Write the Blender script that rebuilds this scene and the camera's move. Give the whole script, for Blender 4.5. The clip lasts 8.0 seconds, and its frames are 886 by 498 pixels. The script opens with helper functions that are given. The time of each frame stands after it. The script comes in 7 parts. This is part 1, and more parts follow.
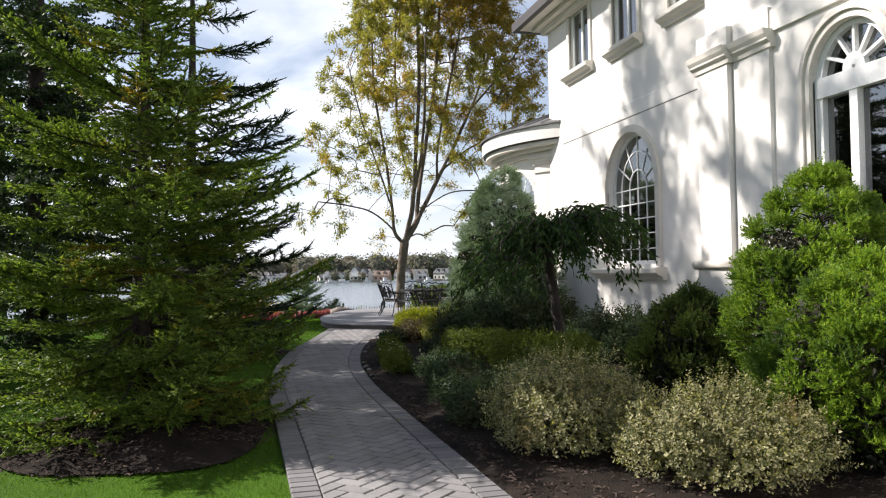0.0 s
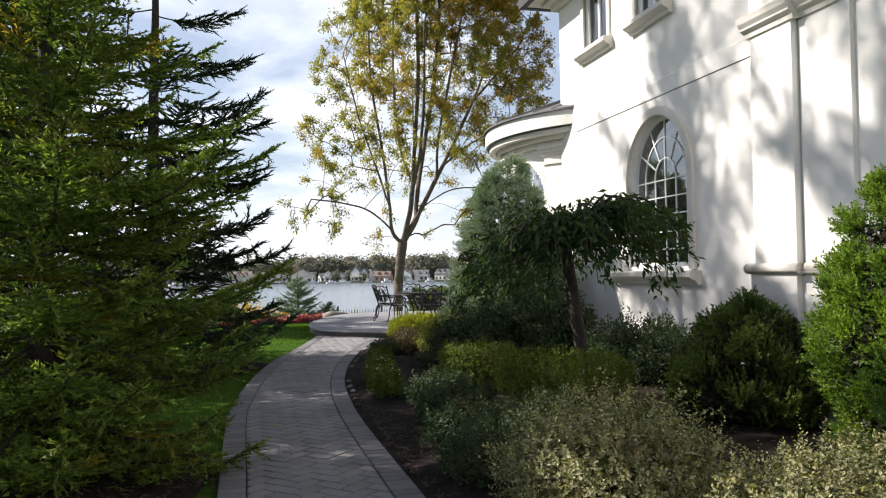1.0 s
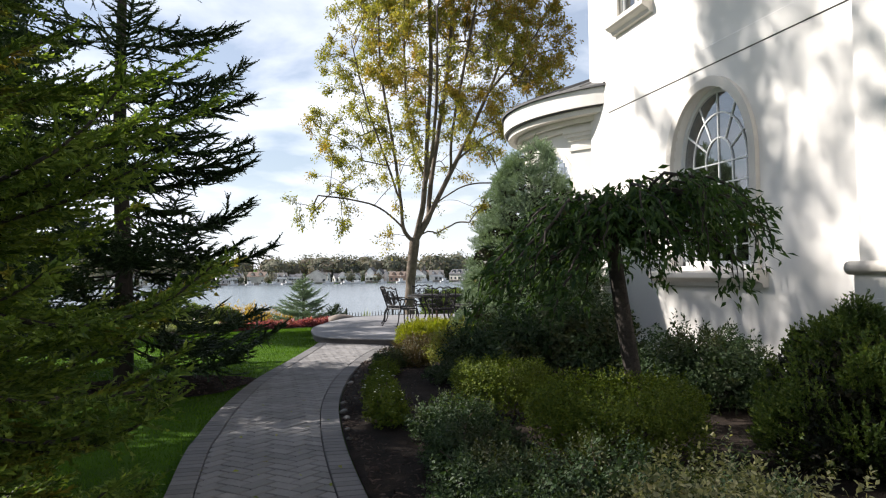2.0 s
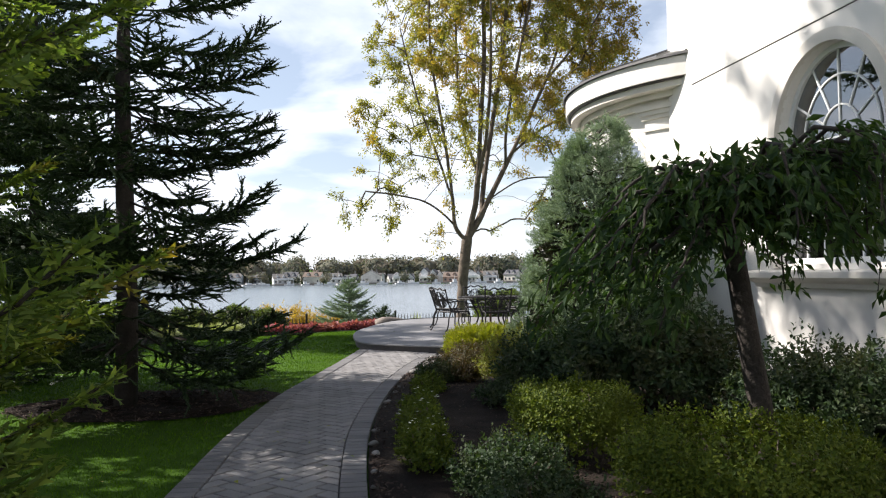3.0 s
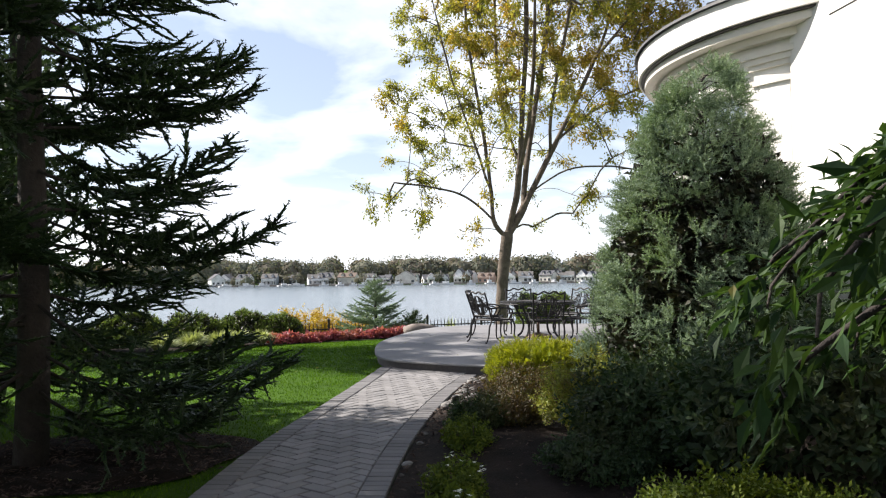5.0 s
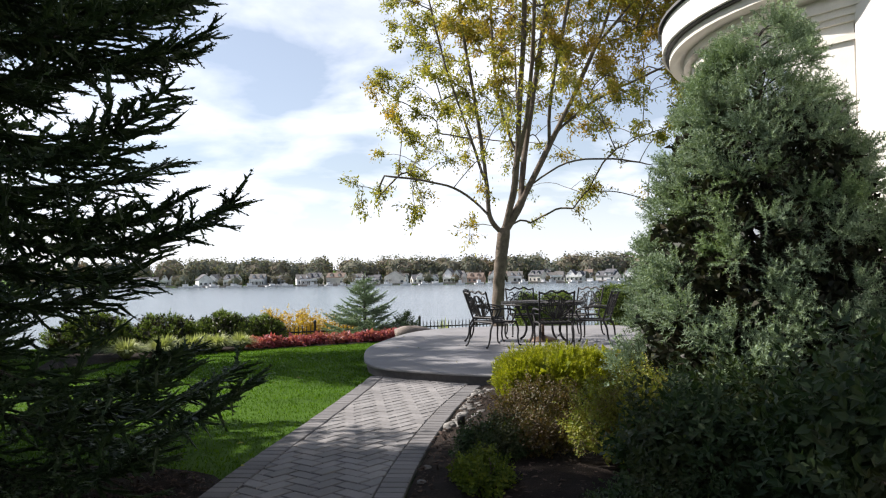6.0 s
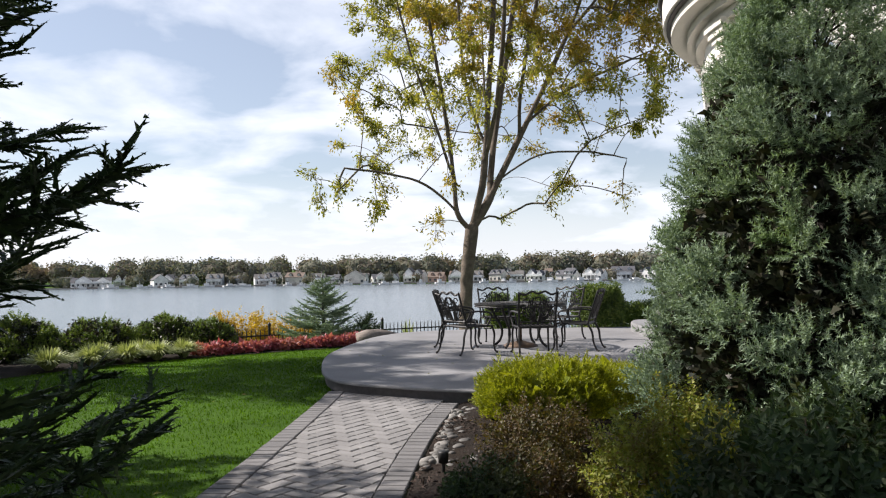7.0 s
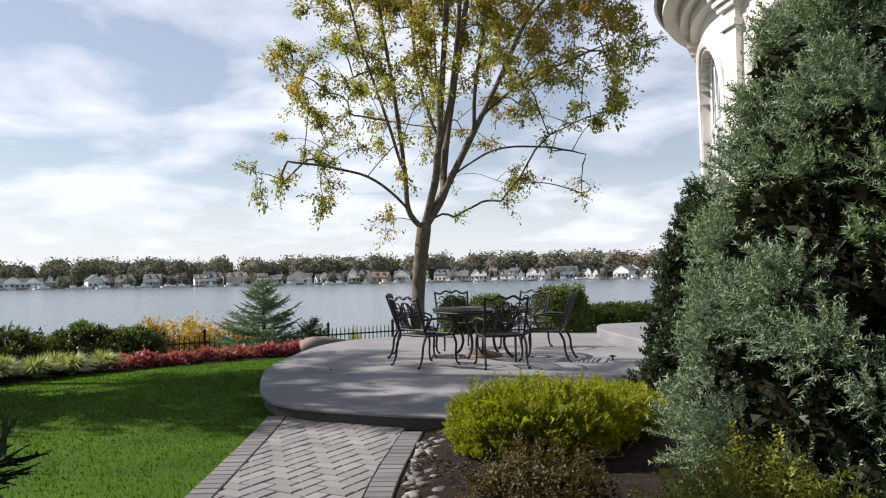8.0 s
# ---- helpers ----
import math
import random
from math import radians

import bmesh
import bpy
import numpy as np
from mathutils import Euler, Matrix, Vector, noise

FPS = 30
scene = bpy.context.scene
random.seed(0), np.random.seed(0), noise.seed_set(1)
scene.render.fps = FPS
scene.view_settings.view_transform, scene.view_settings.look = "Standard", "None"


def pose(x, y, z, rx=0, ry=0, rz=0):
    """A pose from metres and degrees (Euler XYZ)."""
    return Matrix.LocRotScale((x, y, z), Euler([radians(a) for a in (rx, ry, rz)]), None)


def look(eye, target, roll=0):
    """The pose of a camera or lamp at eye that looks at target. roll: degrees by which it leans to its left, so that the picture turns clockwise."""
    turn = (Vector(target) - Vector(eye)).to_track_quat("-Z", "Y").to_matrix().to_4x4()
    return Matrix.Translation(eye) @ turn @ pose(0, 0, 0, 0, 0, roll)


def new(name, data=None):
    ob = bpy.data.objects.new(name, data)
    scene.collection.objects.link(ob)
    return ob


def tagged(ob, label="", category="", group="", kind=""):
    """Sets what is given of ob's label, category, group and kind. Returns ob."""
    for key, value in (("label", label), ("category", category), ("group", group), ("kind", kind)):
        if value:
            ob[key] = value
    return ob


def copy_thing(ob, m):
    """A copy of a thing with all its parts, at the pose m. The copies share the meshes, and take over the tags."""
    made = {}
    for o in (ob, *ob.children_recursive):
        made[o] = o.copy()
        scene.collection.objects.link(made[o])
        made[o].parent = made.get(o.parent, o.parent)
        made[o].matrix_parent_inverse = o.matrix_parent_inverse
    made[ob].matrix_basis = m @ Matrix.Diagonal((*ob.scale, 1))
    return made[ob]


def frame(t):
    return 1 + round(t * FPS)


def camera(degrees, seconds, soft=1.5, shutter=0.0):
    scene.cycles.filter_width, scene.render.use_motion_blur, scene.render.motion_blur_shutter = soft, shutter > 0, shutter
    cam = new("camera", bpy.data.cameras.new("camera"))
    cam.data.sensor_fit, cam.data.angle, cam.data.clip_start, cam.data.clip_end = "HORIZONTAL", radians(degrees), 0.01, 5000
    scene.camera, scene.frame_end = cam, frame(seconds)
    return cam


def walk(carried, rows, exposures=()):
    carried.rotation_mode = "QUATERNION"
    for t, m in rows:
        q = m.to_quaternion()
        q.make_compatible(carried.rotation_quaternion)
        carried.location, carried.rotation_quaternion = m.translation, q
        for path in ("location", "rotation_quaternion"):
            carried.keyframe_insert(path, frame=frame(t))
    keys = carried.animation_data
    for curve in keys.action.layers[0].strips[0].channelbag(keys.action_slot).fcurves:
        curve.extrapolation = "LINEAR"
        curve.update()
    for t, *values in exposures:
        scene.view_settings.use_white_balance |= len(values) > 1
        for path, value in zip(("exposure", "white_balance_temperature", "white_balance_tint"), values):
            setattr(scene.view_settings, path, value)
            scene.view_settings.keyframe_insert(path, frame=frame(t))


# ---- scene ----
cam = camera(60.0, 8.0, soft=1.15)
METRES, EYE, TILT, LEAN, TURN = 12.0, 1.46, 0.0, 0.0, -14.2
ROWS = [
    (0.0, 0.0, 0.0, 0.0, 0.03, 1.62, 0.93),
    (0.5, 0.0009, 0.0726, 0.0018, 0.12, 1.65, 0.89),
    (1.0, 0.0037, 0.143, 0.0031, 0.13, 1.66, 0.86),
    (2.5, 0.0035, 0.3565, 0.0031, 2.96, 1.74, 0.91),
    (3.0, 0.0016, 0.4236, 0.0012, 5.27, 1.8, 0.82),
    (3.5, -0.0024, 0.4865, 0.0008, 6.56, 1.84, 0.79),
    (4.0, -0.0087, 0.5446, 0.0013, 7.53, 1.87, 0.77),
    (4.5, -0.0169, 0.6005, 0.0022, 7.88, 1.88, 0.75),
    (6.0, -0.0533, 0.7676, -0.0023, 7.03, 1.88, 0.81),
    (6.5, -0.0668, 0.8249, -0.0025, 5.79, 1.84, 0.87),
    (7.0, -0.0772, 0.8827, -0.0028, 4.07, 1.79, 0.94),
    (7.5, -0.0876, 0.9393, -0.0012, 2.0, 1.75, 0.97),
    (8.0, -0.0981, 0.9901, 0.0005, -0.07, 1.71, 1.0),
]
# the clip's camera closes down as it comes out of the shade
EXPOSURES = [(0.0, 0.96, 6500, 13), (2.5, 1.02, 6500, 12), (4.5, 1.2, 6500, 12), (6.0, 1.0, 6500, 13), (7.0, 0.84, 6500, 13), (8.0, 0.70, 6500, 13)]
walk(cam, [(t, pose(0, 0, EYE, TILT, LEAN, TURN) @ pose(METRES * x, METRES * y, METRES * z, 90 + pitch, roll, yaw)) for t, x, y, z, yaw, pitch, roll in ROWS], EXPOSURES)

# ---- sky, sun, exposure ----
SUN_TO = Vector((-0.676, 0.36, 0.643)).normalized()
SUN_ELEV = math.asin(SUN_TO.z)
world = bpy.data.worlds.new("sky")
scene.world = world
world.use_nodes = True
wn, wl = world.node_tree.nodes, world.node_tree.links
wn.clear()
w_out, w_bg = wn.new("ShaderNodeOutputWorld"), wn.new("ShaderNodeBackground")
w_sky = wn.new("ShaderNodeTexSky")
w_sky.sky_type, w_sky.sun_disc = "NISHITA", False
w_sky.sun_elevation, w_sky.sun_rotation = SUN_ELEV, math.atan2(SUN_TO.x, SUN_TO.y)
w_sky.air_density, w_sky.dust_density, w_sky.ozone_density = 1.0, 0.6, 1.0
# broken cumulus over the whole dome
w_co, w_div, w_map = wn.new("ShaderNodeTexCoord"), wn.new("ShaderNodeVectorMath"), wn.new("ShaderNodeMapping")
w_sep, w_add = wn.new("ShaderNodeSeparateXYZ"), wn.new("ShaderNodeMath")
w_add.operation, w_add.inputs[1].default_value = "ADD", 0.22
w_comb = wn.new("ShaderNodeCombineXYZ")
w_div.operation = "DIVIDE"
wl.new(w_co.outputs["Generated"], w_sep.inputs[0])
wl.new(w_sep.outputs["Z"], w_add.inputs[0])
for k in ("X", "Y", "Z"):
    wl.new(w_add.outputs[0], w_comb.inputs[k])
wl.new(w_co.outputs["Generated"], w_div.inputs[0])
wl.new(w_comb.outputs[0], w_div.inputs[1])
w_map.inputs["Location"].default_value = (0.35, 1.7, 0)
wl.new(w_div.outputs[0], w_map.inputs[0])
w_no = wn.new("ShaderNodeTexNoise")
w_no.inputs["Scale"].default_value, w_no.inputs["Detail"].default_value = 2.1, 9
w_no.inputs["Roughness"].default_value, w_no.inputs["Distortion"].default_value = 0.52, 0.25
wl.new(w_map.outputs[0], w_no.inputs["Vector"])
w_ramp = wn.new("ShaderNodeValToRGB")
w_ramp.color_ramp.elements[0].position, w_ramp.color_ramp.elements[0].color = 0.41, (0.30, 0.26, 0.26, 1)
w_ramp.color_ramp.elements[1].position, w_ramp.color_ramp.elements[1].color = 0.62, (1, 1, 1, 1)
wl.new(w_no.outputs["Fac"], w_ramp.inputs[0])
w_mix = wn.new("ShaderNodeMix")
w_mix.data_type = "RGBA"
w_mix.inputs["B"].default_value = (9.4, 10.0, 11.0, 1)
w_hz = wn.new("ShaderNodeMapRange")
w_hz.inputs["From Min"].default_value, w_hz.inputs["From Max"].default_value = 0.0, 0.2
w_hz.inputs["To Min"].default_value, w_hz.inputs["To Max"].default_value = 0.80, 0.0
wl.new(w_sep.outputs["Z"], w_hz.inputs["Value"])
w_max = wn.new("ShaderNodeMath")
w_max.operation = "MAXIMUM"
wl.new(w_ramp.outputs[0], w_max.inputs[0])
wl.new(w_hz.outputs[0], w_max.inputs[1])
# the zenith is clear and blue
w_zen, w_mul = wn.new("ShaderNodeMapRange"), wn.new("ShaderNodeMath")
w_zen.inputs["From Min"].default_value, w_zen.inputs["From Max"].default_value = 0.36, 0.72
w_zen.inputs["To Min"].default_value, w_zen.inputs["To Max"].default_value = 1.0, 0.12
w_mul.operation = "MULTIPLY"
wl.new(w_sep.outputs["Z"], w_zen.inputs["Value"])
wl.new(w_max.outputs[0], w_mul.inputs[0])
wl.new(w_zen.outputs[0], w_mul.inputs[1])
wl.new(w_mul.outputs[0], w_mix.inputs["Factor"])
wl.new(w_sky.outputs[0], w_mix.inputs["A"])
wl.new(w_mix.outputs["Result"], w_bg.inputs[0])
w_bg.inputs[1].default_value = 0.062
wl.new(w_bg.outputs[0], w_out.inputs[0])

sun_data = bpy.data.lights.new("sun", "SUN")
sun_data.energy, sun_data.angle, sun_data.color = 5.0, radians(0.6), (1.0, 0.95, 0.88)
sun = new("sun", sun_data)
sun.matrix_basis = look(SUN_TO * 80, (0, 0, 0))


# ---- mesh helpers ----
def rng(seed):
    return np.random.default_rng(seed)


def np_mesh(name, V, F, mat=None, smooth=False):
    """A mesh from an array of vertices and a list of face arrays (triangles, quads), all of one material."""
    me = bpy.data.meshes.new(name)
    V = np.asarray(V, dtype=np.float32)
    F = [np.asarray(f, dtype=np.int32) for f in F if len(f)]
    loops = np.concatenate([f.ravel() for f in F])
    sizes = np.concatenate([np.full(len(f), f.shape[1], dtype=np.int32) for f in F])
    starts = np.concatenate([[0], np.cumsum(sizes)[:-1]]).astype(np.int32)
    me.vertices.add(len(V))
    me.vertices.foreach_set("co", V.ravel())
    me.loops.add(len(loops))
    me.loops.foreach_set("vertex_index", loops)
    me.polygons.add(len(sizes))
    me.polygons.foreach_set("loop_start", starts)
    me.update(calc_edges=True)
    me.validate()
    me.polygons.foreach_set("use_smooth", np.full(len(me.polygons), smooth))
    if mat:
        me.materials.append(mat)
    return me


class Soup:
    """Collects vertices and faces of many pieces for one mesh."""

    def __init__(self):
        self.v, self.t, self.q, self.n = [], [], [], 0

    def add(self, V, tris=None, quads=None):
        V = np.asarray(V, dtype=np.float64).reshape(-1, 3)
        if tris is not None and len(tris):
            self.t.append(np.asarray(tris, dtype=np.int64).reshape(-1, 3) + self.n)
        if quads is not None and len(quads):
            self.q.append(np.asarray(quads, dtype=np.int64).reshape(-1, 4) + self.n)
        self.v.append(V)
        self.n += len(V)
        return self

    def mesh(self, name, mat, smooth=False):
        F = ([np.concatenate(self.t)] if self.t else []) + ([np.concatenate(self.q)] if self.q else [])
        return np_mesh(name, np.concatenate(self.v), F, mat, smooth)


def unit(a):
    a = np.asarray(a, dtype=float)
    return a / np.maximum(np.linalg.norm(a, axis=-1, keepdims=True), 1e-9)


def stamp(soup, tv, tt, pos, ydir, up, scale):
    """Copies a template (y along its length, z up) to many places at once."""
    pos, y = np.asarray(pos, float), unit(ydir)
    n = len(pos)
    if not n:
        return
    x = unit(np.cross(y, up))
    z = np.cross(x, y)
    s = np.broadcast_to(np.asarray(scale, float).reshape(n, -1), (n, 3))
    tv = np.asarray(tv, float)
    V = pos[:, None] + (tv[None, :, 0:1] * s[:, None, 0:1]) * x[:, None] + (tv[None, :, 1:2] * s[:, None, 1:2]) * y[:, None] + (tv[None, :, 2:3] * s[:, None, 2:3]) * z[:, None]
    tt = np.asarray(tt)
    F = (tt[None] + (np.arange(n) * len(tv))[:, None, None]).reshape(-1, tt.shape[1])
    if tt.shape[1] == 3:
        soup.add(V.reshape(-1, 3), tris=F)
    else:
        soup.add(V.reshape(-1, 3), quads=F)


def tube(soup, pts, radii, sides=6, cap=True):
    """A round bar along a line of points."""
    P = np.asarray(pts, float)
    r = np.broadcast_to(np.asarray(radii, float), (len(P),))
    T = unit(np.gradient(P, axis=0))
    ref = np.array([0, 0, 1.0]) if abs(T[:, 2]).mean() < 0.8 else np.array([1.0, 0, 0])
    X = unit(np.cross(T, ref))
    Y = np.cross(T, X)
    a = np.linspace(0, 2 * math.pi, sides, endpoint=False)
    V = P[:, None] + r[:, None, None] * (np.cos(a)[None, :, None] * X[:, None] + np.sin(a)[None, :, None] * Y[:, None])
    k, m = len(P), sides
    i, j = np.meshgrid(np.arange(k - 1), np.arange(m), indexing="ij")
    q = np.stack([i * m + j, i * m + (j + 1) % m, (i + 1) * m + (j + 1) % m, (i + 1) * m + j], -1).reshape(-1, 4)
    V = V.reshape(-1, 3)
    tris = []
    if cap:
        V = np.concatenate([V, P[:1], P[-1:]])
        for j in range(m):
            tris += [(k * m, (j + 1) % m, j), (k * m + 1, (k - 1) * m + j, (k - 1) * m + (j + 1) % m)]
    soup.add(V, tris=tris or None, quads=q)


BOX_Q = np.array([(0, 3, 2, 1), (4, 5, 6, 7), (0, 1, 5, 4), (1, 2, 6, 5), (2, 3, 7, 6), (3, 0, 4, 7)])


def box(soup, x0, x1, y0, y1, z0, z1):
    soup.add([(x0, y0, z0), (x1, y0, z0), (x1, y1, z0), (x0, y1, z0), (x0, y0, z1), (x1, y0, z1), (x1, y1, z1), (x0, y1, z1)], quads=BOX_Q)


def extrude(soup, outline, z0, z1, b=0.0):
    """A slab with a flat outline (counter-clockwise), its top edge rounded by b."""
    P = np.asarray(outline, float)
    n = len(P)
    d = unit(np.roll(P, -1, 0) - np.roll(P, 1, 0))
    inn = np.stack([-d[:, 1], d[:, 0]], 1)
    rings = [(P, z0), (P, z1 - b)]
    if b:
        rings += [(P + inn * b * 0.3, z1 - b * 0.3), (P + inn * b, z1)]
    V = np.concatenate([np.c_[p, np.full(n, z)] for p, z in rings])
    q = []
    for k in range(len(rings) - 1):
        q += [(k * n + i, k * n + (i + 1) % n, (k + 1) * n + (i + 1) % n, (k + 1) * n + i) for i in range(n)]
    bm = bmesh.new()
    vs = [bm.verts.new((*p, 0)) for p in rings[-1][0]]
    fc = bm.faces.new(vs)
    tri = bmesh.ops.triangulate(bm, faces=[fc])
    bm.verts.index_update()
    top = np.array([[v.index for v in f.verts] for f in bm.faces])
    bm.free()
    base = (len(rings) - 1) * n
    soup.add(V, tris=np.concatenate([top + base, top[:, ::-1]]), quads=q)


def smooth_line(pts, per=8, closed=False):
    """Points on a smooth line through the given ones."""
    P = np.asarray(pts, float)
    n = len(P)
    out = []
    last = n if closed else n - 1
    for i in range(last):
        if closed:
            a, b, c, d = P[i - 1], P[i], P[(i + 1) % n], P[(i + 2) % n]
        else:
            a, b, c, d = P[max(i - 1, 0)], P[i], P[i + 1], P[min(i + 2, n - 1)]
        for s in np.linspace(0, 1, per, endpoint=False):
            out.append(0.5 * (2 * b + (c - a) * s + (2 * a - 5 * b + 4 * c - d) * s * s + (3 * b - a - 3 * c + d) * s ** 3))
    if not closed:
        out.append(P[-1])
    return np.array(out)


def part(name, me, parent=None, label=""):
    """Links a mesh (or a Soup's mesh) as one object under a thing or part."""
    ob = new(name, me)
    if parent is not None:
        ob.parent = parent
    if label:
        ob["label"] = label
    return ob


def thing(name, label, category, group="", kind="", at=None):
    """An Empty at the base of a thing, which parents its parts."""
    ob = new(name)
    ob.empty_display_size = 0.1
    if at is not None:
        ob.matrix_basis = at
    return tagged(ob, label, category, group, kind)


def solid(name, me, label, category, group="", kind=""):
    return tagged(new(name, me), label, category, group, kind)


# ---- materials ----
def shader(name):
    m = bpy.data.materials.new(name)
    m.use_nodes = True
    n, l = m.node_tree.nodes, m.node_tree.links
    return m, n, l, n["Principled BSDF"]


def noise_node(n, l, scale, detail=4, rough=0.55, vec=None):
    t = n.new("ShaderNodeTexNoise")
    t.inputs["Scale"].default_value, t.inputs["Detail"].default_value, t.inputs["Roughness"].default_value = scale, detail, rough
    if vec is not None:
        l.new(vec, t.inputs["Vector"])
    return t


def ramp_node(n, l, fac, stops):
    r = n.new("ShaderNodeValToRGB")
    e = r.color_ramp.elements
    while len(e) < len(stops):
        e.new(0.5)
    for k, (p, c) in enumerate(stops):
        e[k].position, e[k].color = p, (*c, 1)
    l.new(fac, r.inputs[0])
    return r


def mix_node(n, l, fac, a, b, mode="MIX"):
    x = n.new("ShaderNodeMix")
    x.data_type, x.blend_type = "RGBA", mode
    for sock, v in ((x.inputs["Factor"], fac), (x.inputs["A"], a), (x.inputs["B"], b)):
        if isinstance(v, bpy.types.NodeSocket):
            l.new(v, sock)
        elif isinstance(v, (int, float)):
            sock.default_value = v
        else:
            sock.default_value = (*v, 1)
    return x.outputs["Result"]


def surface(name, c, c2=None, rough=0.7, metal=0.0, big=1.5, fine=40, bump=0.3, depth=0.004, island=0.0, spec=0.4):
    """Two scales of variation and a fine relief, in world metres."""
    m, n, l, p = shader(name)
    g = n.new("ShaderNodeNewGeometry")
    c = np.array(c)
    c2 = np.array(c2) if c2 is not None else c * 0.72
    a = noise_node(n, l, big, 4, 0.6, g.outputs["Position"])
    b = noise_node(n, l, fine, 3, 0.6, g.outputs["Position"])
    ra = ramp_node(n, l, a.outputs["Fac"], [(0.32, c2), (0.66, c)])
    rb = ramp_node(n, l, b.outputs["Fac"], [(0.3, (0.78, 0.78, 0.78)), (0.7, (1.1, 1.1, 1.1))])
    col = mix_node(n, l, 1.0, ra.outputs[0], rb.outputs[0], "MULTIPLY")
    if island:
        oi = n.new("ShaderNodeObjectInfo")
        ad = n.new("ShaderNodeMath")
        ad.operation = "ADD"
        l.new(oi.outputs["Random"], ad.inputs[0])
        l.new(g.outputs["Random Per Island"], ad.inputs[1])
        fr = n.new("ShaderNodeMath")
        fr.operation = "FRACT"
        l.new(ad.outputs[0], fr.inputs[0])
        ri = ramp_node(n, l, fr.outputs[0], [(0.0, (1 - island,) * 3), (1.0, (1 + island,) * 3)])
        col = mix_node(n, l, 1.0, col, ri.outputs[0], "MULTIPLY")
    l.new(col, p.inputs["Base Color"])
    p.inputs["Roughness"].default_value, p.inputs["Metallic"].default_value = rough, metal
    p.inputs["Specular IOR Level"].default_value = spec
    if bump:
        bn = n.new("ShaderNodeBump")
        bn.inputs["Strength"].default_value, bn.inputs["Distance"].default_value = bump, depth
        l.new(b.outputs["Fac"], bn.inputs["Height"])
        l.new(bn.outputs[0], p.inputs["Normal"])
    return m


def leaf(name, stops, patch=None, patch_at=(0.5, 0.65), patch_scale=0.7, trans=0.35, rough=0.5, spec=0.3):
    """Foliage: every leaf has its own tone, patches vary over the plant, light comes through."""
    m, n, l, p = shader(name)
    g = n.new("ShaderNodeNewGeometry")
    r = ramp_node(n, l, g.outputs["Random Per Island"], [(k / max(1, len(stops) - 1), s) for k, s in enumerate(stops)])
    col = r.outputs[0]
    a = noise_node(n, l, patch_scale, 3, 0.6, g.outputs["Position"])
    if patch is not None:
        ra = ramp_node(n, l, a.outputs["Fac"], [(patch_at[0], (0, 0, 0)), (patch_at[1], (1, 1, 1))])
        col = mix_node(n, l, ra.outputs[0], col, mix_node(n, l, 0.75, col, patch))
    b = noise_node(n, l, 9, 3, 0.6, g.outputs["Position"])
    rb = ramp_node(n, l, b.outputs["Fac"], [(0.3, (0.75, 0.75, 0.75)), (0.7, (1.2, 1.2, 1.2))])
    col = mix_node(n, l, 1.0, col, rb.outputs[0], "MULTIPLY")
    l.new(col, p.inputs["Base Color"])
    p.inputs["Roughness"].default_value, p.inputs["Specular IOR Level"].default_value = rough, spec
    tr = n.new("ShaderNodeBsdfTranslucent")
    tcol = mix_node(n, l, 1.0, col, (1.15, 1.2, 0.55), "MULTIPLY")
    l.new(tcol, tr.inputs[0])
    ms = n.new("ShaderNodeMixShader")
    ms.inputs[0].default_value = trans
    l.new(p.outputs[0], ms.inputs[1])
    l.new(tr.outputs[0], ms.inputs[2])
    l.new(ms.outputs[0], n["Material Output"].inputs["Surface"])
    return m


M_STUCCO = surface("stucco", (0.80, 0.775, 0.73), (0.74, 0.71, 0.66), 0.9, big=0.8, fine=220, bump=0.35, depth=0.003, spec=0.2)
M_TRIM = surface("cast_trim", (0.72, 0.68, 0.61), (0.64, 0.60, 0.54), 0.85, big=1.2, fine=160, bump=0.25, depth=0.002, spec=0.2)
M_WHITE = surface("white_paint", (0.82, 0.82, 0.80), (0.76, 0.76, 0.75), 0.45, big=2, fine=90, bump=0.1, depth=0.001)
M_GUTTER = surface("dark_bronze", (0.06, 0.05, 0.045), None, 0.5, big=2, fine=60, bump=0.1)
M_ROOF = surface("standing_seam_lead", (0.16, 0.155, 0.15), (0.10, 0.10, 0.10), 0.55, 0.3, big=1.2, fine=30, bump=0.2)
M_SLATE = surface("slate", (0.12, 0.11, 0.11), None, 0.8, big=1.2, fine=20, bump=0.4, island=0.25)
M_PAVER = surface("grey_paver", (0.235, 0.225, 0.22), (0.165, 0.158, 0.155), 0.85, big=1.1, fine=150, bump=0.5, depth=0.004, island=0.13)
M_BORDER = surface("charcoal_paver", (0.18, 0.172, 0.17), (0.13, 0.125, 0.124), 0.85, big=1.1, fine=150, bump=0.5, depth=0.004, island=0.16)
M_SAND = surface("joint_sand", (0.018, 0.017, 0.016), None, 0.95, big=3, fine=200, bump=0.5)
M_CONCRETE = surface("concrete", (0.235, 0.23, 0.235), (0.165, 0.162, 0.165), 0.8, big=0.7, fine=90, bump=0.35, depth=0.003)
M_MULCH = surface("bark_mulch", (0.032, 0.024, 0.019), (0.015, 0.012, 0.01), 0.95, big=4, fine=70, bump=1.0, depth=0.02, spec=0.1)
M_CHIP = surface("bark_chip", (0.085, 0.06, 0.048), (0.04, 0.03, 0.025), 0.9, big=6, fine=80, bump=0.4, island=0.5, spec=0.1)
M_LAWN = surface("lawn", (0.055, 0.12, 0.006), (0.035, 0.08, 0.005), 0.9, big=0.9, fine=60, bump=0.8, depth=0.03, spec=0.1)
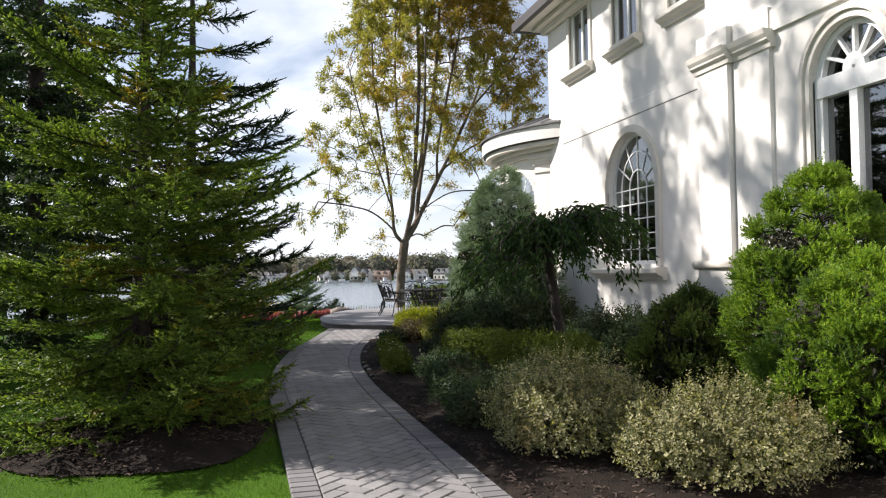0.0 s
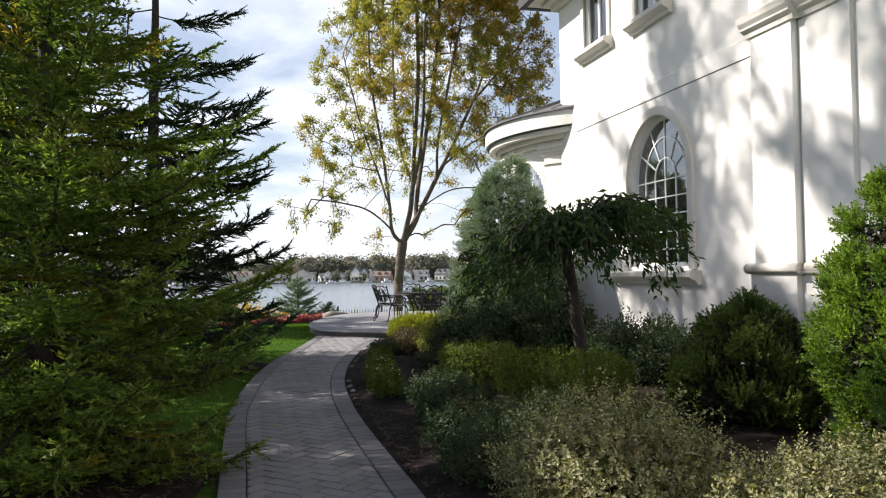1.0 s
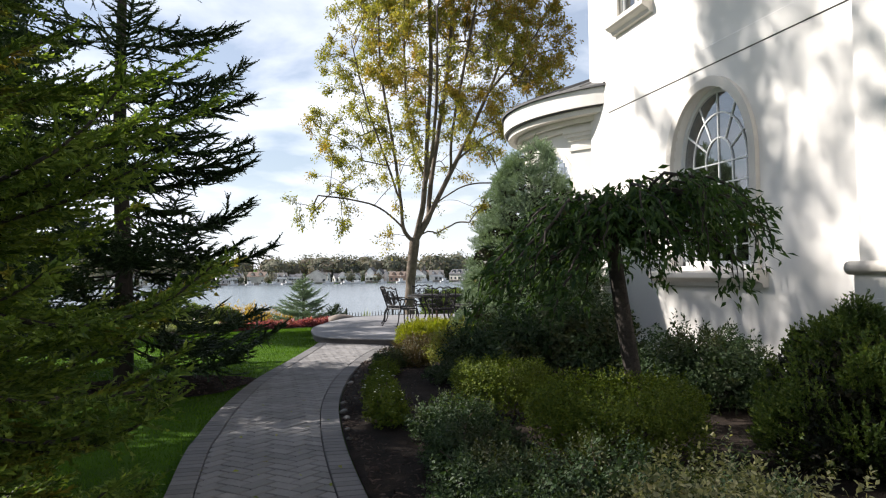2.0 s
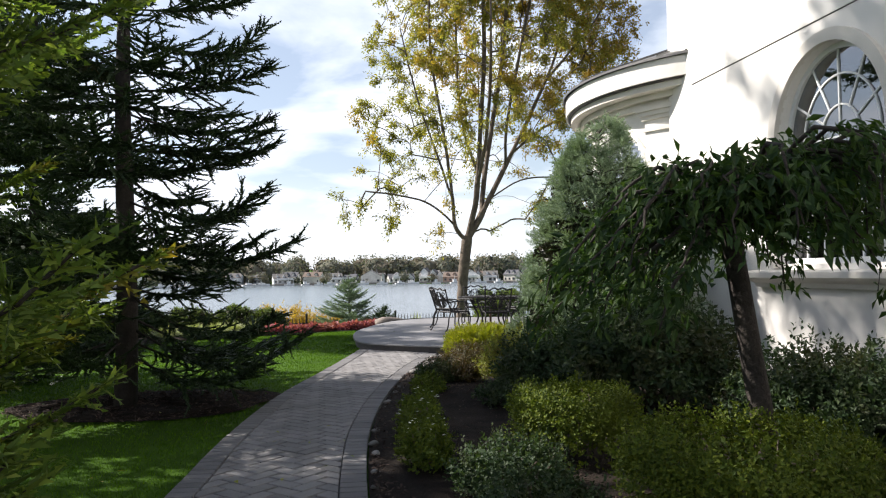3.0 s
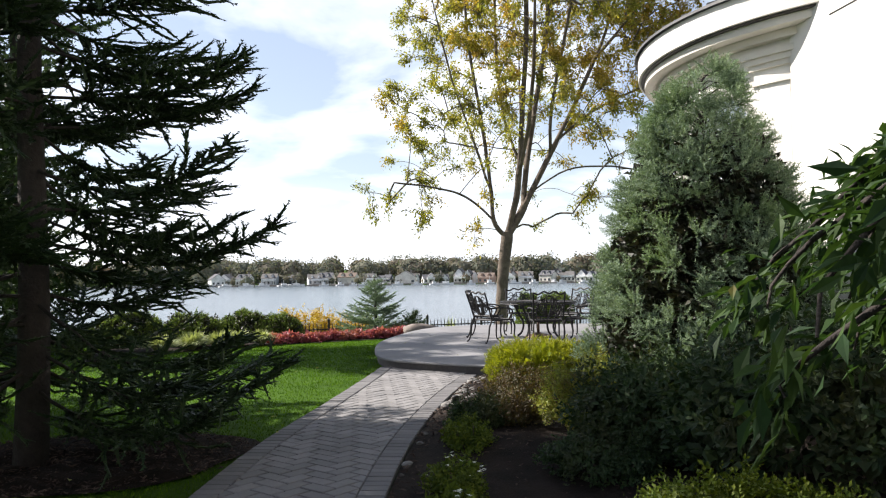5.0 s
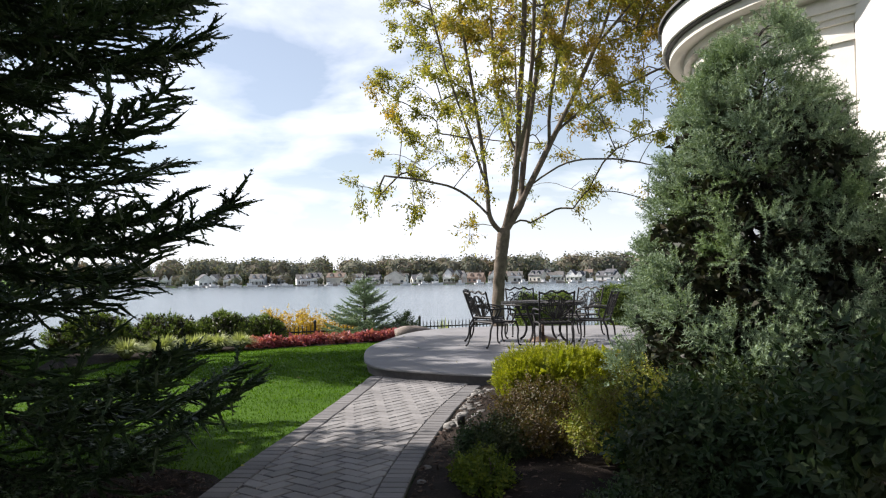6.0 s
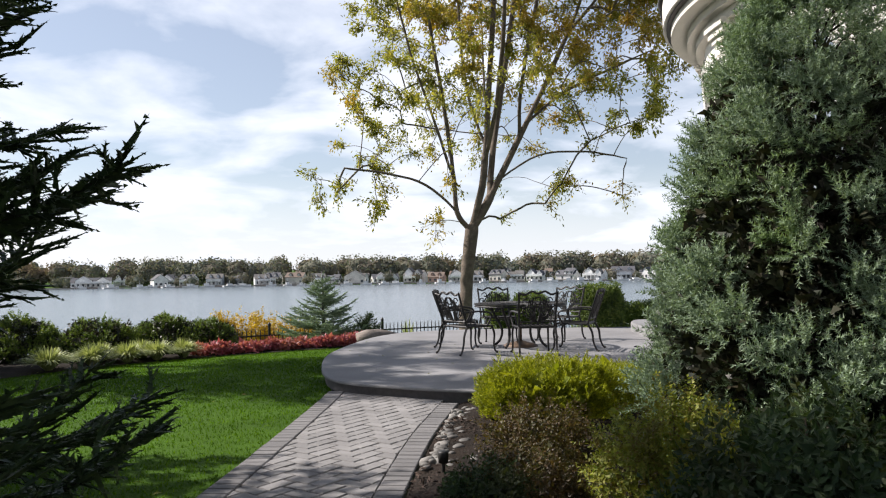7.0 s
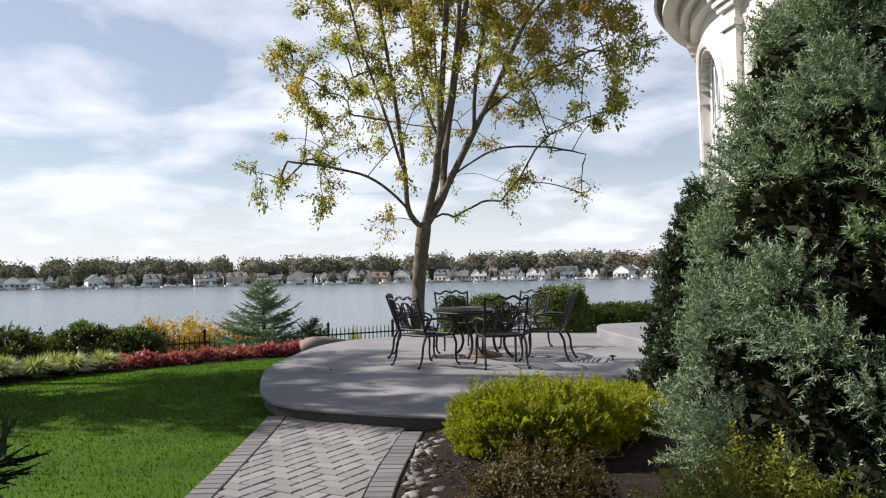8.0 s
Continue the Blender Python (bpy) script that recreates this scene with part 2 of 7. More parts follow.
M_STONE = surface("river_stone", (0.19, 0.178, 0.162), (0.11, 0.102, 0.094), 0.7, big=6, fine=60, bump=0.3, island=0.4)
M_ROCK = surface("boulder", (0.24, 0.20, 0.17), (0.15, 0.125, 0.11), 0.9, big=2.5, fine=25, bump=0.8, depth=0.02)
M_IRON = surface("black_cast_aluminium", (0.02, 0.018, 0.017), None, 0.55, 0.2, big=4, fine=120, bump=0.2, depth=0.001)
M_BARK = surface("grey_bark", (0.17, 0.135, 0.105), (0.085, 0.066, 0.052), 0.95, big=5, fine=24, bump=1.0, depth=0.02)
M_DARKBARK = surface("dark_bark", (0.045, 0.036, 0.03), (0.025, 0.02, 0.017), 0.95, big=5, fine=30, bump=1.0, depth=0.015)
M_TWIG = surface("twig", (0.13, 0.10, 0.075), None, 0.9, big=6, fine=50, bump=0.3)
M_TIMBER = surface("grey_timber", (0.24, 0.21, 0.18), None, 0.9, big=0.6, fine=8, bump=0.3)
M_SEAWALL = surface("sea_wall", (0.30, 0.27, 0.24), (0.2, 0.18, 0.16), 0.9, big=0.2, fine=2, bump=0.4)

L_SPRUCE = leaf("spruce_needles", [(0.06, 0.105, 0.02), (0.12, 0.18, 0.032), (0.20, 0.26, 0.045)], patch=(0.32, 0.19, 0.02), patch_at=(0.58, 0.72), patch_scale=1.6, trans=0.45)
L_DARKSPRUCE = leaf("dark_spruce_needles", [(0.018, 0.036, 0.015), (0.033, 0.058, 0.022), (0.048, 0.074, 0.025)], patch=(0.09, 0.06, 0.015), patch_at=(0.66, 0.8), patch_scale=1.3, trans=0.2)
# crown filling: the shade between lobes is put into this dark colour
L_INNERSHADE = leaf("inner_shade_needles", [(0.018, 0.024, 0.012), (0.03, 0.034, 0.018), (0.045, 0.036, 0.02)], trans=0.1)
L_BLUE = leaf("blue_spruce_needles", [(0.15, 0.21, 0.135), (0.215, 0.285, 0.19), (0.30, 0.37, 0.265)], patch=(0.16, 0.235, 0.08), patch_at=(0.52, 0.68), patch_scale=1.2, trans=0.2, rough=0.75, spec=0.12)
L_TREE = leaf("autumn_leaves", [(0.18, 0.20, 0.04), (0.28, 0.265, 0.055), (0.38, 0.32, 0.07)], patch=(0.42, 0.25, 0.045), patch_at=(0.52, 0.64), patch_scale=0.30, trans=0.5)
L_RIPE = leaf("turning_leaves", [(0.22, 0.18, 0.035), (0.34, 0.22, 0.035), (0.44, 0.25, 0.04)], patch=(0.21, 0.21, 0.05), patch_at=(0.55, 0.68), patch_scale=0.4, trans=0.5)
L_WEEP = leaf("weeping_leaves", [(0.018, 0.043, 0.015), (0.033, 0.065, 0.018), (0.052, 0.09, 0.022)], patch=(0.12, 0.06, 0.015), patch_at=(0.7, 0.8), patch_scale=3, trans=0.35, rough=0.58, spec=0.18)
L_BOX = leaf("boxwood_leaves", [(0.05, 0.08, 0.012), (0.085, 0.12, 0.015), (0.14, 0.165, 0.02)], patch=(0.10, 0.125, 0.018), patch_scale=2, trans=0.25, rough=0.6, spec=0.15)
L_GOLD = leaf("golden_needles", [(0.13, 0.165, 0.012), (0.25, 0.275, 0.016), (0.38, 0.37, 0.022)], patch=(0.20, 0.21, 0.02), patch_at=(0.55, 0.7), patch_scale=2.5, trans=0.4)
L_SPIREA = leaf("spirea_leaves", [(0.11, 0.15, 0.02), (0.21, 0.24, 0.03), (0.28, 0.28, 0.045), (0.14, 0.10, 0.03)], patch=(0.10, 0.06, 0.02), patch_at=(0.56, 0.7), patch_scale=3, trans=0.35)
L_RUSSET = leaf("russet_leaves", [(0.053, 0.056, 0.015), (0.098, 0.056, 0.022), (0.075, 0.075, 0.019)], patch=(0.05, 0.03, 0.018), patch_at=(0.5, 0.66), patch_scale=4, trans=0.35)
L_ABELIA = leaf("variegated_leaves", [(0.085, 0.10, 0.04), (0.18, 0.18, 0.085), (0.40, 0.37, 0.20), (0.11, 0.11, 0.045)], patch=(0.20, 0.12, 0.035), patch_at=(0.6, 0.72), patch_scale=3, trans=0.40)
L_DARK = leaf("dark_leaves", [(0.022, 0.043, 0.019), (0.038, 0.067, 0.026), (0.066, 0.096, 0.046)], patch=(0.05, 0.05, 0.02), patch_scale=2, trans=0.30, rough=0.52, spec=0.2)
L_CYPRESS = leaf("bright_scale_leaves", [(0.085, 0.17, 0.02), (0.16, 0.26, 0.03), (0.27, 0.35, 0.045)], patch=(0.03, 0.07, 0.02), patch_at=(0.5, 0.65), patch_scale=2, trans=0.45)
L_YEW = leaf("yew_needles", [(0.062, 0.106, 0.023), (0.107, 0.154, 0.032), (0.178, 0.218, 0.049)], patch=(0.03, 0.055, 0.018), patch_scale=2, trans=0.35)
L_GRASS = leaf("grass_blades", [(0.045, 0.105, 0.004), (0.07, 0.15, 0.005), (0.105, 0.195, 0.007)], patch=(0.035, 0.085, 0.004), patch_scale=1.2, trans=0.4, rough=0.7, spec=0.12)
L_RED = leaf("coleus_leaves", [(0.30, 0.05, 0.085), (0.44, 0.14, 0.17), (0.26, 0.075, 0.075)], patch=(0.34, 0.15, 0.11), patch_at=(0.55, 0.68), patch_scale=0.8, trans=0.35)
L_SEDGE = leaf("variegated_grass", [(0.24, 0.28, 0.09), (0.48, 0.50, 0.28), (0.18, 0.23, 0.06)], trans=0.35)
L_YELLOW = leaf("yellow_leaves", [(0.42, 0.27, 0.02), (0.55, 0.38, 0.035), (0.36, 0.20, 0.03)], patch=(0.22, 0.17, 0.04), patch_at=(0.55, 0.7), patch_scale=0.9, trans=0.4)
L_WHITE = leaf("white_petals", [(0.75, 0.75, 0.70), (0.82, 0.82, 0.78)], trans=0.3)
# greens and rusts lightened and greyed to paint in the distance haze
L_FAR_HAZE = leaf("far_woods", [(0.14, 0.16, 0.125), (0.17, 0.175, 0.135), (0.19, 0.16, 0.125), (0.15, 0.17, 0.145)], patch=(0.20, 0.13, 0.08), patch_at=(0.56, 0.7), patch_scale=0.03, trans=0.25, rough=0.9, spec=0.0)


def glass_mat(name, tint=(0.92, 0.95, 0.96)):
    m, n, l, p = shader(name)
    p.inputs["Base Color"].default_value = (*tint, 1)
    p.inputs["Roughness"].default_value, p.inputs["IOR"].default_value = 0.01, 2.7
    p.inputs["Transmission Weight"].default_value = 1.0
    return m


M_GLASS = glass_mat("window_glass", (0.16, 0.18, 0.20))


def water_mat():
    m, n, l, p = shader("lake_water")
    p.inputs["Base Color"].default_value = (0.10, 0.125, 0.14, 1)
    p.inputs["Roughness"].default_value, p.inputs["IOR"].default_value = 0.18, 1.33
    g = n.new("ShaderNodeNewGeometry")
    mp = n.new("ShaderNodeMapping")
    mp.inputs["Scale"].default_value = (0.35, 1.0, 1.0)
    l.new(g.outputs["Position"], mp.inputs[0])
    a = noise_node(n, l, 0.9, 5, 0.6, mp.outputs[0])
    b = n.new("ShaderNodeBump")
    b.inputs["Strength"].default_value, b.inputs["Distance"].default_value = 0.6, 0.2
    l.new(a.outputs["Fac"], b.inputs["Height"])
    l.new(b.outputs[0], p.inputs["Normal"])
    return m


M_WATER = water_mat()


# ---- ground, lake, far shore ----
WATER_Z = -4.2
SHORE_DIR = Vector((math.sin(radians(12)), math.cos(radians(12))))


def ground_z(x, y):
    """The height of the ground: flat by the house, falling to the lake, rising behind the far shore."""
    x, y = np.asarray(x, float), np.asarray(y, float)

    def ease(a, b, v):
        s = np.clip((v - a) / (b - a), 0, 1)
        return s * s * (3 - 2 * s)

    along = x * SHORE_DIR.x + y * SHORE_DIR.y
    down = -0.279 * (x + 5.5) + 0.960 * (y - 30.1)
    z = -0.05 * ease(6, 20, y) * ease(0.5, -3, x) - 0.14 * ease(22, 28, along) - 1.05 * ease(-3.6, -0.2, down)
    z = z - 0.5 * ease(0.9, 4, down) - 7.2 * ease(4.5, 10, down)
    z = z + 0.06 * np.sin(x * 0.55 + 1.0) * np.sin(y * 0.42) * ease(2.5, -1.5, x) * ease(30, 26, along) * ease(4, 8, y)
    z = z + 5.2 * ease(424, 428, along) + 2.4 * ease(435, 560, along) + 9 * ease(500, 900, along)
    return z


def axis_steps(stops):
    out = []
    for a, b, n in stops:
        out += list(np.linspace(a, b, n, endpoint=False))
    return np.array(out + [stops[-1][1]])


gx = axis_steps([(-1500, -120, 18), (-120, -12, 26), (-12, 14, 66), (14, 120, 26), (120, 1500, 18)])
gy = axis_steps([(-300, -20, 10), (-20, 2, 14), (2, 46, 130), (46, 395, 14), (395, 420, 6), (420, 432, 16), (432, 620, 22), (620, 2500, 12)])
GX, GY = np.meshgrid(gx, gy, indexing="ij")
GZ = ground_z(GX, GY)
gi, gj = np.meshgrid(np.arange(len(gx) - 1), np.arange(len(gy) - 1), indexing="ij")
gq = np.stack([gi * len(gy) + gj, (gi + 1) * len(gy) + gj, (gi + 1) * len(gy) + gj + 1, gi * len(gy) + gj + 1], -1).reshape(-1, 4)
solid("ground", np_mesh("ground", np.stack([GX, GY, GZ], -1).reshape(-1, 3), [gq], M_LAWN, True), "green mown lawn that falls towards the lake", "lawn", kind="structure")

s = Soup()
wx, wy = np.meshgrid(np.linspace(-1500, 1500, 16), np.linspace(36, 470, 12), indexing="ij")
wi, wj = np.meshgrid(np.arange(15), np.arange(11), indexing="ij")
s.add(np.stack([wx, wy, np.full_like(wx, WATER_Z)], -1).reshape(-1, 3), quads=np.stack([wi * 12 + wj, (wi + 1) * 12 + wj, (wi + 1) * 12 + wj + 1, wi * 12 + wj + 1], -1).reshape(-1, 4))
solid("water", s.mesh("water", M_WATER), "pale grey-blue rippled lake water", "lake", kind="structure")

# ---- path lines ----
LEFT = smooth_line([(0.28, -1.5), (0.26, 2.0), (0.25, 5.5), (0.22, 9.6), (0.28, 10.8), (0.42, 12.35), (0.74, 14.45), (1.28, 16.75), (1.80, 19.05), (2.10, 20.6)], 10)
RIGHT = smooth_line([(1.68, -1.5), (1.63, 2.0), (1.57, 5.5), (1.53, 9.0), (1.59, 10.9), (1.74, 12.5), (2.10, 14.55), (2.66, 16.7), (3.10, 18.05), (3.55, 19.3)], 10)
BORDER = 0.19


def side_line(line, off):
    d = unit(np.gradient(line, axis=0))
    return line + np.stack([d[:, 1], -d[:, 0]], 1) * off


LEFT_IN, RIGHT_IN = side_line(LEFT, BORDER), side_line(RIGHT, -BORDER)

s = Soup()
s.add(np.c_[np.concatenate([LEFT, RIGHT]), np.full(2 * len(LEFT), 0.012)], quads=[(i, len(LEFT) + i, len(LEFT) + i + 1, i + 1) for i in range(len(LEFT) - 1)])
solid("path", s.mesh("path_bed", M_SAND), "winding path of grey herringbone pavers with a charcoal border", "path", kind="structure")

# planting bed on the house side, and mulch rings under the spruces
bed_in = side_line(RIGHT, 0.012)
bed = Soup()
cols = np.linspace(0, 1, 26)
rows_ = []
for p in bed_in[::2]:
    edge = 7.4
    xs = p[0] + (edge - p[0]) * cols ** 1.4
    ys = np.full_like(xs, p[1])
    rows_.append(np.c_[xs, ys, 0.018 + 0.05 * np.clip(cols * 8, 0, 1) + 0.03 * np.sin(xs * 3.1 + ys * 1.7) * np.clip(cols * 4, 0, 1)])
R = np.array(rows_)
bi, bj = np.meshgrid(np.arange(R.shape[0] - 1), np.arange(R.shape[1] - 1), indexing="ij")
nb = R.shape[1]
bed.add(R.reshape(-1, 3), quads=np.stack([bi * nb + bj, bi * nb + bj + 1, (bi + 1) * nb + bj + 1, (bi + 1) * nb + bj], -1).reshape(-1, 4))
solid("mulch_bed", bed.mesh("mulch_bed", M_MULCH, True), "dark brown bark mulch of the planting bed", "mulch", kind="structure")


def mulch_ring(cx, cy, rx, ry, h, seed):
    r_ = rng(seed)
    s = Soup()
    n, k = 40, 8
    a = np.linspace(0, 2 * math.pi, n, endpoint=False)
    wob = 1 + 0.06 * np.sin(3 * a + seed) + 0.04 * np.sin(5 * a)
    V = [(cx, cy, ground_z(cx, cy) + h)]
    for j in range(1, k + 1):
        f = j / k
        x, y = cx + rx * f * np.cos(a) * wob, cy + ry * f * np.sin(a) * wob
        V += list(np.c_[x, y, ground_z(x, y) + 0.02 + h * (1 - f ** 2) + 0.015 * r_.standard_normal(n) * (j < k)])
    q = [(1 + j * n + i, 1 + (j + 1) * n + i, 1 + (j + 1) * n + (i + 1) % n, 1 + j * n + (i + 1) % n) for j in range(k - 1) for i in range(n)]
    s.add(V, tris=[(0, 1 + i, 1 + (i + 1) % n) for i in range(n)], quads=q)
    # loose chips
    m = 2600
    t, f = r_.uniform(0, 2 * math.pi, m), np.sqrt(r_.uniform(0, 1.05, m))
    x, y = cx + rx * f * np.cos(t), cy + ry * f * np.sin(t)
    return s, np.c_[x, y, ground_z(x, y) + 0.028 + h * np.clip(1 - f ** 2, 0, 1)]


CHIP_V = np.array([(-0.3, -1, 0), (0.3, -1, 0.1), (0.25, 1, 0), (-0.3, 1, 0.1), (0, 0, 0.35)])
CHIP_T = np.array([(0, 1, 4), (1, 2, 4), (2, 3, 4), (3, 0, 4)])


def chips(name, places, seed, label):
    r_ = rng(seed)
    s = Soup()
    n = len(places)
    d = unit(np.c_[r_.standard_normal((n, 2)), 0.25 * r_.standard_normal(n)])
    up = unit(np.c_[0.3 * r_.standard_normal((n, 2)), np.ones(n)])
    stamp(s, CHIP_V, CHIP_T, places, d, up, r_.uniform(0.010, 0.028, (n, 1)))
    return solid(name, s.mesh(name, M_CHIP), label, "mulch", kind="stuff")


for k, ring in enumerate(((-0.95, 7.55, 1.2, 1.6, 0.19), (-0.75, 14.3, 1.5, 1.0, 0.04))):
    s, places = mulch_ring(*ring, seed=11 + k)
    solid("mulch_ring", s.mesh("mulch_ring", M_MULCH, True), "mound of dark bark mulch under a spruce", "mulch", kind="structure")
    chips("bark_chips", places, 31 + k, "loose brown bark chips on the mulch")
r_ = rng(5)
n = 7000
cy_ = r_.uniform(3.0, 17.5, n)
edge_x = np.interp(cy_, RIGHT[:, 1], RIGHT[:, 0])
cx_ = edge_x + 0.05 + (5.6 - edge_x) * r_.uniform(0, 1, n) ** 1.6
chips("bark_chips", np.c_[cx_, cy_, 0.065 + 0.03 * np.sin(cx_ * 3.1 + cy_ * 1.7)], 41, "loose dark bark chips in the planting bed")

# ---- patio ----
PATIO_Z = 0.16
PATIO = smooth_line([(1.90, 21.3), (1.94, 20.25), (2.16, 19.63), (2.66, 19.16), (3.35, 18.66), (4.3, 18.25), (5.6, 18.1), (7.2, 18.3), (9.5, 19.4), (11.5, 22.0), (11.0, 25.5), (8.9, 26.6), (6.6, 27.1), (4.9, 27.3), (3.9, 27.05), (3.35, 26.5), (2.85, 25.6), (2.28, 23.9), (2.0, 22.7)], 8, True)
s = Soup()
extrude(s, PATIO, PATIO_Z - 0.03, PATIO_Z, 0.015)
solid("patio", s.mesh("patio", M_CONCRETE), "rounded grey concrete patio one step above the path", "patio", kind="structure")
# riser set back under the lip; its dark colour stands in for shade
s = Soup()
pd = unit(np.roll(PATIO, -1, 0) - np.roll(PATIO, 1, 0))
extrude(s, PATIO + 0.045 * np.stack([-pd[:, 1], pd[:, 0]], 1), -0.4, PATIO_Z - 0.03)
solid("patio_riser", s.mesh("patio_riser", M_SLATE), "riser under the patio edge, coloured dark for its shade", "step", kind="structure")
s = Soup()
extrude(s, smooth_line([(7.75, 22.2), (7.95, 21.0), (10.5, 20.0), (12.5, 22.5), (11.5, 26.0), (9.2, 26.4), (8.5, 25.9), (8.05, 24.4)], 6, True), 0.1, 0.34, 0.03)
solid("patio_step", s.mesh("patio_step", M_CONCRETE), "raised concrete landing at the foot of the turret", "step", kind="structure")

# ---- house ----
FAR_X, NEAR_X, CORNER_Y, END_Y = 6.455, 5.60, 8.47, 15.75
EAVE_Z = 6.85


def wall_sheet(soup, x, y0, y1, z0, z1, openings, thick=0.3):
    """A wall along y with openings cut through: each is (y0, y1, z0, spring or top, arch rise)."""
    bm = bmesh.new()

    def loop(pts):
        vs = [bm.verts.new((0, y, z)) for y, z in pts]
        return [bm.edges.new((vs[i], vs[(i + 1) % len(vs)])) for i in range(len(vs))]

    edges = loop([(y0, z0), (y1, z0), (y1, z1), (y0, z1)])
    for o in openings:
        edges += loop(opening_line(*o))
    bmesh.ops.triangle_fill(bm, use_beauty=True, use_dissolve=False, edges=edges)
    # drop what fills an opening
    for f in list(bm.faces):
        c = f.calc_center_median()
        for a, b, lo, sp, rise in openings:
            mid, half = (a + b) / 2, (b - a) / 2
            if a < c.y < b and lo < c.z and (c.z < sp or (rise and ((c.y - mid) / half) ** 2 + ((c.z - sp) / rise) ** 2 < 1)):
                bm.faces.remove(f)
                break
    geo = bmesh.ops.extrude_face_region(bm, geom=list(bm.faces))
    for v in [g for g in geo["geom"] if isinstance(g, bmesh.types.BMVert)]:
        v.co.x += thick
    bmesh.ops.recalc_face_normals(bm, faces=bm.faces)
    bm.verts.index_update()
    V = np.array([(v.co.x + x, v.co.y, v.co.z) for v in bm.verts])
    T = np.array([[v.index for v in f.verts] for f in bm.faces if len(f.verts) == 3])
    Q = np.array([[v.index for v in f.verts] for f in bm.faces if len(f.verts) == 4])
    soup.add(V, tris=T, quads=Q if len(Q) else None)
    bm.free()


def opening_line(a, b, lo, sp, rise, n=20):
    pts = [(a, lo), (b, lo), (b, sp)]
    if rise:
        mid, half = (a + b) / 2, (b - a) / 2
        pts += [(mid + half * math.cos(t), sp + rise * math.sin(t)) for t in np.linspace(0, math.pi, n + 1)[1:-1]]
    return pts + [(a, sp)]


ARCH = (11.22, 13.00, 1.52, 2.84, 0.97)
UPPER = [(13.62, 14.55, 5.46, 6.70, 0), (11.72, 12.62, 5.42, 6.70, 0), (9.75, 10.72, 5.46, 6.70, 0)]
NEARWIN = (5.62, 6.62, 1.1, 3.32, 0.50)

house = thing("house", "large white stucco house with arched windows and a round turret", "house")
s = Soup()
wall_sheet(s, FAR_X, CORNER_Y - 0.1, END_Y, 0.0, EAVE_Z, [ARCH] + UPPER)
box(s, FAR_X + 0.3, 16.0, END_Y - 0.3, END_Y, 0.0, EAVE_Z)
part("wall", s.mesh("wall", M_STUCCO), house)
s = Soup()
wall_sheet(s, NEAR_X, -6.0, CORNER_Y, 0.0, EAVE_Z, [NEARWIN])
box(s, NEAR_X + 0.3, FAR_X + 0.3, CORNER_Y - 0.3, CORNER_Y, 0.0, EAVE_Z)
box(s, NEAR_X, 16.0, -6.3, -6.0, 0.0, EAVE_Z)
part("wall", s.mesh("wall", M_STUCCO), house)
# unseen rooms, coloured near black as unlit so pane reflections dominate
M_INNER = surface("dim_interior", (0.07, 0.065, 0.06), None, 0.9)
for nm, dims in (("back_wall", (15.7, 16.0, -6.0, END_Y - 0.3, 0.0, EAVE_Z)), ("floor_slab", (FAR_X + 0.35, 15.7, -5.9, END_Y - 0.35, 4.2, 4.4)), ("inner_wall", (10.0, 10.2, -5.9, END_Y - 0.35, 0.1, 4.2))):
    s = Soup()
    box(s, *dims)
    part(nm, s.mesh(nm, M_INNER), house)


def swept(soup, profile, line, z0):
    """A moulding: a profile of (out, up) carried along a line of (x, y, out_x, out_y)."""
    L = np.asarray(line, float)
    P = np.asarray(profile, float)
    V = np.concatenate([np.c_[L[:, 0] + L[:, 2] * o, L[:, 1] + L[:, 3] * o, np.full(len(L), z0 + u)] for o, u in P])
    n, q = len(L), []
    for k in range(len(P)):
        k2 = (k + 1) % len(P)
        q += [(k * n + i, k2 * n + i, k2 * n + i + 1, k * n + i + 1) for i in range(n - 1)]
    soup.add(V, quads=q)
    for e in (0, n - 1):
        c = [k * n + e for k in range(len(P))]
        base = soup.n - len(V)
        tri = [(c[0], c[k], c[k + 1]) for k in range(1, len(P) - 1)]
        soup.t.append(np.array(tri) + base)


# belt band on the far wall, a dark strip below as its shadow line; plinth
s = Soup()
swept(s, [(-0.01, 0), (0.014, 0), (0.014, 0.24), (0.0, 0.25), (-0.01, 0.25)], [(FAR_X, CORNER_Y, -1, 0), (FAR_X, 15.02, -1, 0)], 4.09)
part("belt_band", s.mesh("belt_band", M_STUCCO), house)
s = Soup()
swept(s, [(-0.01, 0), (0.006, 0), (0.006, 0.009), (-0.01, 0.009)], [(FAR_X, CORNER_Y, -1, 0), (FAR_X, 15.02, -1, 0)], 4.08)
part("drip_edge", s.mesh("drip_edge", M_GUTTER), house)
s = Soup()
swept(s, [(-0.01, -0.05), (0.07, -0.05), (0.07, 0.34), (0.05, 0.40), (-0.01, 0.45)], [(FAR_X, CORNER_Y, -1, 0), (FAR_X, END_Y, -1, 0)], 0.0)
part("plinth", s.mesh("plinth", M_STUCCO), house)
s = Soup()
swept(s, [(-0.01, 0), (0.04, 0), (0.04, 0.24), (-0.01, 0.26)], [(NEAR_X, -6, -1, 0), (NEAR_X, 7.20, -1, 0)], 4.02)
part("belt_band", s.mesh("belt_band", M_STUCCO), house)

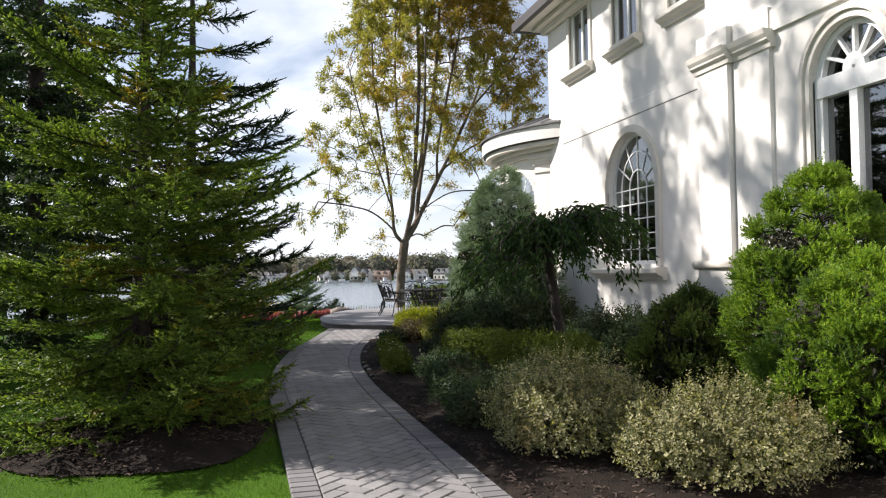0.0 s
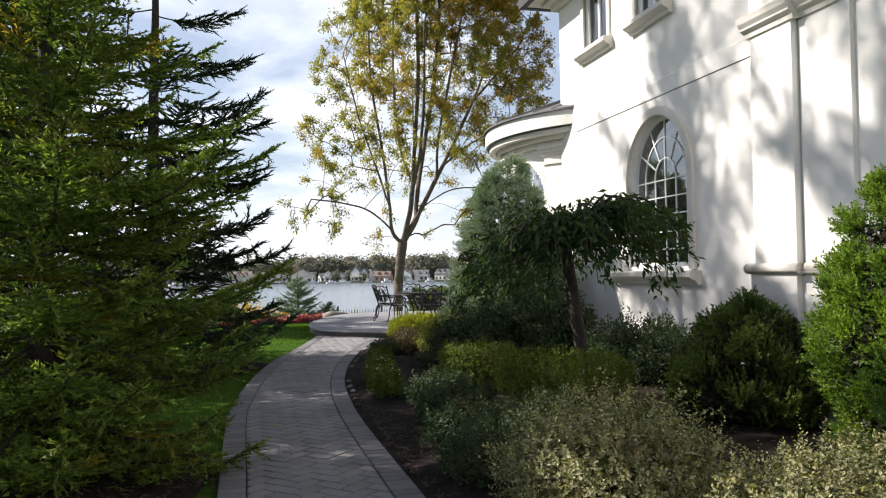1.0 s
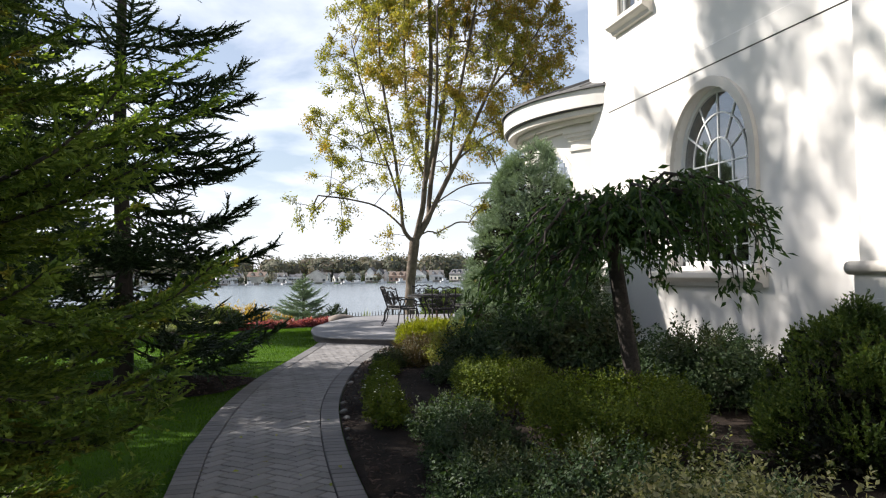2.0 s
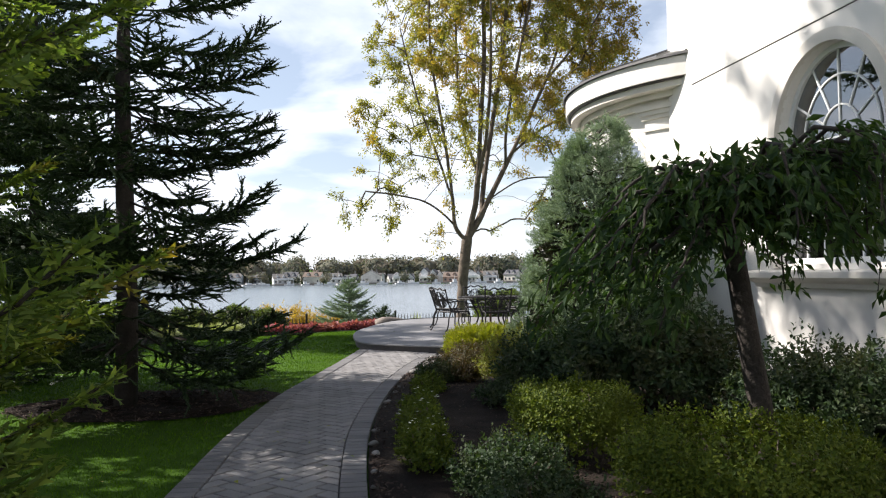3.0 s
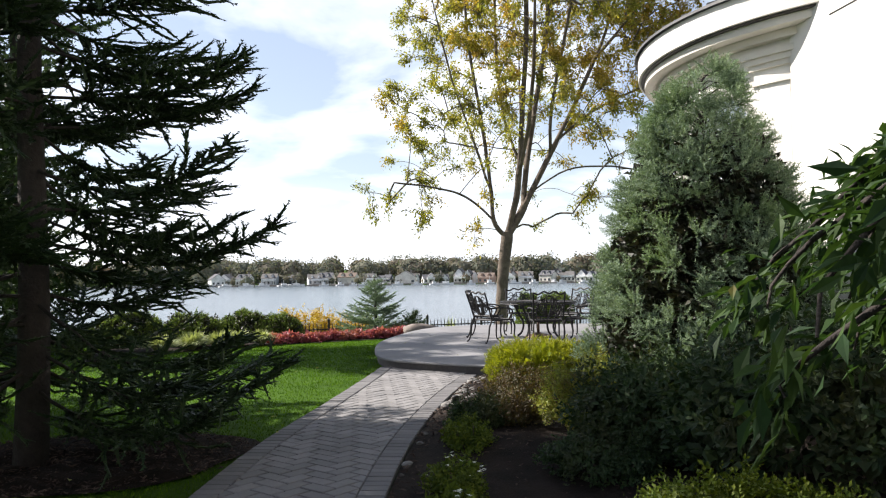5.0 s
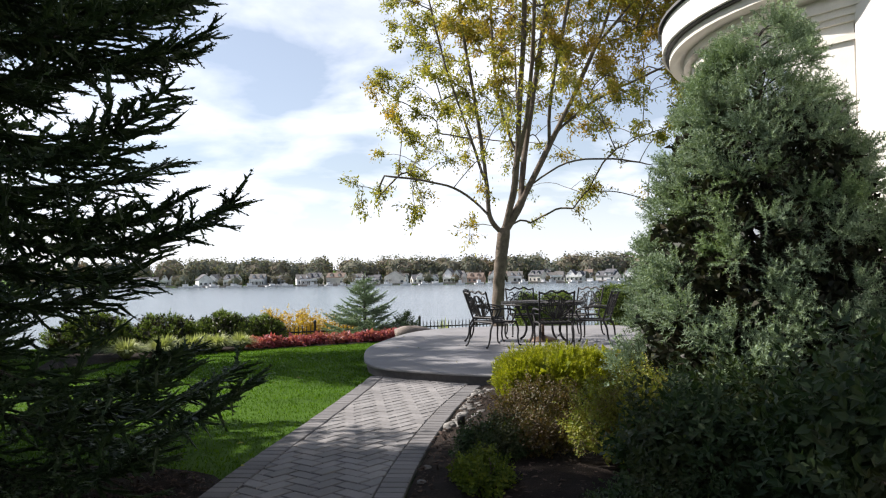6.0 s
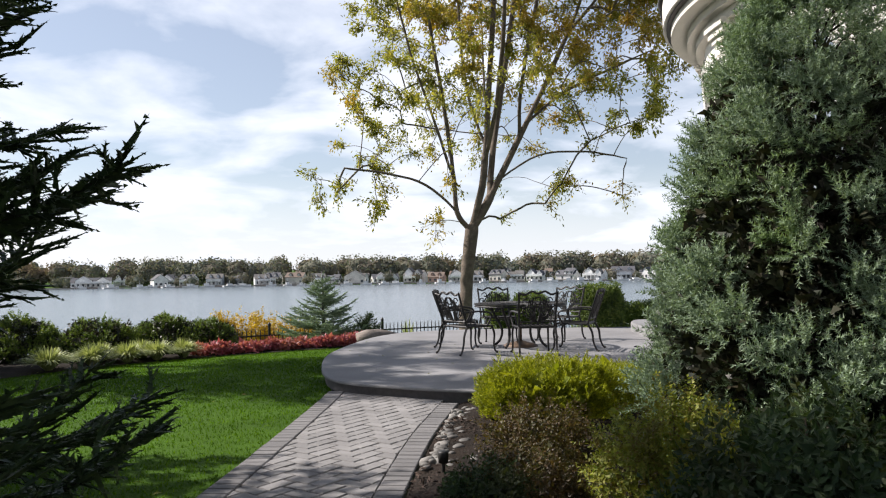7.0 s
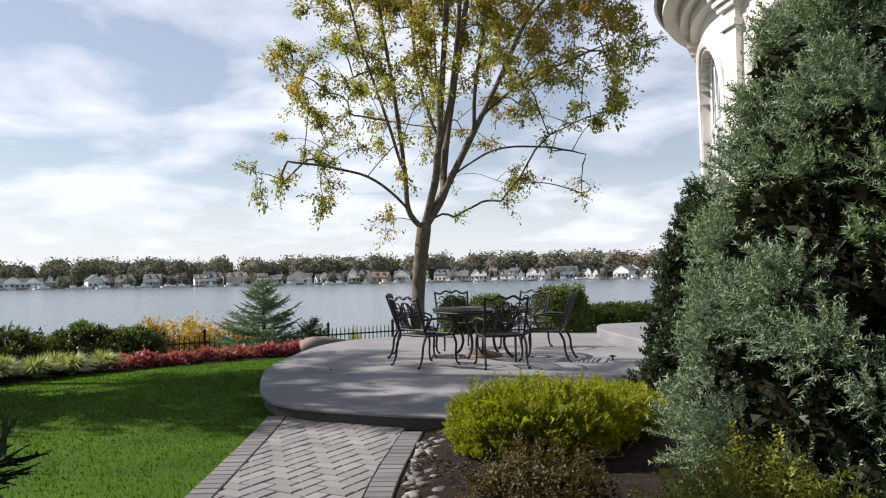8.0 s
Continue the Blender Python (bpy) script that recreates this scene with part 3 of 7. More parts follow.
# stepped corner pilaster of the near wing
for y0, y1, out in ((7.88, 8.50, 0.12), (7.22, 7.86, 0.05)):
    s = Soup()
    box(s, NEAR_X - out, NEAR_X + 0.02, y0, y1, 1.5, 3.86)
    pil = part("pilaster", s.mesh("pilaster", M_STUCCO), house)
    for z0, z1, o in ((0.0, 1.02, out + 0.06), (1.02, 1.24, out + 0.045), (1.24, 1.42, out + 0.03)):
        s = Soup()
        box(s, NEAR_X - o, NEAR_X + 0.02, y0 - (o - out), y1 + (o - out), z0, z1)
        part("base_block", s.mesh("base_block", M_STUCCO), pil)
    s = Soup()
    box(s, NEAR_X - out, NEAR_X + 0.02, y0, y1, 4.052, 4.30)
    part("frieze_block", s.mesh("frieze_block", M_STUCCO), pil)
    s = Soup()
    round_ = [(math.cos(a) * 0.055 + out + 0.03, math.sin(a) * 0.055) for a in np.linspace(-math.pi / 2, math.pi / 2, 7)]
    swept(s, [(-0.02, -0.055)] + round_ + [(-0.02, 0.055)], [(NEAR_X, y0 - 0.08, -1, 0), (NEAR_X, y1 + 0.08, -1, 0)], 1.475)
    part("base_roll", s.mesh("base_roll", M_TRIM, True), pil)
    s = Soup()
    swept(s, [(-0.02, 0), (out + 0.02, 0), (out + 0.03, 0.05), (out + 0.07, 0.08), (out + 0.07, 0.10), (out + 0.10, 0.14), (out + 0.12, 0.20), (-0.02, 0.20)], [(NEAR_X, y0 - 0.06, -1, 0), (NEAR_X, y1 + 0.06, -1, 0)], 3.85)
    part("capital", s.mesh("capital", M_TRIM), pil)


def arch_ring(soup, mid, half, lo, sp, rise, x_out, x_in, width, n=24, close=False):
    """A surround of given width round an arched opening, from x_out to x_in."""
    def line(o):
        pts = [(mid + half + o, lo), (mid + half + o, sp)]
        pts += [(mid + (half + o) * math.cos(t), sp + (rise + o) * math.sin(t)) for t in np.linspace(0, math.pi, n + 1)[1:-1]]
        return np.array(pts + [(mid - half - o, sp), (mid - half - o, lo)])
    a, b = line(0.0), line(width)
    m = len(a)
    V = np.concatenate([np.c_[np.full(m, x), p] for x, p in ((x_out, a), (x_out, b), (x_in, b), (x_in, a))])
    q = []
    for k in range(4):
        k2 = (k + 1) % 4
        q += [(k * m + i, k2 * m + i, k2 * m + i + 1, k * m + i + 1) for i in range(m - 1)]
    q += [(0, m, 2 * m, 3 * m), (m - 1, 4 * m - 1, 3 * m - 1, 2 * m - 1)]
    soup.add(V, quads=q)


def bar(soup, x0, x1, p, q, w):
    """A flat glazing bar in the wall's plane between two (y, z) points."""
    p, q = np.array(p, float), np.array(q, float)
    d = unit(q - p)
    nrm = np.array([-d[1], d[0]]) * w / 2
    c = [p - nrm, q - nrm, q + nrm, p + nrm]
    soup.add([(x0, *k) for k in c] + [(x1, *k) for k in c], quads=BOX_Q)


def pane(name, parent, x, outline):
    m = len(outline)
    me = bpy.data.meshes.new(name)
    V = [(x, y, z) for y, z in outline] + [(x + 0.006, y, z) for y, z in outline]
    me.from_pydata(V, [], [tuple(range(m))[::-1], tuple(range(m, 2 * m))] + [(i, (i + 1) % m, m + (i + 1) % m, m + i) for i in range(m)])
    me.materials.append(M_GLASS)
    ob = part(name, me, parent)
    ob.visible_shadow = False
    return ob


def sill(parent, x, y0, y1, z, deep=0.16):
    s = Soup()
    swept(s, [(-0.02, 0), (deep * 0.35, 0), (deep * 0.45, 0.05), (deep * 0.8, 0.08), (deep, 0.11), (deep, 0.17), (deep * 0.9, 0.19), (-0.02, 0.20)], [(x, y0, -1, 0), (x, y1, -1, 0)], z - 0.20)
    part("window_sill", s.mesh("window_sill", M_TRIM), parent)


# great arched window with small panes
win = thing("window_1", "tall arched window with white glazing bars and deep reveal", "window", kind="structure")
a0, a1, lo, sp, rise = ARCH
mid, half = (a0 + a1) / 2, (a1 - a0) / 2
s = Soup()
arch_ring(s, mid, half, lo - 0.04, sp, rise, FAR_X - 0.055, FAR_X + 0.02, 0.13)
part("surround", s.mesh("surround", M_TRIM), win)
s = Soup()
gx_ = FAR_X + 0.14
arch_ring(s, mid, half - 0.06, lo, sp, rise - 0.06, gx_ - 0.03, gx_ + 0.05, 0.06)
bar(s, gx_ - 0.03, gx_ + 0.05, (a0, lo + 0.03), (a1, lo + 0.03), 0.06)
part("window_frame", s.mesh("window_frame", M_WHITE), win)
ncol, nrow = 6, 5
bw = 0.018


def glazing_bar(depth, lines):
    s = Soup()
    for p, q in lines:
        bar(s, gx_ - 0.010 - depth, gx_ + 0.020 + depth, p, q, bw)
    part("glazing_bar", s.mesh("glazing_bar", M_WHITE), win)


def on_fan(f, t):
    return (mid + half * f * math.cos(t), sp + rise * f * math.sin(t))


for k in range(1, ncol):
    y = a0 + (a1 - a0) * k / ncol
    glazing_bar(0.0, [((y, lo), (y, sp))])
for k in range(1, nrow + 1):
    z = lo + (sp - lo) * k / nrow
    glazing_bar(0.002, [((a0, z), (a1, z))])
for f in (0.34, 0.67):
    pts = [on_fan(f, t) for t in np.linspace(0, math.pi, 25)]
    glazing_bar(0.001, list(zip(pts[:-1], pts[1:])))
for t in np.linspace(0, math.pi, 7)[1:-1]:
    glazing_bar(0.0, [(on_fan(0.34 if abs(t - math.pi / 2) > 0.01 else 0.0, t), on_fan(1, t))])
for i in range(ncol):
    for j in range(nrow):
        y0, y1 = a0 + (a1 - a0) * i / ncol, a0 + (a1 - a0) * (i + 1) / ncol
        z0, z1 = lo + (sp - lo) * j / nrow, lo + (sp - lo) * (j + 1) / nrow
        pane("pane", win, gx_ + 0.005, [(y0, z0), (y1, z0), (y1, z1), (y0, z1)])
for f0, f1 in ((0.34, 0.67), (0.67, 1.0)):
    for k in range(6):
        ts = np.linspace(k * math.pi / 6, (k + 1) * math.pi / 6, 5)
        pane("pane", win, gx_ + 0.005, [on_fan(f1, t) for t in ts] + [on_fan(f0, t) for t in ts[::-1]])
for k in range(2):
    pane("pane", win, gx_ + 0.005, [(mid, sp)] + [on_fan(0.34, t) for t in np.linspace(k * math.pi / 2, (k + 1) * math.pi / 2, 9)])
sill(win, FAR_X, a0 - 0.24, a1 + 0.42, 1.46, 0.2)

for k, (a0, a1, lo, sp, rise) in enumerate(UPPER):
    win = thing("window_%d" % (k + 2), "tall white casement window with a moulded sill", "window", kind="structure")
    s = Soup()
    for y in (a0 + 0.03, a1 - 0.03):
        bar(s, FAR_X + 0.05, FAR_X + 0.12, (y, lo), (y, sp), 0.06)
    for z in (lo + 0.03, sp - 0.03):
        bar(s, FAR_X + 0.052, FAR_X + 0.118, (a0, z), (a1, z), 0.06)
    bar(s, FAR_X + 0.05, FAR_X + 0.12, ((a0 + a1) / 2, lo), ((a0 + a1) / 2, sp), 0.06)
    part("window_frame", s.mesh("window_frame", M_WHITE), win)
    s = Soup()
    for y in (a0 - 0.05, a1 + 0.05):
        bar(s, FAR_X - 0.04, FAR_X + 0.02, (y, lo), (y, sp), 0.10)
    part("surround", s.mesh("surround", M_TRIM), win)
    for b0, b1 in ((a0 + 0.06, (a0 + a1) / 2 - 0.03), ((a0 + a1) / 2 + 0.03, a1 - 0.06)):
        pane("pane", win, FAR_X + 0.08, [(b0, lo + 0.06), (b1, lo + 0.06), (b1, sp - 0.06), (b0, sp - 0.06)])
    sill(win, FAR_X, a0 - 0.16, a1 + 0.16, lo, 0.18)

# arched pair of casements in the near wing
a0, a1, lo, sp, rise = NEARWIN
mid, half = (a0 + a1) / 2, (a1 - a0) / 2
win = thing("window_5", "white arched window with a sunburst fanlight over two casements", "window", kind="structure")
s = Soup()
arch_ring(s, mid, half, lo, sp, rise, NEAR_X - 0.05, NEAR_X + 0.02, 0.07)
arch_ring(s, mid, half + 0.07, lo, sp, rise + 0.07, NEAR_X - 0.08, NEAR_X + 0.02, 0.05)
part("surround", s.mesh("surround", M_TRIM), win)
s = Soup()
x0, x1 = NEAR_X + 0.04, NEAR_X + 0.13
arch_ring(s, mid, half - 0.085, lo, sp, rise - 0.06, x0, x1, 0.085)
bar(s, x0 - 0.02, x1, (a0, sp - 0.08), (a1, sp - 0.08), 0.20)
bar(s, x0 - 0.01, x1, (mid, lo), (mid, sp - 0.16), 0.10)
for t in np.linspace(0, math.pi, 7)[1:-1]:
    bar(s, x0 + 0.01, x1 - 0.03, (mid + 0.1 * math.cos(t), sp + 0.05 + 0.1 * math.sin(t)), (mid + half * math.cos(t), sp + rise * math.sin(t)), 0.03)
arch_ring(s, mid, 0.02, sp, sp + 0.04, 0.02, x0, x1 - 0.02, 0.12, 12)
part("window_frame", s.mesh("window_frame", M_WHITE), win)
pane("pane", win, NEAR_X + 0.10, opening_line(a0, a1, lo, sp, rise))
s = Soup()
for b0, b1 in ((a0 + 0.12, mid - 0.10), (mid + 0.10, a1 - 0.12)):
    for z in np.arange(lo + 0.1, sp - 0.4, 0.19):
        bar(s, NEAR_X + 0.24, NEAR_X + 0.25, (b0, z), (b0 + 0.16, z), 0.17)
part("blind_slat", s.mesh("blind_slat", surface("blind", (0.42, 0.50, 0.47), None, 0.7)), win, "pale grey-green window blind")
sill(win, NEAR_X, a0 - 0.15, a1 + 0.15, lo, 0.16)

# eaves and roof of the main house
s = Soup()
ex0, ex1, ey0, ey1 = FAR_X - 0.62, 16.6, CORNER_Y - 0.3, END_Y + 0.62
box(s, ex0 + 0.12, ex1, ey0, ey1 - 0.12, EAVE_Z, EAVE_Z + 0.05)
box(s, FAR_X - 0.12, FAR_X + 0.02, ey0, END_Y + 0.12, EAVE_Z - 0.20, EAVE_Z)
box(s, FAR_X - 0.26, FAR_X + 0.02, ey0, END_Y + 0.26, EAVE_Z - 0.09, EAVE_Z - 0.002)
box(s, NEAR_X - 0.62, 16.6, -6.8, CORNER_Y + 0.5, EAVE_Z, EAVE_Z + 0.05)
part("soffit", s.mesh("soffit", M_TRIM), house)
s = Soup()
box(s, ex0, ex0 + 0.12, ey0, ey1, EAVE_Z - 0.02, EAVE_Z + 0.17)
box(s, ex0 + 0.12, ex1, ey1 - 0.12, ey1, EAVE_Z - 0.02, EAVE_Z + 0.17)
box(s, NEAR_X - 0.74, NEAR_X - 0.62, -6.8, CORNER_Y + 0.5, EAVE_Z - 0.02, EAVE_Z + 0.17)
part("gutter", s.mesh("gutter", M_GUTTER), house, "dark bronze eaves gutter")
s = Soup()
zt = EAVE_Z + 0.17
s.add([(ex0, -6.8, zt), (ex0, ey1, zt), (ex1, ey1, zt), (ex1, -6.8, zt), (11, -2, zt + 3.4), (11, ey1 - 4.6, zt + 3.4)], tris=[(1, 2, 5), (3, 0, 4)], quads=[(0, 1, 5, 4), (2, 3, 4, 5)])
s.add([(NEAR_X - 0.7, -6.8, zt), (NEAR_X - 0.7, 9.0, zt), (10.5, 9.0, zt), (10.5, -6.8, zt), (9.5, -2, zt + 2.6), (9.5, 5.5, zt + 2.6)], tris=[(1, 2, 5), (3, 0, 4)], quads=[(0, 1, 5, 4)])
part("roof", s.mesh("roof", M_SLATE), house)

# ---- round turret ----
TC, TR, CR = (9.0, 17.46), 2.95, 3.42
turret = thing("turret", "round white stucco turret with arched windows and a low metal roof", "turret", kind="structure")
T_WINS = [math.radians(a) for a in (191.0, 155.0, 119.0, 83.0)]
W_HALF = 0.62 / TR


def round_wall(soup, z0, z1, a0, a1, r0, r1, n=6):
    t = np.linspace(a0, a1, n + 1)
    c, si = np.cos(t), np.sin(t)
    V = np.concatenate([np.c_[TC[0] + r * c, TC[1] + r * si, np.full(n + 1, z)] for r, z in ((r1, z0), (r1, z1), (r0, z1), (r0, z0))])
    m = n + 1
    q = []
    for k in range(4):
        k2 = (k + 1) % 4
        q += [(k * m + i, k * m + i + 1, k2 * m + i + 1, k2 * m + i) for i in range(n)]
    q += [(0, m, 2 * m, 3 * m), (n, 4 * m - 1, 3 * m - 1, 2 * m - 1)]
    soup.add(V, quads=q)


T_LO, T_SP, T_RISE, T_TOP = 0.75, 3.05, 0.62, 4.30
s = Soup()
marks = []
for a in T_WINS:
    marks += [(a - W_HALF, a + W_HALF)]
marks.sort()
cur = math.radians(60)
for a, b in marks:
    round_wall(s, 0.0, T_TOP, cur, a, TR - 0.28, TR, 8)
    round_wall(s, 0.0, T_LO, a, b, TR - 0.28, TR, 10)
    for k in range(20):
        t0, t1 = a + (b - a) * k / 20, a + (b - a) * (k + 1) / 20
        u0, u1 = (k / 20 * 2 - 1), ((k + 1) / 20 * 2 - 1)
        zc = T_SP + T_RISE * math.sqrt(max(0, 1 - ((u0 + u1) / 2) ** 2))
        round_wall(s, zc, T_TOP, t0, t1, TR - 0.28, TR, 1)
    cur = b
round_wall(s, 0.0, T_TOP, cur, math.radians(300), TR - 0.28, TR, 14)
part("wall", s.mesh("wall", M_STUCCO), turret)
for a in T_WINS:
    # white frame, bars and pane of each turret window, set in the reveal
    ca, sa = math.cos(a), math.sin(a)
    rr = TR - 0.13

    def on_arc(u, z, r):
        t = a + W_HALF * u
        return (TC[0] + r * math.cos(t), TC[1] + r * math.sin(t), z)

    fr = Soup()
    edge = [(1, T_LO), (1, T_SP)] + [(math.cos(t), T_SP + T_RISE * math.sin(t)) for t in np.linspace(0, math.pi, 17)[1:-1]] + [(-1, T_SP), (-1, T_LO), (1, T_LO)]
    tube(fr, [on_arc(u * 0.95, z, rr) for u, z in edge], 0.045, 6)
    tube(fr, [on_arc(u, T_SP - 0.15, rr) for u in np.linspace(-1, 1, 9)], 0.05, 6)
    tube(fr, [on_arc(0, z, rr) for z in (T_LO, T_SP - 0.15)], 0.04, 6)
    for t in np.linspace(0, math.pi, 6)[1:-1]:
        tube(fr, [on_arc(0.1 * math.cos(t), T_SP - 0.1 + 0.05 * math.sin(t), rr), on_arc(math.cos(t), T_SP + T_RISE * math.sin(t), rr)], 0.016, 5)
    tw = part("window", fr.mesh("turret_frame", M_WHITE), turret, "white arched window with a sunburst fanlight")
    gl = Soup()
    us = np.linspace(-1, 1, 17)
    V = [on_arc(u, T_LO, rr + 0.01) for u in us] + [on_arc(u, T_SP + T_RISE * math.sqrt(max(0, 1 - u * u)) * 0.99, rr + 0.01) for u in us]
    gl.add(V, quads=[(i, i + 1, 17 + i + 1, 17 + i) for i in range(16)])
    pg = part("pane", gl.mesh("pane", M_GLASS), tw)
    pg.visible_shadow = False
    # raised hood moulding round the opening
    hd = Soup()
    edge = [(1.12, T_LO), (1.12, T_SP)] + [(1.12 * math.cos(t), T_SP + (T_RISE + 0.07) * math.sin(t)) for t in np.linspace(0, math.pi, 17)[1:-1]] + [(-1.12, T_SP), (-1.12, T_LO)]
    tube(hd, [on_arc(u, z, TR + 0.005) for u, z in edge], 0.045, 6)
    part("surround", hd.mesh("surround", M_STUCCO), tw)
# pilasters between the windows, with capitals
for a in [math.radians(v) for v in (209.0, 173.0, 137.0, 101.0)]:
    s = Soup()
    w = 0.11 / TR if a < 3.4 else 0.22 / TR
    round_wall(s, 0.0, 3.85, a - w, a + w, TR - 0.02, TR + 0.06, 3)
    pl = part("pilaster", s.mesh("pilaster", M_STUCCO), turret)
    s = Soup()
    for z0, z1, o in ((3.62, 3.68, 0.09), (3.80, 3.86, 0.10), (3.86, 3.93, 0.13), (3.93, 4.0, 0.16)):
        round_wall(s, z0, z1, a - w - (o - 0.06) / TR, a + w + (o - 0.06) / TR, TR - 0.02, TR + o, 3)
    part("capital", s.mesh("capital", M_TRIM), pl)
# frieze, stepped cornice, fascia, dark drip line
T_A0, T_A1 = math.radians(60), math.radians(318)
s = Soup()
for z0, z1, r in ((3.98, 4.08, TR + 0.10), (4.08, 4.17, TR + 0.20), (4.17, 4.26, CR - 0.09)):
    round_wall(s, z0, z1, T_A0, T_A1, TR - 0.2, r, 60)
part("cornice", s.mesh("cornice", M_TRIM), turret)
s = Soup()
round_wall(s, 4.262, 4.285, T_A0, T_A1, TR, CR - 0.04, 60)
part("drip_edge", s.mesh("drip_edge", M_GUTTER), turret)
s = Soup()
round_wall(s, 4.287, 4.575, T_A0, T_A1, TR, CR, 60)
part("fascia", s.mesh("fascia", M_STUCCO), turret)
s = Soup()
t = np.linspace(T_A0, T_A1, 61)
ring0 = np.c_[TC[0] + (CR + 0.05) * np.cos(t), TC[1] + (CR + 0.05) * np.sin(t), np.full(61, 4.578)]
ring1 = ring0 + (0, 0, 0.035)
ring2 = np.c_[TC[0] + 1.2 * np.cos(t), TC[1] + 1.2 * np.sin(t), np.full(61, 5.45)]
s.add(np.concatenate([ring0, ring1, ring2]), quads=[(k * 61 + i, k * 61 + i + 1, (k + 1) * 61 + i + 1, (k + 1) * 61 + i) for k in range(2) for i in range(60)])
roof_t = part("roof", s.mesh("turret_roof", M_ROOF), turret)
s = Soup()
for a in np.linspace(T_A0, T_A1, 36):
    p0 = np.array([TC[0] + (CR + 0.04) * math.cos(a), TC[1] + (CR + 0.04) * math.sin(a), 4.62])
    p1 = np.array([TC[0] + 1.25 * math.cos(a), TC[1] + 1.25 * math.sin(a), 5.45])
    tube(s, [p0, p1], 0.018, 4)
part("seam", s.mesh("seam", M_ROOF), roof_t)
s = Soup()
t = np.linspace(0, 2 * math.pi, 48, endpoint=False)
extrude(s, np.c_[TC[0] + (TR - 0.3) * np.cos(t), TC[1] + (TR - 0.3) * np.sin(t)], 4.1, 4.2)
part("ceiling", s.mesh("turret_ceiling", M_TRIM), turret)


# ---- plants: templates ----
def needle_twig(n, seed, length=1.0, spread=0.16, width=0.02, flat=0.6, back=0.55, core=0.0):
    """A shoot along y of unit length, set with needles; each needle is one slim triangle, the close ones round the stem a tapered core."""
    r_ = rng(seed)
    V, T = [], []
    if core:
        V = [(core * math.cos(2.1 * k + 0.5), 0.1 * (k - 1), core * 0.8 * math.sin(2.1 * k + 0.5)) for k in range(3)] + [(0, length * 1.08, 0.0)]
        T = [(0, 1, 3), (1, 2, 3), (2, 0, 3)]
    else:
        V += [(0.012, 0, 0), (-0.012, 0, 0), (0, length * 0.98, 0.0)]
        T += [(0, 1, 2)]
    for k in range(n):
        y = length * (k + 0.5) / n
        a = k * 2.4 + r_.uniform(-0.5, 0.5)
        d = np.array([math.cos(a), back + r_.uniform(0, 0.5), math.sin(a) * flat + 0.15])
        d = d / np.linalg.norm(d) * spread * r_.uniform(0.75, 1.15) * (1 - 0.35 * (k / n) ** 3)
        side = unit(np.cross(d, (math.sin(a), 0.3, math.cos(a)))) * width
        b = len(V)
        p = np.array([0, y, 0])
        V += [tuple(p - side), tuple(p + side), tuple(p + d)]
        T += [(b, b + 1, b + 2)]
    return np.array(V), np.array(T)


# a pointed leaf folded along its rib, y along it, and a sprig of five of them
LEAF_V = np.array([(0, 0, 0), (0.26, 0.45, 0.08), (0, 1, -0.06), (-0.26, 0.45, 0.08), (0, 0.5, 0.0)])
LEAF_T = np.array([(0, 1, 4), (1, 2, 4), (2, 3, 4), (3, 0, 4)])
LEAF2_V = np.array([(0, 0, 0), (0.3, 0.5, 0.06), (0, 1, 0), (-0.3, 0.5, 0.06)])
LEAF2_T = np.array([(0, 1, 2), (0, 2, 3)])
BLADE_V = np.array([(-0.5, 0, 0), (0.5, 0, 0), (0, 1, 0)])
BLADE_T = np.array([(0, 1, 2)])


def turned(d, amount, r_):
    return unit(d + amount * r_.standard_normal(np.shape(d)))


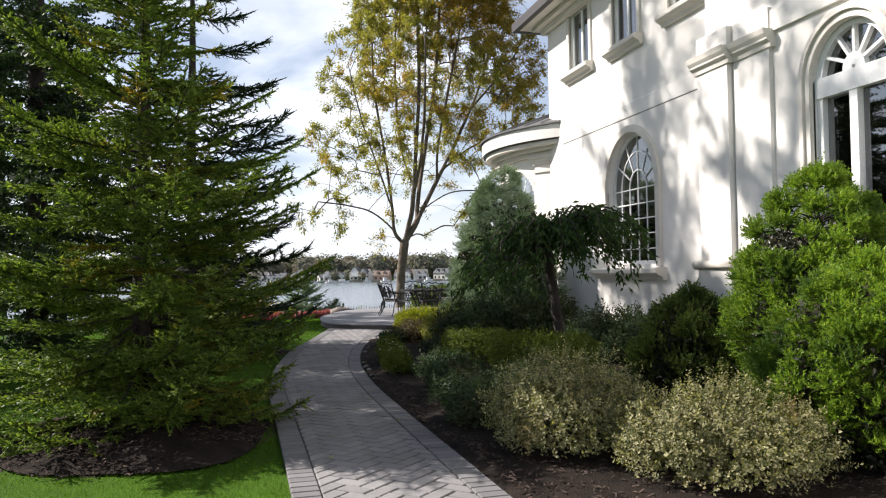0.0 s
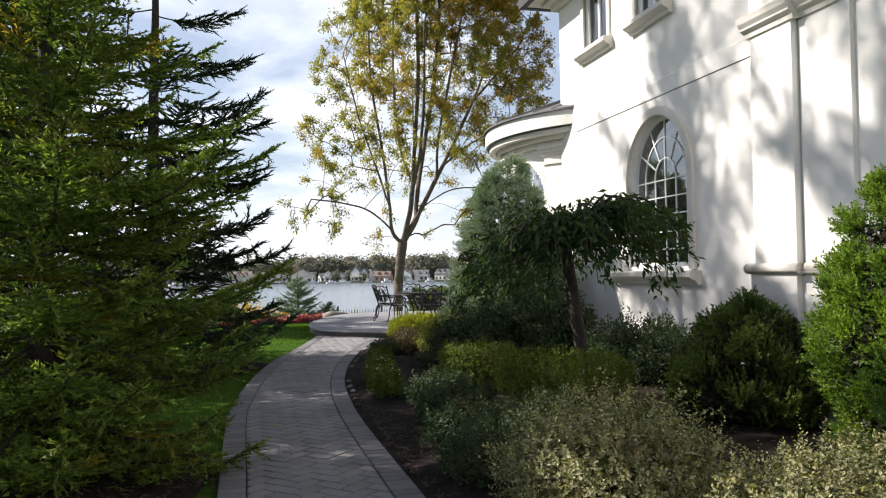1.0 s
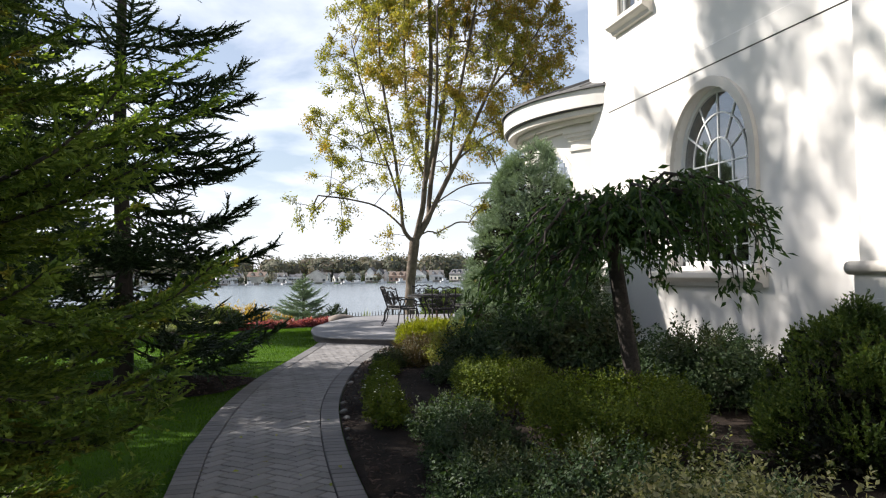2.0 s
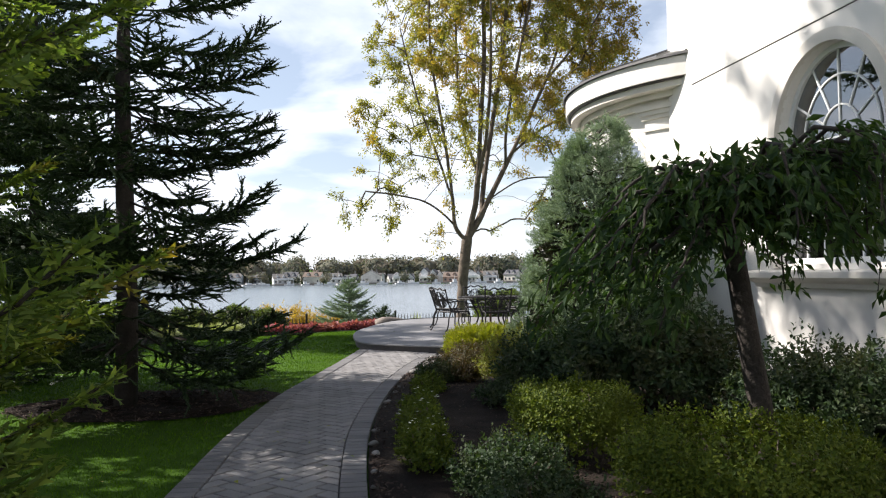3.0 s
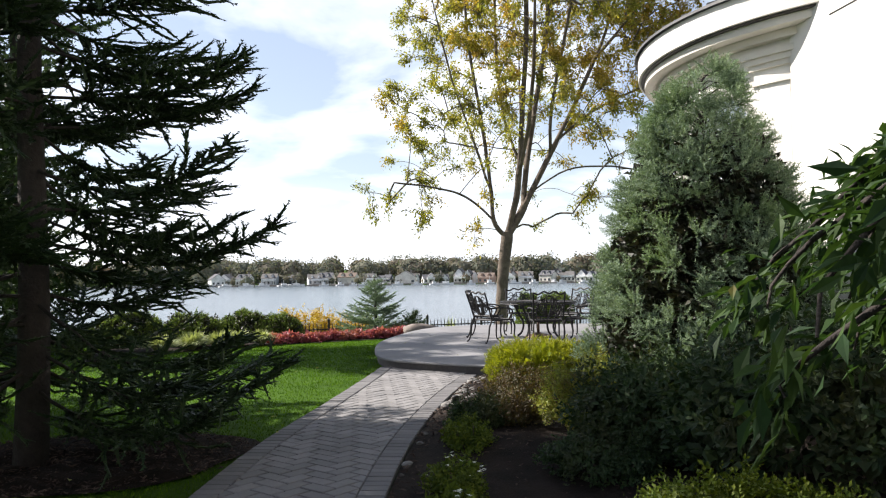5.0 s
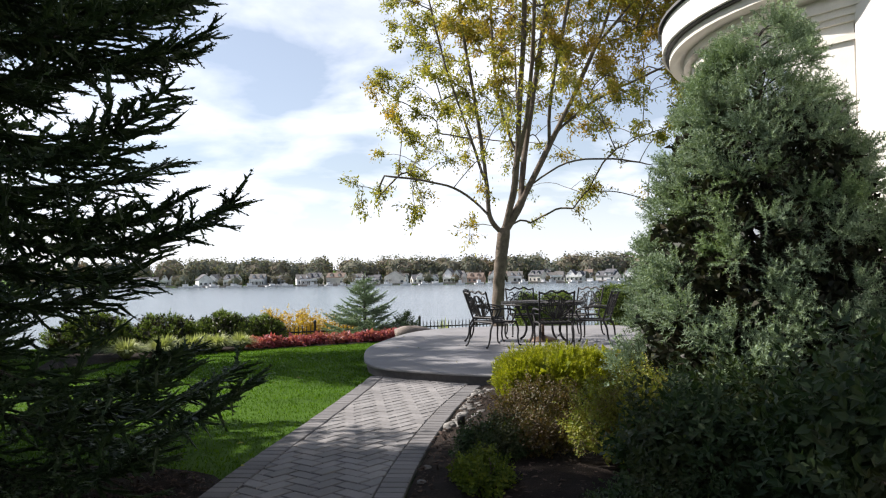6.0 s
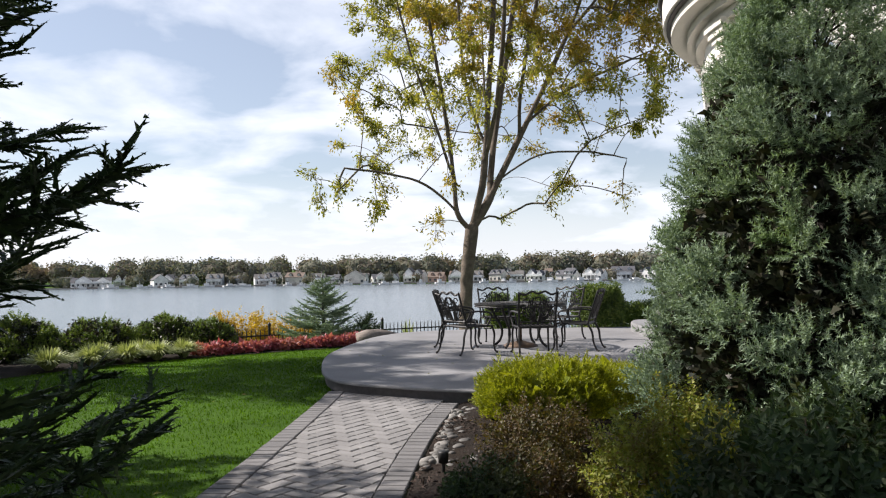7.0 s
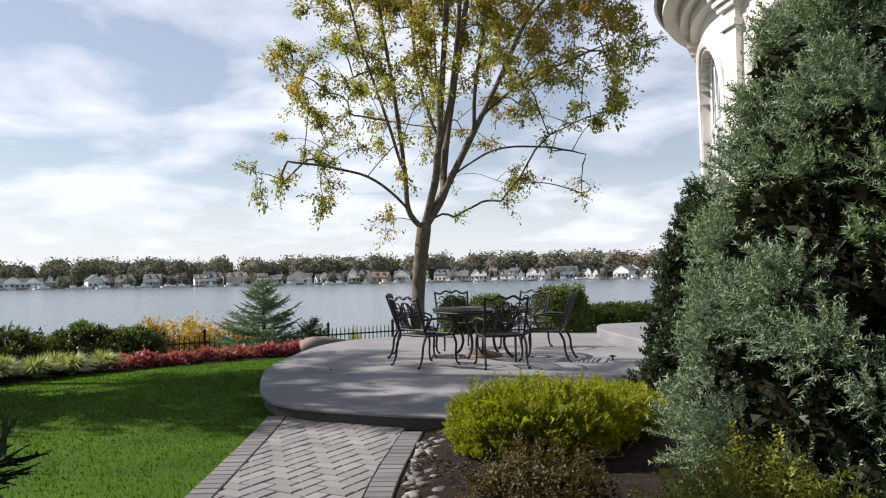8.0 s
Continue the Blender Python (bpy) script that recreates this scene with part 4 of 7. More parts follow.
def spruce(name, x, y, height, reach, seed, mat, bark, label, low=0.35, density=1.0, needles=26, droop=0.25, twig_len=0.2, lift=0.0, ratio=0.75, spread=0.17, gap=0.30, trunk_r=0.11, bare=0.0, category="tree", group="", width=0.022, cut=None, skirt=0.62, hangs=2, thick=0.0, core=0.0, rise_up=0.35, boughs=False, airy=99.0, fan=0.0):
    """A conifer: straight trunk, tiers of curved boughs, side shoots, every shoot set with needles."""
    r_ = rng(seed)
    z0 = float(ground_z(x, y))
    root = thing(name, label, category, group)
    s = Soup()
    zs = np.linspace(0, height, 14)
    wob = 0.02 * np.sin(zs * 1.3 + seed)
    tube(s, np.c_[x + wob, y + wob * 0.6, z0 - 0.05 + zs], trunk_r * (1 - zs / height) ** 0.85 + 0.012, 9)
    part("trunk", s.mesh("trunk", bark, True), root)
    wood, pos, dirs, lens, ups = Soup(), [], [], [], []
    h = low
    while h < height - 0.12:
        f = (h - low) / (height - low)
        length = reach * ((1 - f) ** ratio) * (skirt + (1 - skirt) * min(1, f * 6 + 0.35))
        count = max(3, int(round(5.5 * (1 - 0.35 * f) * density * (1 + thick * (f < 0.28)))))
        if h > airy:
            count = max(2, count // 2)
        a0 = r_.uniform(0, 6.28)
        for k in range(count):
            a = a0 + k * 2 * math.pi / count + r_.normal(0, 0.22)
            L = length * r_.uniform(0.55, 1.15)
            dr, li = droop * r_.uniform(0.2, 1.7), lift + r_.normal(0, 0.11)
            if cut is not None:
                L = min(L, cut(a, h))
            if L < 0.15:
                continue
            hh = h + r_.uniform(-0.5, 0.5) * gap
            out = np.array([math.cos(a), math.sin(a), 0.0])
            u = np.linspace(0, 1, 9)
            rise = (rise_up * f + li) * L * u - dr * L * (1 - f * 0.8) * np.sin(u * 2.2) * 0.9 + (0.30 * dr + 0.07) * L * u ** 3
            line = np.array([x, y, z0 + hh]) + out[None] * (L * u)[:, None] + np.c_[np.zeros(9), np.zeros(9), rise]
            line[1:, :2] += r_.normal(0, 0.02 * L, (8, 2)).cumsum(0) * 0.4
            limb = Soup() if boughs else wood
            tube(limb, line, 0.006 + 0.016 * (L / reach) * (1 - u), 5, False)
            if boughs:
                part("bough", limb.mesh("bough", bark, True), root)
            side = np.array([-out[1], out[0], 0.0])
            step = twig_len * (0.36 if fan else 0.42)
            m = max(3, int(L * (1 - bare) / step))
            for j in range(m + 1):
                v = bare + (1 - bare) * (j + r_.uniform(0.0, 0.6)) / (m + 0.6)
                p = np.array([np.interp(v, u, line[:, c]) for c in range(3)])
                q = np.array([np.interp(min(1, v + 0.05), u, line[:, c]) for c in range(3)])
                fw = unit(q - p) if v < 0.97 else unit(line[-1] - line[-2])
                pos.append(p), dirs.append(fw), lens.append(twig_len * r_.uniform(0.8, 1.1)), ups.append((0, 0, 1))
                for hang in range(hangs):
                    dn = unit(fw * r_.uniform(0.2, 0.9) + side * r_.normal(0, 0.5) + np.array([0, 0, -r_.uniform(0.3, 0.9)]))
                    pos.append(p), dirs.append(dn), lens.append(twig_len * r_.uniform(0.6, 1.0)), ups.append((0, 0, 1))
                reach_side = min(0.46 * L * (1 - v) + twig_len * (0.6 + fan), 0.62) * r_.uniform(0.7, 1.15)
                for sgn in (-1, 1):
                    d = unit(fw * 0.75 + sgn * side * r_.uniform(0.65, 1.0) + np.array([0, 0, r_.uniform(-0.22, 0.12)]))
                    cnt = max(1, int(round(reach_side / (twig_len * 0.8))))
                    pp = p.copy()
                    for i in range(cnt):
                        tl = twig_len * r_.uniform(0.75, 1.1)
                        pos.append(pp.copy()), dirs.append(d), lens.append(tl), ups.append((0, 0, 1))
                        if cnt > 1 and i < cnt - 1 or r_.uniform() < 0.4:
                            d2 = unit(d + sgn * 0.2 * side + fw * r_.uniform(0.4, 0.9) + 0.15 * r_.standard_normal(3))
                            pos.append(pp + d * tl * 0.4), dirs.append(d2), lens.append(tl * 0.75), ups.append((0, 0, 1))
                            d3 = unit(d - fw * r_.uniform(0.2, 0.5) + sgn * 0.3 * side + 0.15 * r_.standard_normal(3))
                            pos.append(pp + d * tl * 0.55), dirs.append(d3), lens.append(tl * 0.6), ups.append((0, 0, 1))
                        pp = pp + d * tl * 0.85
                        d = unit(d + np.array([0, 0, 0.06]) + (0.24 if fan else 0.08) * r_.standard_normal(3))
        h += gap * r_.uniform(0.75, 1.2) * (1.9 if h > airy else 1.0)
    # leader
    for j in range(5):
        a = j * 1.26
        pos.append((x, y, z0 + height - 0.1 - 0.05 * j)), dirs.append((0.35 * math.cos(a), 0.35 * math.sin(a), 1)), lens.append(twig_len), ups.append((1, 0, 0))
    if not boughs:
        part("branchwork", wood.mesh("branchwork", bark, True), root)
    pos, dirs, lens, ups = np.array(pos), np.array(dirs), np.array(lens), np.array(ups, float)
    crown = Soup()
    which = r_.integers(0, 4, len(pos))
    for w in range(4):
        tv, tt = needle_twig(needles, seed * 7 + w, 1.0, spread, width, core=core)
        k = which == w
        up = turned(ups[k], 0.25, r_)
        stamp(crown, tv, tt, pos[k], dirs[k], up, np.repeat(lens[k][:, None], 3, 1))
    part("crown", crown.mesh("crown", mat), root)
    return root


def lumpy(a, b, seed, amount):
    """An uneven factor over directions (angle a round, b up)."""
    k = seed * 1.37
    return 1 + amount * (0.5 * np.sin(3 * a + k) * np.cos(2 * b + k) + 0.35 * np.sin(5 * a - 2 * b + 2 * k) + 0.25 * np.sin(9 * a + 7 * b + k) + 0.2 * np.sin(13 * b - 4 * a + 3 * k))


def shrub(name, x, y, rx, ry, h, seed, mat, label, leaves=5000, size=0.03, lump=0.14, base=0.0, flat=2.2, template=None, wood=M_TWIG, spikes=0, outward=0.8, depth=0.35, category="shrub", group="", z=None, under=-0.12, aspect=(1, 1, 1), sprig=8, stems=7, length=3.4, fill=1.0, loose=0.4):
    """A bush: stems from the root, leafy shoots that end in an uneven shell with gaps, and shaded older leaves inside."""
    r_ = rng(seed)
    z0 = float(ground_z(x, y)) + 0.03 if z is None else z
    root = thing(name, label, category, group)
    for k in range(stems):
        a, t = k * 2.4 + r_.uniform(0, 0.8), r_.uniform(0.2, 0.9)
        tip = np.array([x + rx * t * math.cos(a), y + ry * t * math.sin(a), z0 + h * math.sqrt(1 - (t * 0.9) ** 2) * r_.uniform(0.7, 0.92)])
        foot = np.array([x + 0.15 * rx * math.cos(a), y + 0.15 * ry * math.sin(a), z0 - 0.04])
        midp = foot * 0.5 + tip * 0.5 + np.array([0, 0, 0.1 * h]) + r_.normal(0, 0.03, 3)
        st = Soup()
        tube(st, smooth_line([foot, midp, tip], 4), np.linspace(0.012, 0.004, 9), 5, False)
        part("stem", st.mesh("stem", wood), root)
    e = 2.0 / flat

    def shell(a, b, rad, low):
        cbx, sbz = np.abs(np.cos(b)) ** e, np.sign(np.sin(b)) * np.abs(np.sin(b)) ** e
        return np.c_[x + rx * rad * cbx * np.cos(a), y + ry * rad * cbx * np.sin(a), z0 + base + np.maximum(h * rad * (0.30 + 0.70 * sbz), low)]

    n = max(20, leaves // sprig)
    a = r_.uniform(0, 2 * math.pi, n)
    b = np.arcsin(np.clip(r_.uniform(under, 1.0, n), -0.98, 0.999))
    gapv = np.sin(7 * a + 5 * b + seed) * np.sin(11 * b - 6 * a + 2.1 * seed)
    keep = gapv + r_.uniform(-1.4, 0.6, n) < 0.5
    a, b = a[keep], b[keep]
    n = len(a)
    rad = lumpy(a, b, seed, lump) * (1 - depth * 0.5 * r_.uniform(0, 1, n) ** 2) * (1 + 0.035 * r_.standard_normal(n))
    tips = shell(a, b, rad, 0.03 + 0.06 * r_.uniform(0, 1, n))
    nd = unit(np.c_[np.cos(b) * np.cos(a) / rx, np.cos(b) * np.sin(a) / ry, np.sin(b) / h])
    sd = turned(nd * outward + np.array([0, 0, 0.4]), loose, r_)
    sx = unit(np.cross(sd, (0.31, 0.17, 0.94)))
    sy = np.cross(sd, sx)
    phase = r_.uniform(0, 6.28, n)
    cr = Soup()
    tv, tt = template if template is not None else (LEAF2_V, LEAF2_T)
    shoot = size * length * r_.uniform(0.7, 1.3, n)
    for j in range(sprig):
        t = (j + 0.6) / sprig
        ang = (phase + 2.4 * j)[:, None]
        spread = np.cos(ang) * sx + np.sin(ang) * sy
        ld = turned(sd * (0.25 + 0.75 * t * t) + spread * (1.0 - 0.45 * t), 0.22, r_) if sprig > 1 else sd
        stamp(cr, tv, tt, tips - sd * (shoot * (1 - t))[:, None], ld, turned(sd + 0.6 * nd, 0.3, r_), size * r_.uniform(0.75, 1.25, (n, 1)) * (1.1 - 0.4 * t * t) * np.array([aspect]))
    # older leaves that close the inside
    sf = max(0.05, 1.9 * size)
    m = int(min(4500, fill * 7.0 * (rx + ry) * 0.5 * h / (sf * sf * 0.45)))
    if m:
        a, b = r_.uniform(0, 2 * math.pi, m), np.arcsin(r_.uniform(-0.05, 0.99, m))
        ip = shell(a, b, lumpy(a, b, seed, lump) * r_.uniform(0.5, 0.83, m), 0.02)
        stamp(cr, LEAF2_V, LEAF2_T, ip, turned(np.c_[np.cos(a), np.sin(a), np.full(m, 0.4)], 0.9, r_), turned(np.c_[np.cos(a), np.sin(a), np.full(m, 0.6)], 0.4, r_), np.full((m, 1), sf))
    for k in range(spikes):
        # young shoots that stand out of the bush
        a1, t1 = r_.uniform(0, 6.28), r_.uniform(0, 0.9)
        p = np.array([x + rx * t1 * math.cos(a1), y + ry * t1 * math.sin(a1), z0 + h * math.sqrt(max(0.05, 1 - t1 * t1)) * 0.9])
        dv = unit(np.array([0.6 * t1 * math.cos(a1), 0.6 * t1 * math.sin(a1), 1.0]) + 0.2 * r_.standard_normal(3))
        L = r_.uniform(0.08, 0.24) * min(1.0, h / 0.6)
        m = max(4, int(L / (size * 0.55)))
        pp = p + dv * np.linspace(0, L, m)[:, None]
        px_, py_ = unit(np.cross(dv, (0.3, 0.2, 1))), unit(np.cross(dv, np.cross(dv, (0.3, 0.2, 1))))
        ang = 2.4 * np.arange(m)[:, None]
        stamp(cr, tv, tt, pp, unit(dv * 0.5 + np.cos(ang) * px_ + np.sin(ang) * py_), np.repeat(dv[None], m, 0), size * np.linspace(1.1, 0.6, m)[:, None])
    part("foliage", cr.mesh("foliage", mat), root)
    return root


def tufted_conifer(name, x, y, height, profile, seed, mat, label, tips=420, shoots=15, shoot=0.075, needles=16, bough=0.4, lift=0.55, z=None, lump=0.12, spread=0.34, width=0.045, category="tree", bark=M_DARKBARK, tuft=0.42):
    """A dense conifer: many boughs that end in upswept tufts of short needled shoots, with dark gaps between the tufts."""
    r_ = rng(seed)
    z0 = float(ground_z(x, y)) if z is None else z
    root = thing(name, label, category)
    s = Soup()
    tube(s, [(x, y, z0 - 0.05), (x, y, z0 + height * 0.5), (x, y, z0 + height * 0.96)], (0.022 * height, 0.014 * height, 0.005), 8)
    part("trunk", s.mesh("trunk", bark, True), root)
    wood, pos, dirs, lens = Soup(), [], [], []
    k = 0
    while k < tips:
        f = 1 - math.sqrt(1 - r_.uniform(0, 0.985))
        f = r_.uniform(0.02, 0.99) if r_.uniform() < 0.4 else f
        a = r_.uniform(0, 2 * math.pi)
        R = profile(f) * float(lumpy(a, f * 3, seed, lump)) * (r_.uniform(0.82, 1.06) if k % 3 else r_.uniform(0.5, 0.85))
        o = np.array([math.cos(a), math.sin(a), 0.0])
        tip = np.array([x, y, z0 + f * height]) + o * R
        L = min(bough, R * 0.9 + 0.08) * r_.uniform(0.8, 1.2)
        d = unit(o * 1.0 + np.array([0, 0, lift + 0.9 * f * f]) + 0.22 * r_.standard_normal(3))
        base = tip - d * L
        tube(wood, [base - o * min(0.3, R * 0.4), base, tip], (0.009, 0.006, 0.003), 4, False)
        sx = unit(np.cross(d, (0, 0, 1)))
        sy = np.cross(sx, d)
        for j in range(shoots):
            v = (j + r_.uniform(0, 1)) / shoots
            q = base + d * L * v
            b = j * 2.4 + r_.uniform(-0.4, 0.4)
            wide = (0.30 + 0.75 * (1 - v)) * L * tuft
            dd = unit(d * (0.55 + 0.5 * v) + 0.8 * (math.cos(b) * sx + 0.75 * math.sin(b) * sy) + np.array([0, 0, 0.15]))
            m = max(1, int(wide / (shoot * 0.8)))
            for i in range(m):
                pos.append(q + dd * shoot * 0.8 * i), dirs.append(unit(dd + 0.18 * r_.standard_normal(3))), lens.append(shoot * r_.uniform(0.75, 1.2))
        pos.append(tip), dirs.append(d), lens.append(shoot * 1.2)
        k += 1
    part("branchwork", wood.mesh("branchwork", bark, True), root)
    pos, dirs, lens = np.array(pos), np.array(dirs), np.array(lens)
    crown = Soup()
    which = r_.integers(0, 4, len(pos))
    for w in range(4):
        tv, tt = needle_twig(needles, seed * 7 + w, 1.0, spread, width, 1.0, 0.7)
        q = which == w
        stamp(crown, tv, tt, pos[q], dirs[q], turned(np.tile((0.0, 0.0, 1.0), (int(q.sum()), 1)), 0.6, r_), np.repeat(lens[q][:, None], 3, 1))
    part("crown", crown.mesh("crown", mat), root)
    return root


# ---- conifers by the lawn ----
spruce("spruce_tree", -0.95, 7.6, 5.6, 1.85, 3, L_SPRUCE, M_DARKBARK, "dense green spruce with drooping boughs on a mulch mound", low=0.32, density=0.95, needles=6, droop=0.20, twig_len=0.17, gap=0.18, trunk_r=0.09, bare=0.12, ratio=0.60, spread=0.26, width=0.085, skirt=0.9, hangs=1, thick=0.35, core=0.065, boughs=True, cut=lambda a, h: min(1.45 if math.cos(a) > 0.3 and h < 1.3 else 9.0, float(np.interp(h, [0.3, 1.0, 2.0, 3.0, 4.0, 5.6], [1.5, 1.75, 1.75, 1.5, 1.0, 0.2]))))
spruce("spruce_tree", -0.95, 14.1, 8.0, 2.9, 44, L_DARKSPRUCE, M_DARKBARK, "open dark spruce with a bare straight trunk on the lawn", low=0.72, density=0.78, needles=6, droop=0.20, lift=0.02, twig_len=0.165, gap=0.30, trunk_r=0.12, bare=0.2, ratio=0.45, spread=0.25, width=0.08, skirt=1.08, hangs=1, thick=0.15, core=0.12, rise_up=0.16, boughs=True, fan=0.65, airy=4.3, cut=lambda a, h: float(np.interp(h, [0.4, 1.0, 1.6, 2.1, 2.5, 3.0, 4.0, 8.6], [1.8, 2.05, 2.15, 1.9, 1.6, 1.65, 1.75, 0.2])))
# its airy upper crown, out of view, is shaped to dapple the house wall
spruce("spruce_tree", -4.2, 17.2, 17.0, 2.4, 5, L_DARKSPRUCE, M_DARKBARK, "tall dense dark spruce at the edge of the lawn", low=0.2, density=1.1, needles=5, droop=0.3, twig_len=0.38, gap=0.44, trunk_r=0.2, ratio=0.34, width=0.13, spread=0.3, hangs=1, airy=7.0, cut=lambda a, h: 2.0 if h < 7 else 2.4)
# the next four are added beside the lawn only to cast shade and dapples
spruce("spruce_tree", -5.2, 12.7, 16.0, 2.6, 6, L_DARKSPRUCE, M_DARKBARK, "tall dark spruce added out of view to shade the bed", low=0.2, density=0.95, needles=5, droop=0.3, twig_len=0.40, gap=0.48, trunk_r=0.2, ratio=0.34, width=0.13, spread=0.3, hangs=1, airy=6.8, cut=lambda a, h: 2.1 if h < 5 else 2.6)
spruce("spruce_tree", -6.8, 18.2, 20.0, 3.0, 9, L_DARKSPRUCE, M_DARKBARK, "tall high-crowned spruce added out of view to dapple the wall", low=14.0, density=0.55, needles=5, droop=0.3, twig_len=0.42, gap=0.75, trunk_r=0.2, ratio=0.4, width=0.13, spread=0.3, hangs=1)
spruce("spruce_tree", -7.8, 27.6, 17.0, 3.0, 10, L_DARKSPRUCE, M_DARKBARK, "tall dark spruce added out of view to shade the patio", low=9.2, density=1.0, needles=5, droop=0.3, twig_len=0.42, gap=0.5, trunk_r=0.2, ratio=0.5, width=0.13, spread=0.3, hangs=1, airy=11.0)
spruce("spruce_tree", -5.3, 24.0, 9.0, 1.9, 19, L_DARKSPRUCE, M_DARKBARK, "dark spruce added at the far end to shade the lawn", low=0.5, density=1.0, needles=5, droop=0.3, twig_len=0.42, gap=0.5, trunk_r=0.16, ratio=0.5, width=0.13, spread=0.3, hangs=1)


def blue_profile(f):
    return 1.36 * (0.55 + f * 2.6 if f < 0.17 else 1.0) * (1 - max(0, f - 0.1) / 0.92) ** 0.58


def lobed_conifer(name, x, y, height, profile, seed, mat, label, lobes=210, lobe=0.21, shoots=52, shoot=0.125, needles=16, width=0.068, spread=0.24, flat=1.0, up=0.45, inner=0.35, fill=5200, z=None, category="tree", bark=M_DARKBARK):
    """A dense conifer: rounded lobes packed over a cone, each bristling with short thick shoots, dark gaps between them."""
    r_ = rng(seed)
    z0 = float(ground_z(x, y)) if z is None else z
    root = thing(name, label, category)
    s = Soup()
    tube(s, [(x, y, z0 - 0.05), (x + 0.02, y, z0 + height * 0.5), (x, y, z0 + height * 0.84)], (0.024 * height, 0.014 * height, 0.006), 8)
    part("trunk", s.mesh("trunk", bark, True), root)
    wood, pos, dirs, lens = Soup(), [], [], []
    total = int(lobes * (1 + inner))
    for k in range(total):
        deep = k >= lobes
        f = 1 - math.sqrt(1 - 0.985 * (k % lobes + r_.uniform(0, 1)) / lobes)
        if r_.uniform() < 0.28:
            f = r_.uniform(0.25, 0.97)
        a = k * 2.39996 + r_.normal(0, 0.2)
        rl = lobe * r_.uniform(0.7, 1.25) * (1 - 0.28 * f)
        R = profile(f) * float(lumpy(a, f * 4, seed, 0.09)) * r_.uniform(0.9, 1.05)
        R = R * 0.55 if deep else max(R - rl * 0.75, 0.0)
        o = np.array([math.cos(a), math.sin(a), 0.0])
        c = np.array([x, y, z0 + 0.05 + f * (height - 0.05 - lobe * 0.6)]) + o * R
        tube(wood, [(x, y, max(z0, c[2] - 0.3 * R)), c - o * rl * 0.6, c + o * rl * 0.5], (0.009, 0.006, 0.003), 4, False)
        n = int(shoots * (0.7 if deep else 1) * (1.7 if f > 0.6 else 1.0) * (rl / lobe) ** 1.3) + 8
        v = unit(r_.standard_normal((n, 3)) + o * 0.85 + np.array([0, 0, 0.35]))
        rad = rl * r_.uniform(0.45, 1.0, (n, 1)) ** 0.6
        pos.append(c + v * rad * np.array([1, 1, 0.85]) - v * shoot * 0.5)
        dirs.append(unit(v + o * 0.35 + np.array([0, 0, up]) + 0.22 * r_.standard_normal((n, 3))))
        lens.append(shoot * r_.uniform(0.7, 1.2, n))
    for j in range(9):
        a = j * 0.7
        pos.append(np.array([[x + 0.05 * math.cos(a), y + 0.05 * math.sin(a), z0 + height - shoot * (0.9 + 0.45 * j)]])), dirs.append(np.array([[0.4 * math.cos(a), 0.4 * math.sin(a), 1.0]])), lens.append(np.array([shoot]))
    part("branchwork", wood.mesh("branchwork", bark, True), root)
    pos, dirs, lens = np.concatenate(pos), np.concatenate(dirs), np.concatenate(lens)
    k = pos[:, 2] > z0 + 0.02
    pos, dirs, lens = pos[k], dirs[k], lens[k]
    crown = Soup()
    which = r_.integers(0, 5, len(pos))
    for w in range(5):
        tv, tt = needle_twig(needles, seed * 7 + w, 1.0, spread, width, flat, 0.55)
        q = which == w
        stamp(crown, tv, tt, pos[q], dirs[q], turned(np.tile((0.0, 0.0, 1.0), (int(q.sum()), 1)), 0.6, r_), np.repeat(lens[q][:, None], 3, 1))
    part("crown", crown.mesh("crown", mat), root)
    # needles that fill the inside, coloured dark for the shade in there
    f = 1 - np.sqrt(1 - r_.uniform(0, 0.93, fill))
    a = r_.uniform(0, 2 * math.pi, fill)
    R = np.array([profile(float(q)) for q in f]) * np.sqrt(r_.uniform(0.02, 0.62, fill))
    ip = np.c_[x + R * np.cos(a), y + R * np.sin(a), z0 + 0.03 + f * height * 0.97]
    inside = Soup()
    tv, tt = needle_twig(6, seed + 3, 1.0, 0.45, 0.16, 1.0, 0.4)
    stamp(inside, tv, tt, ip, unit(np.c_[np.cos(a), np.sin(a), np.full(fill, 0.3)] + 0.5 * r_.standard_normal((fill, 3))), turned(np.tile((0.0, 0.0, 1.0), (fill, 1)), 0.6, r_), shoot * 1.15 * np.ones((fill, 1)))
    part("inner_needles", inside.mesh("inner_needles", L_INNERSHADE), root, "inner needles, coloured dark for shade inside the crown")
    return root


lobed_conifer("blue_spruce", 5.08, 15.05, 3.72, blue_profile, 7, L_BLUE, "dense blue-green spruce of cone shape beside the patio", lobes=300, lobe=0.22, shoots=31, shoot=0.15, needles=25, width=0.03, spread=0.23)
lobed_conifer("dark_spruce", 6.35, 18.75, 2.45, lambda f: 0.78 * (1 - f) ** 0.7 + 0.05, 12, L_DARKSPRUCE, "small dark green conifer at the foot of the turret", lobes=90, lobe=0.19, shoots=30, shoot=0.15, needles=14, z=0.1, width=0.06, fill=1200)
spruce("small_blue_spruce", 2.1, 29.9, 1.95, 1.25, 13, L_BLUE, M_DARKBARK, "low spreading blue spruce in the flower bed", low=0.12, density=1.1, needles=7, droop=0.05, lift=0.12, twig_len=0.17, gap=0.13, trunk_r=0.05, bare=0.1, ratio=1.0, spread=0.24, width=0.08, skirt=0.95, hangs=1, core=0.07)
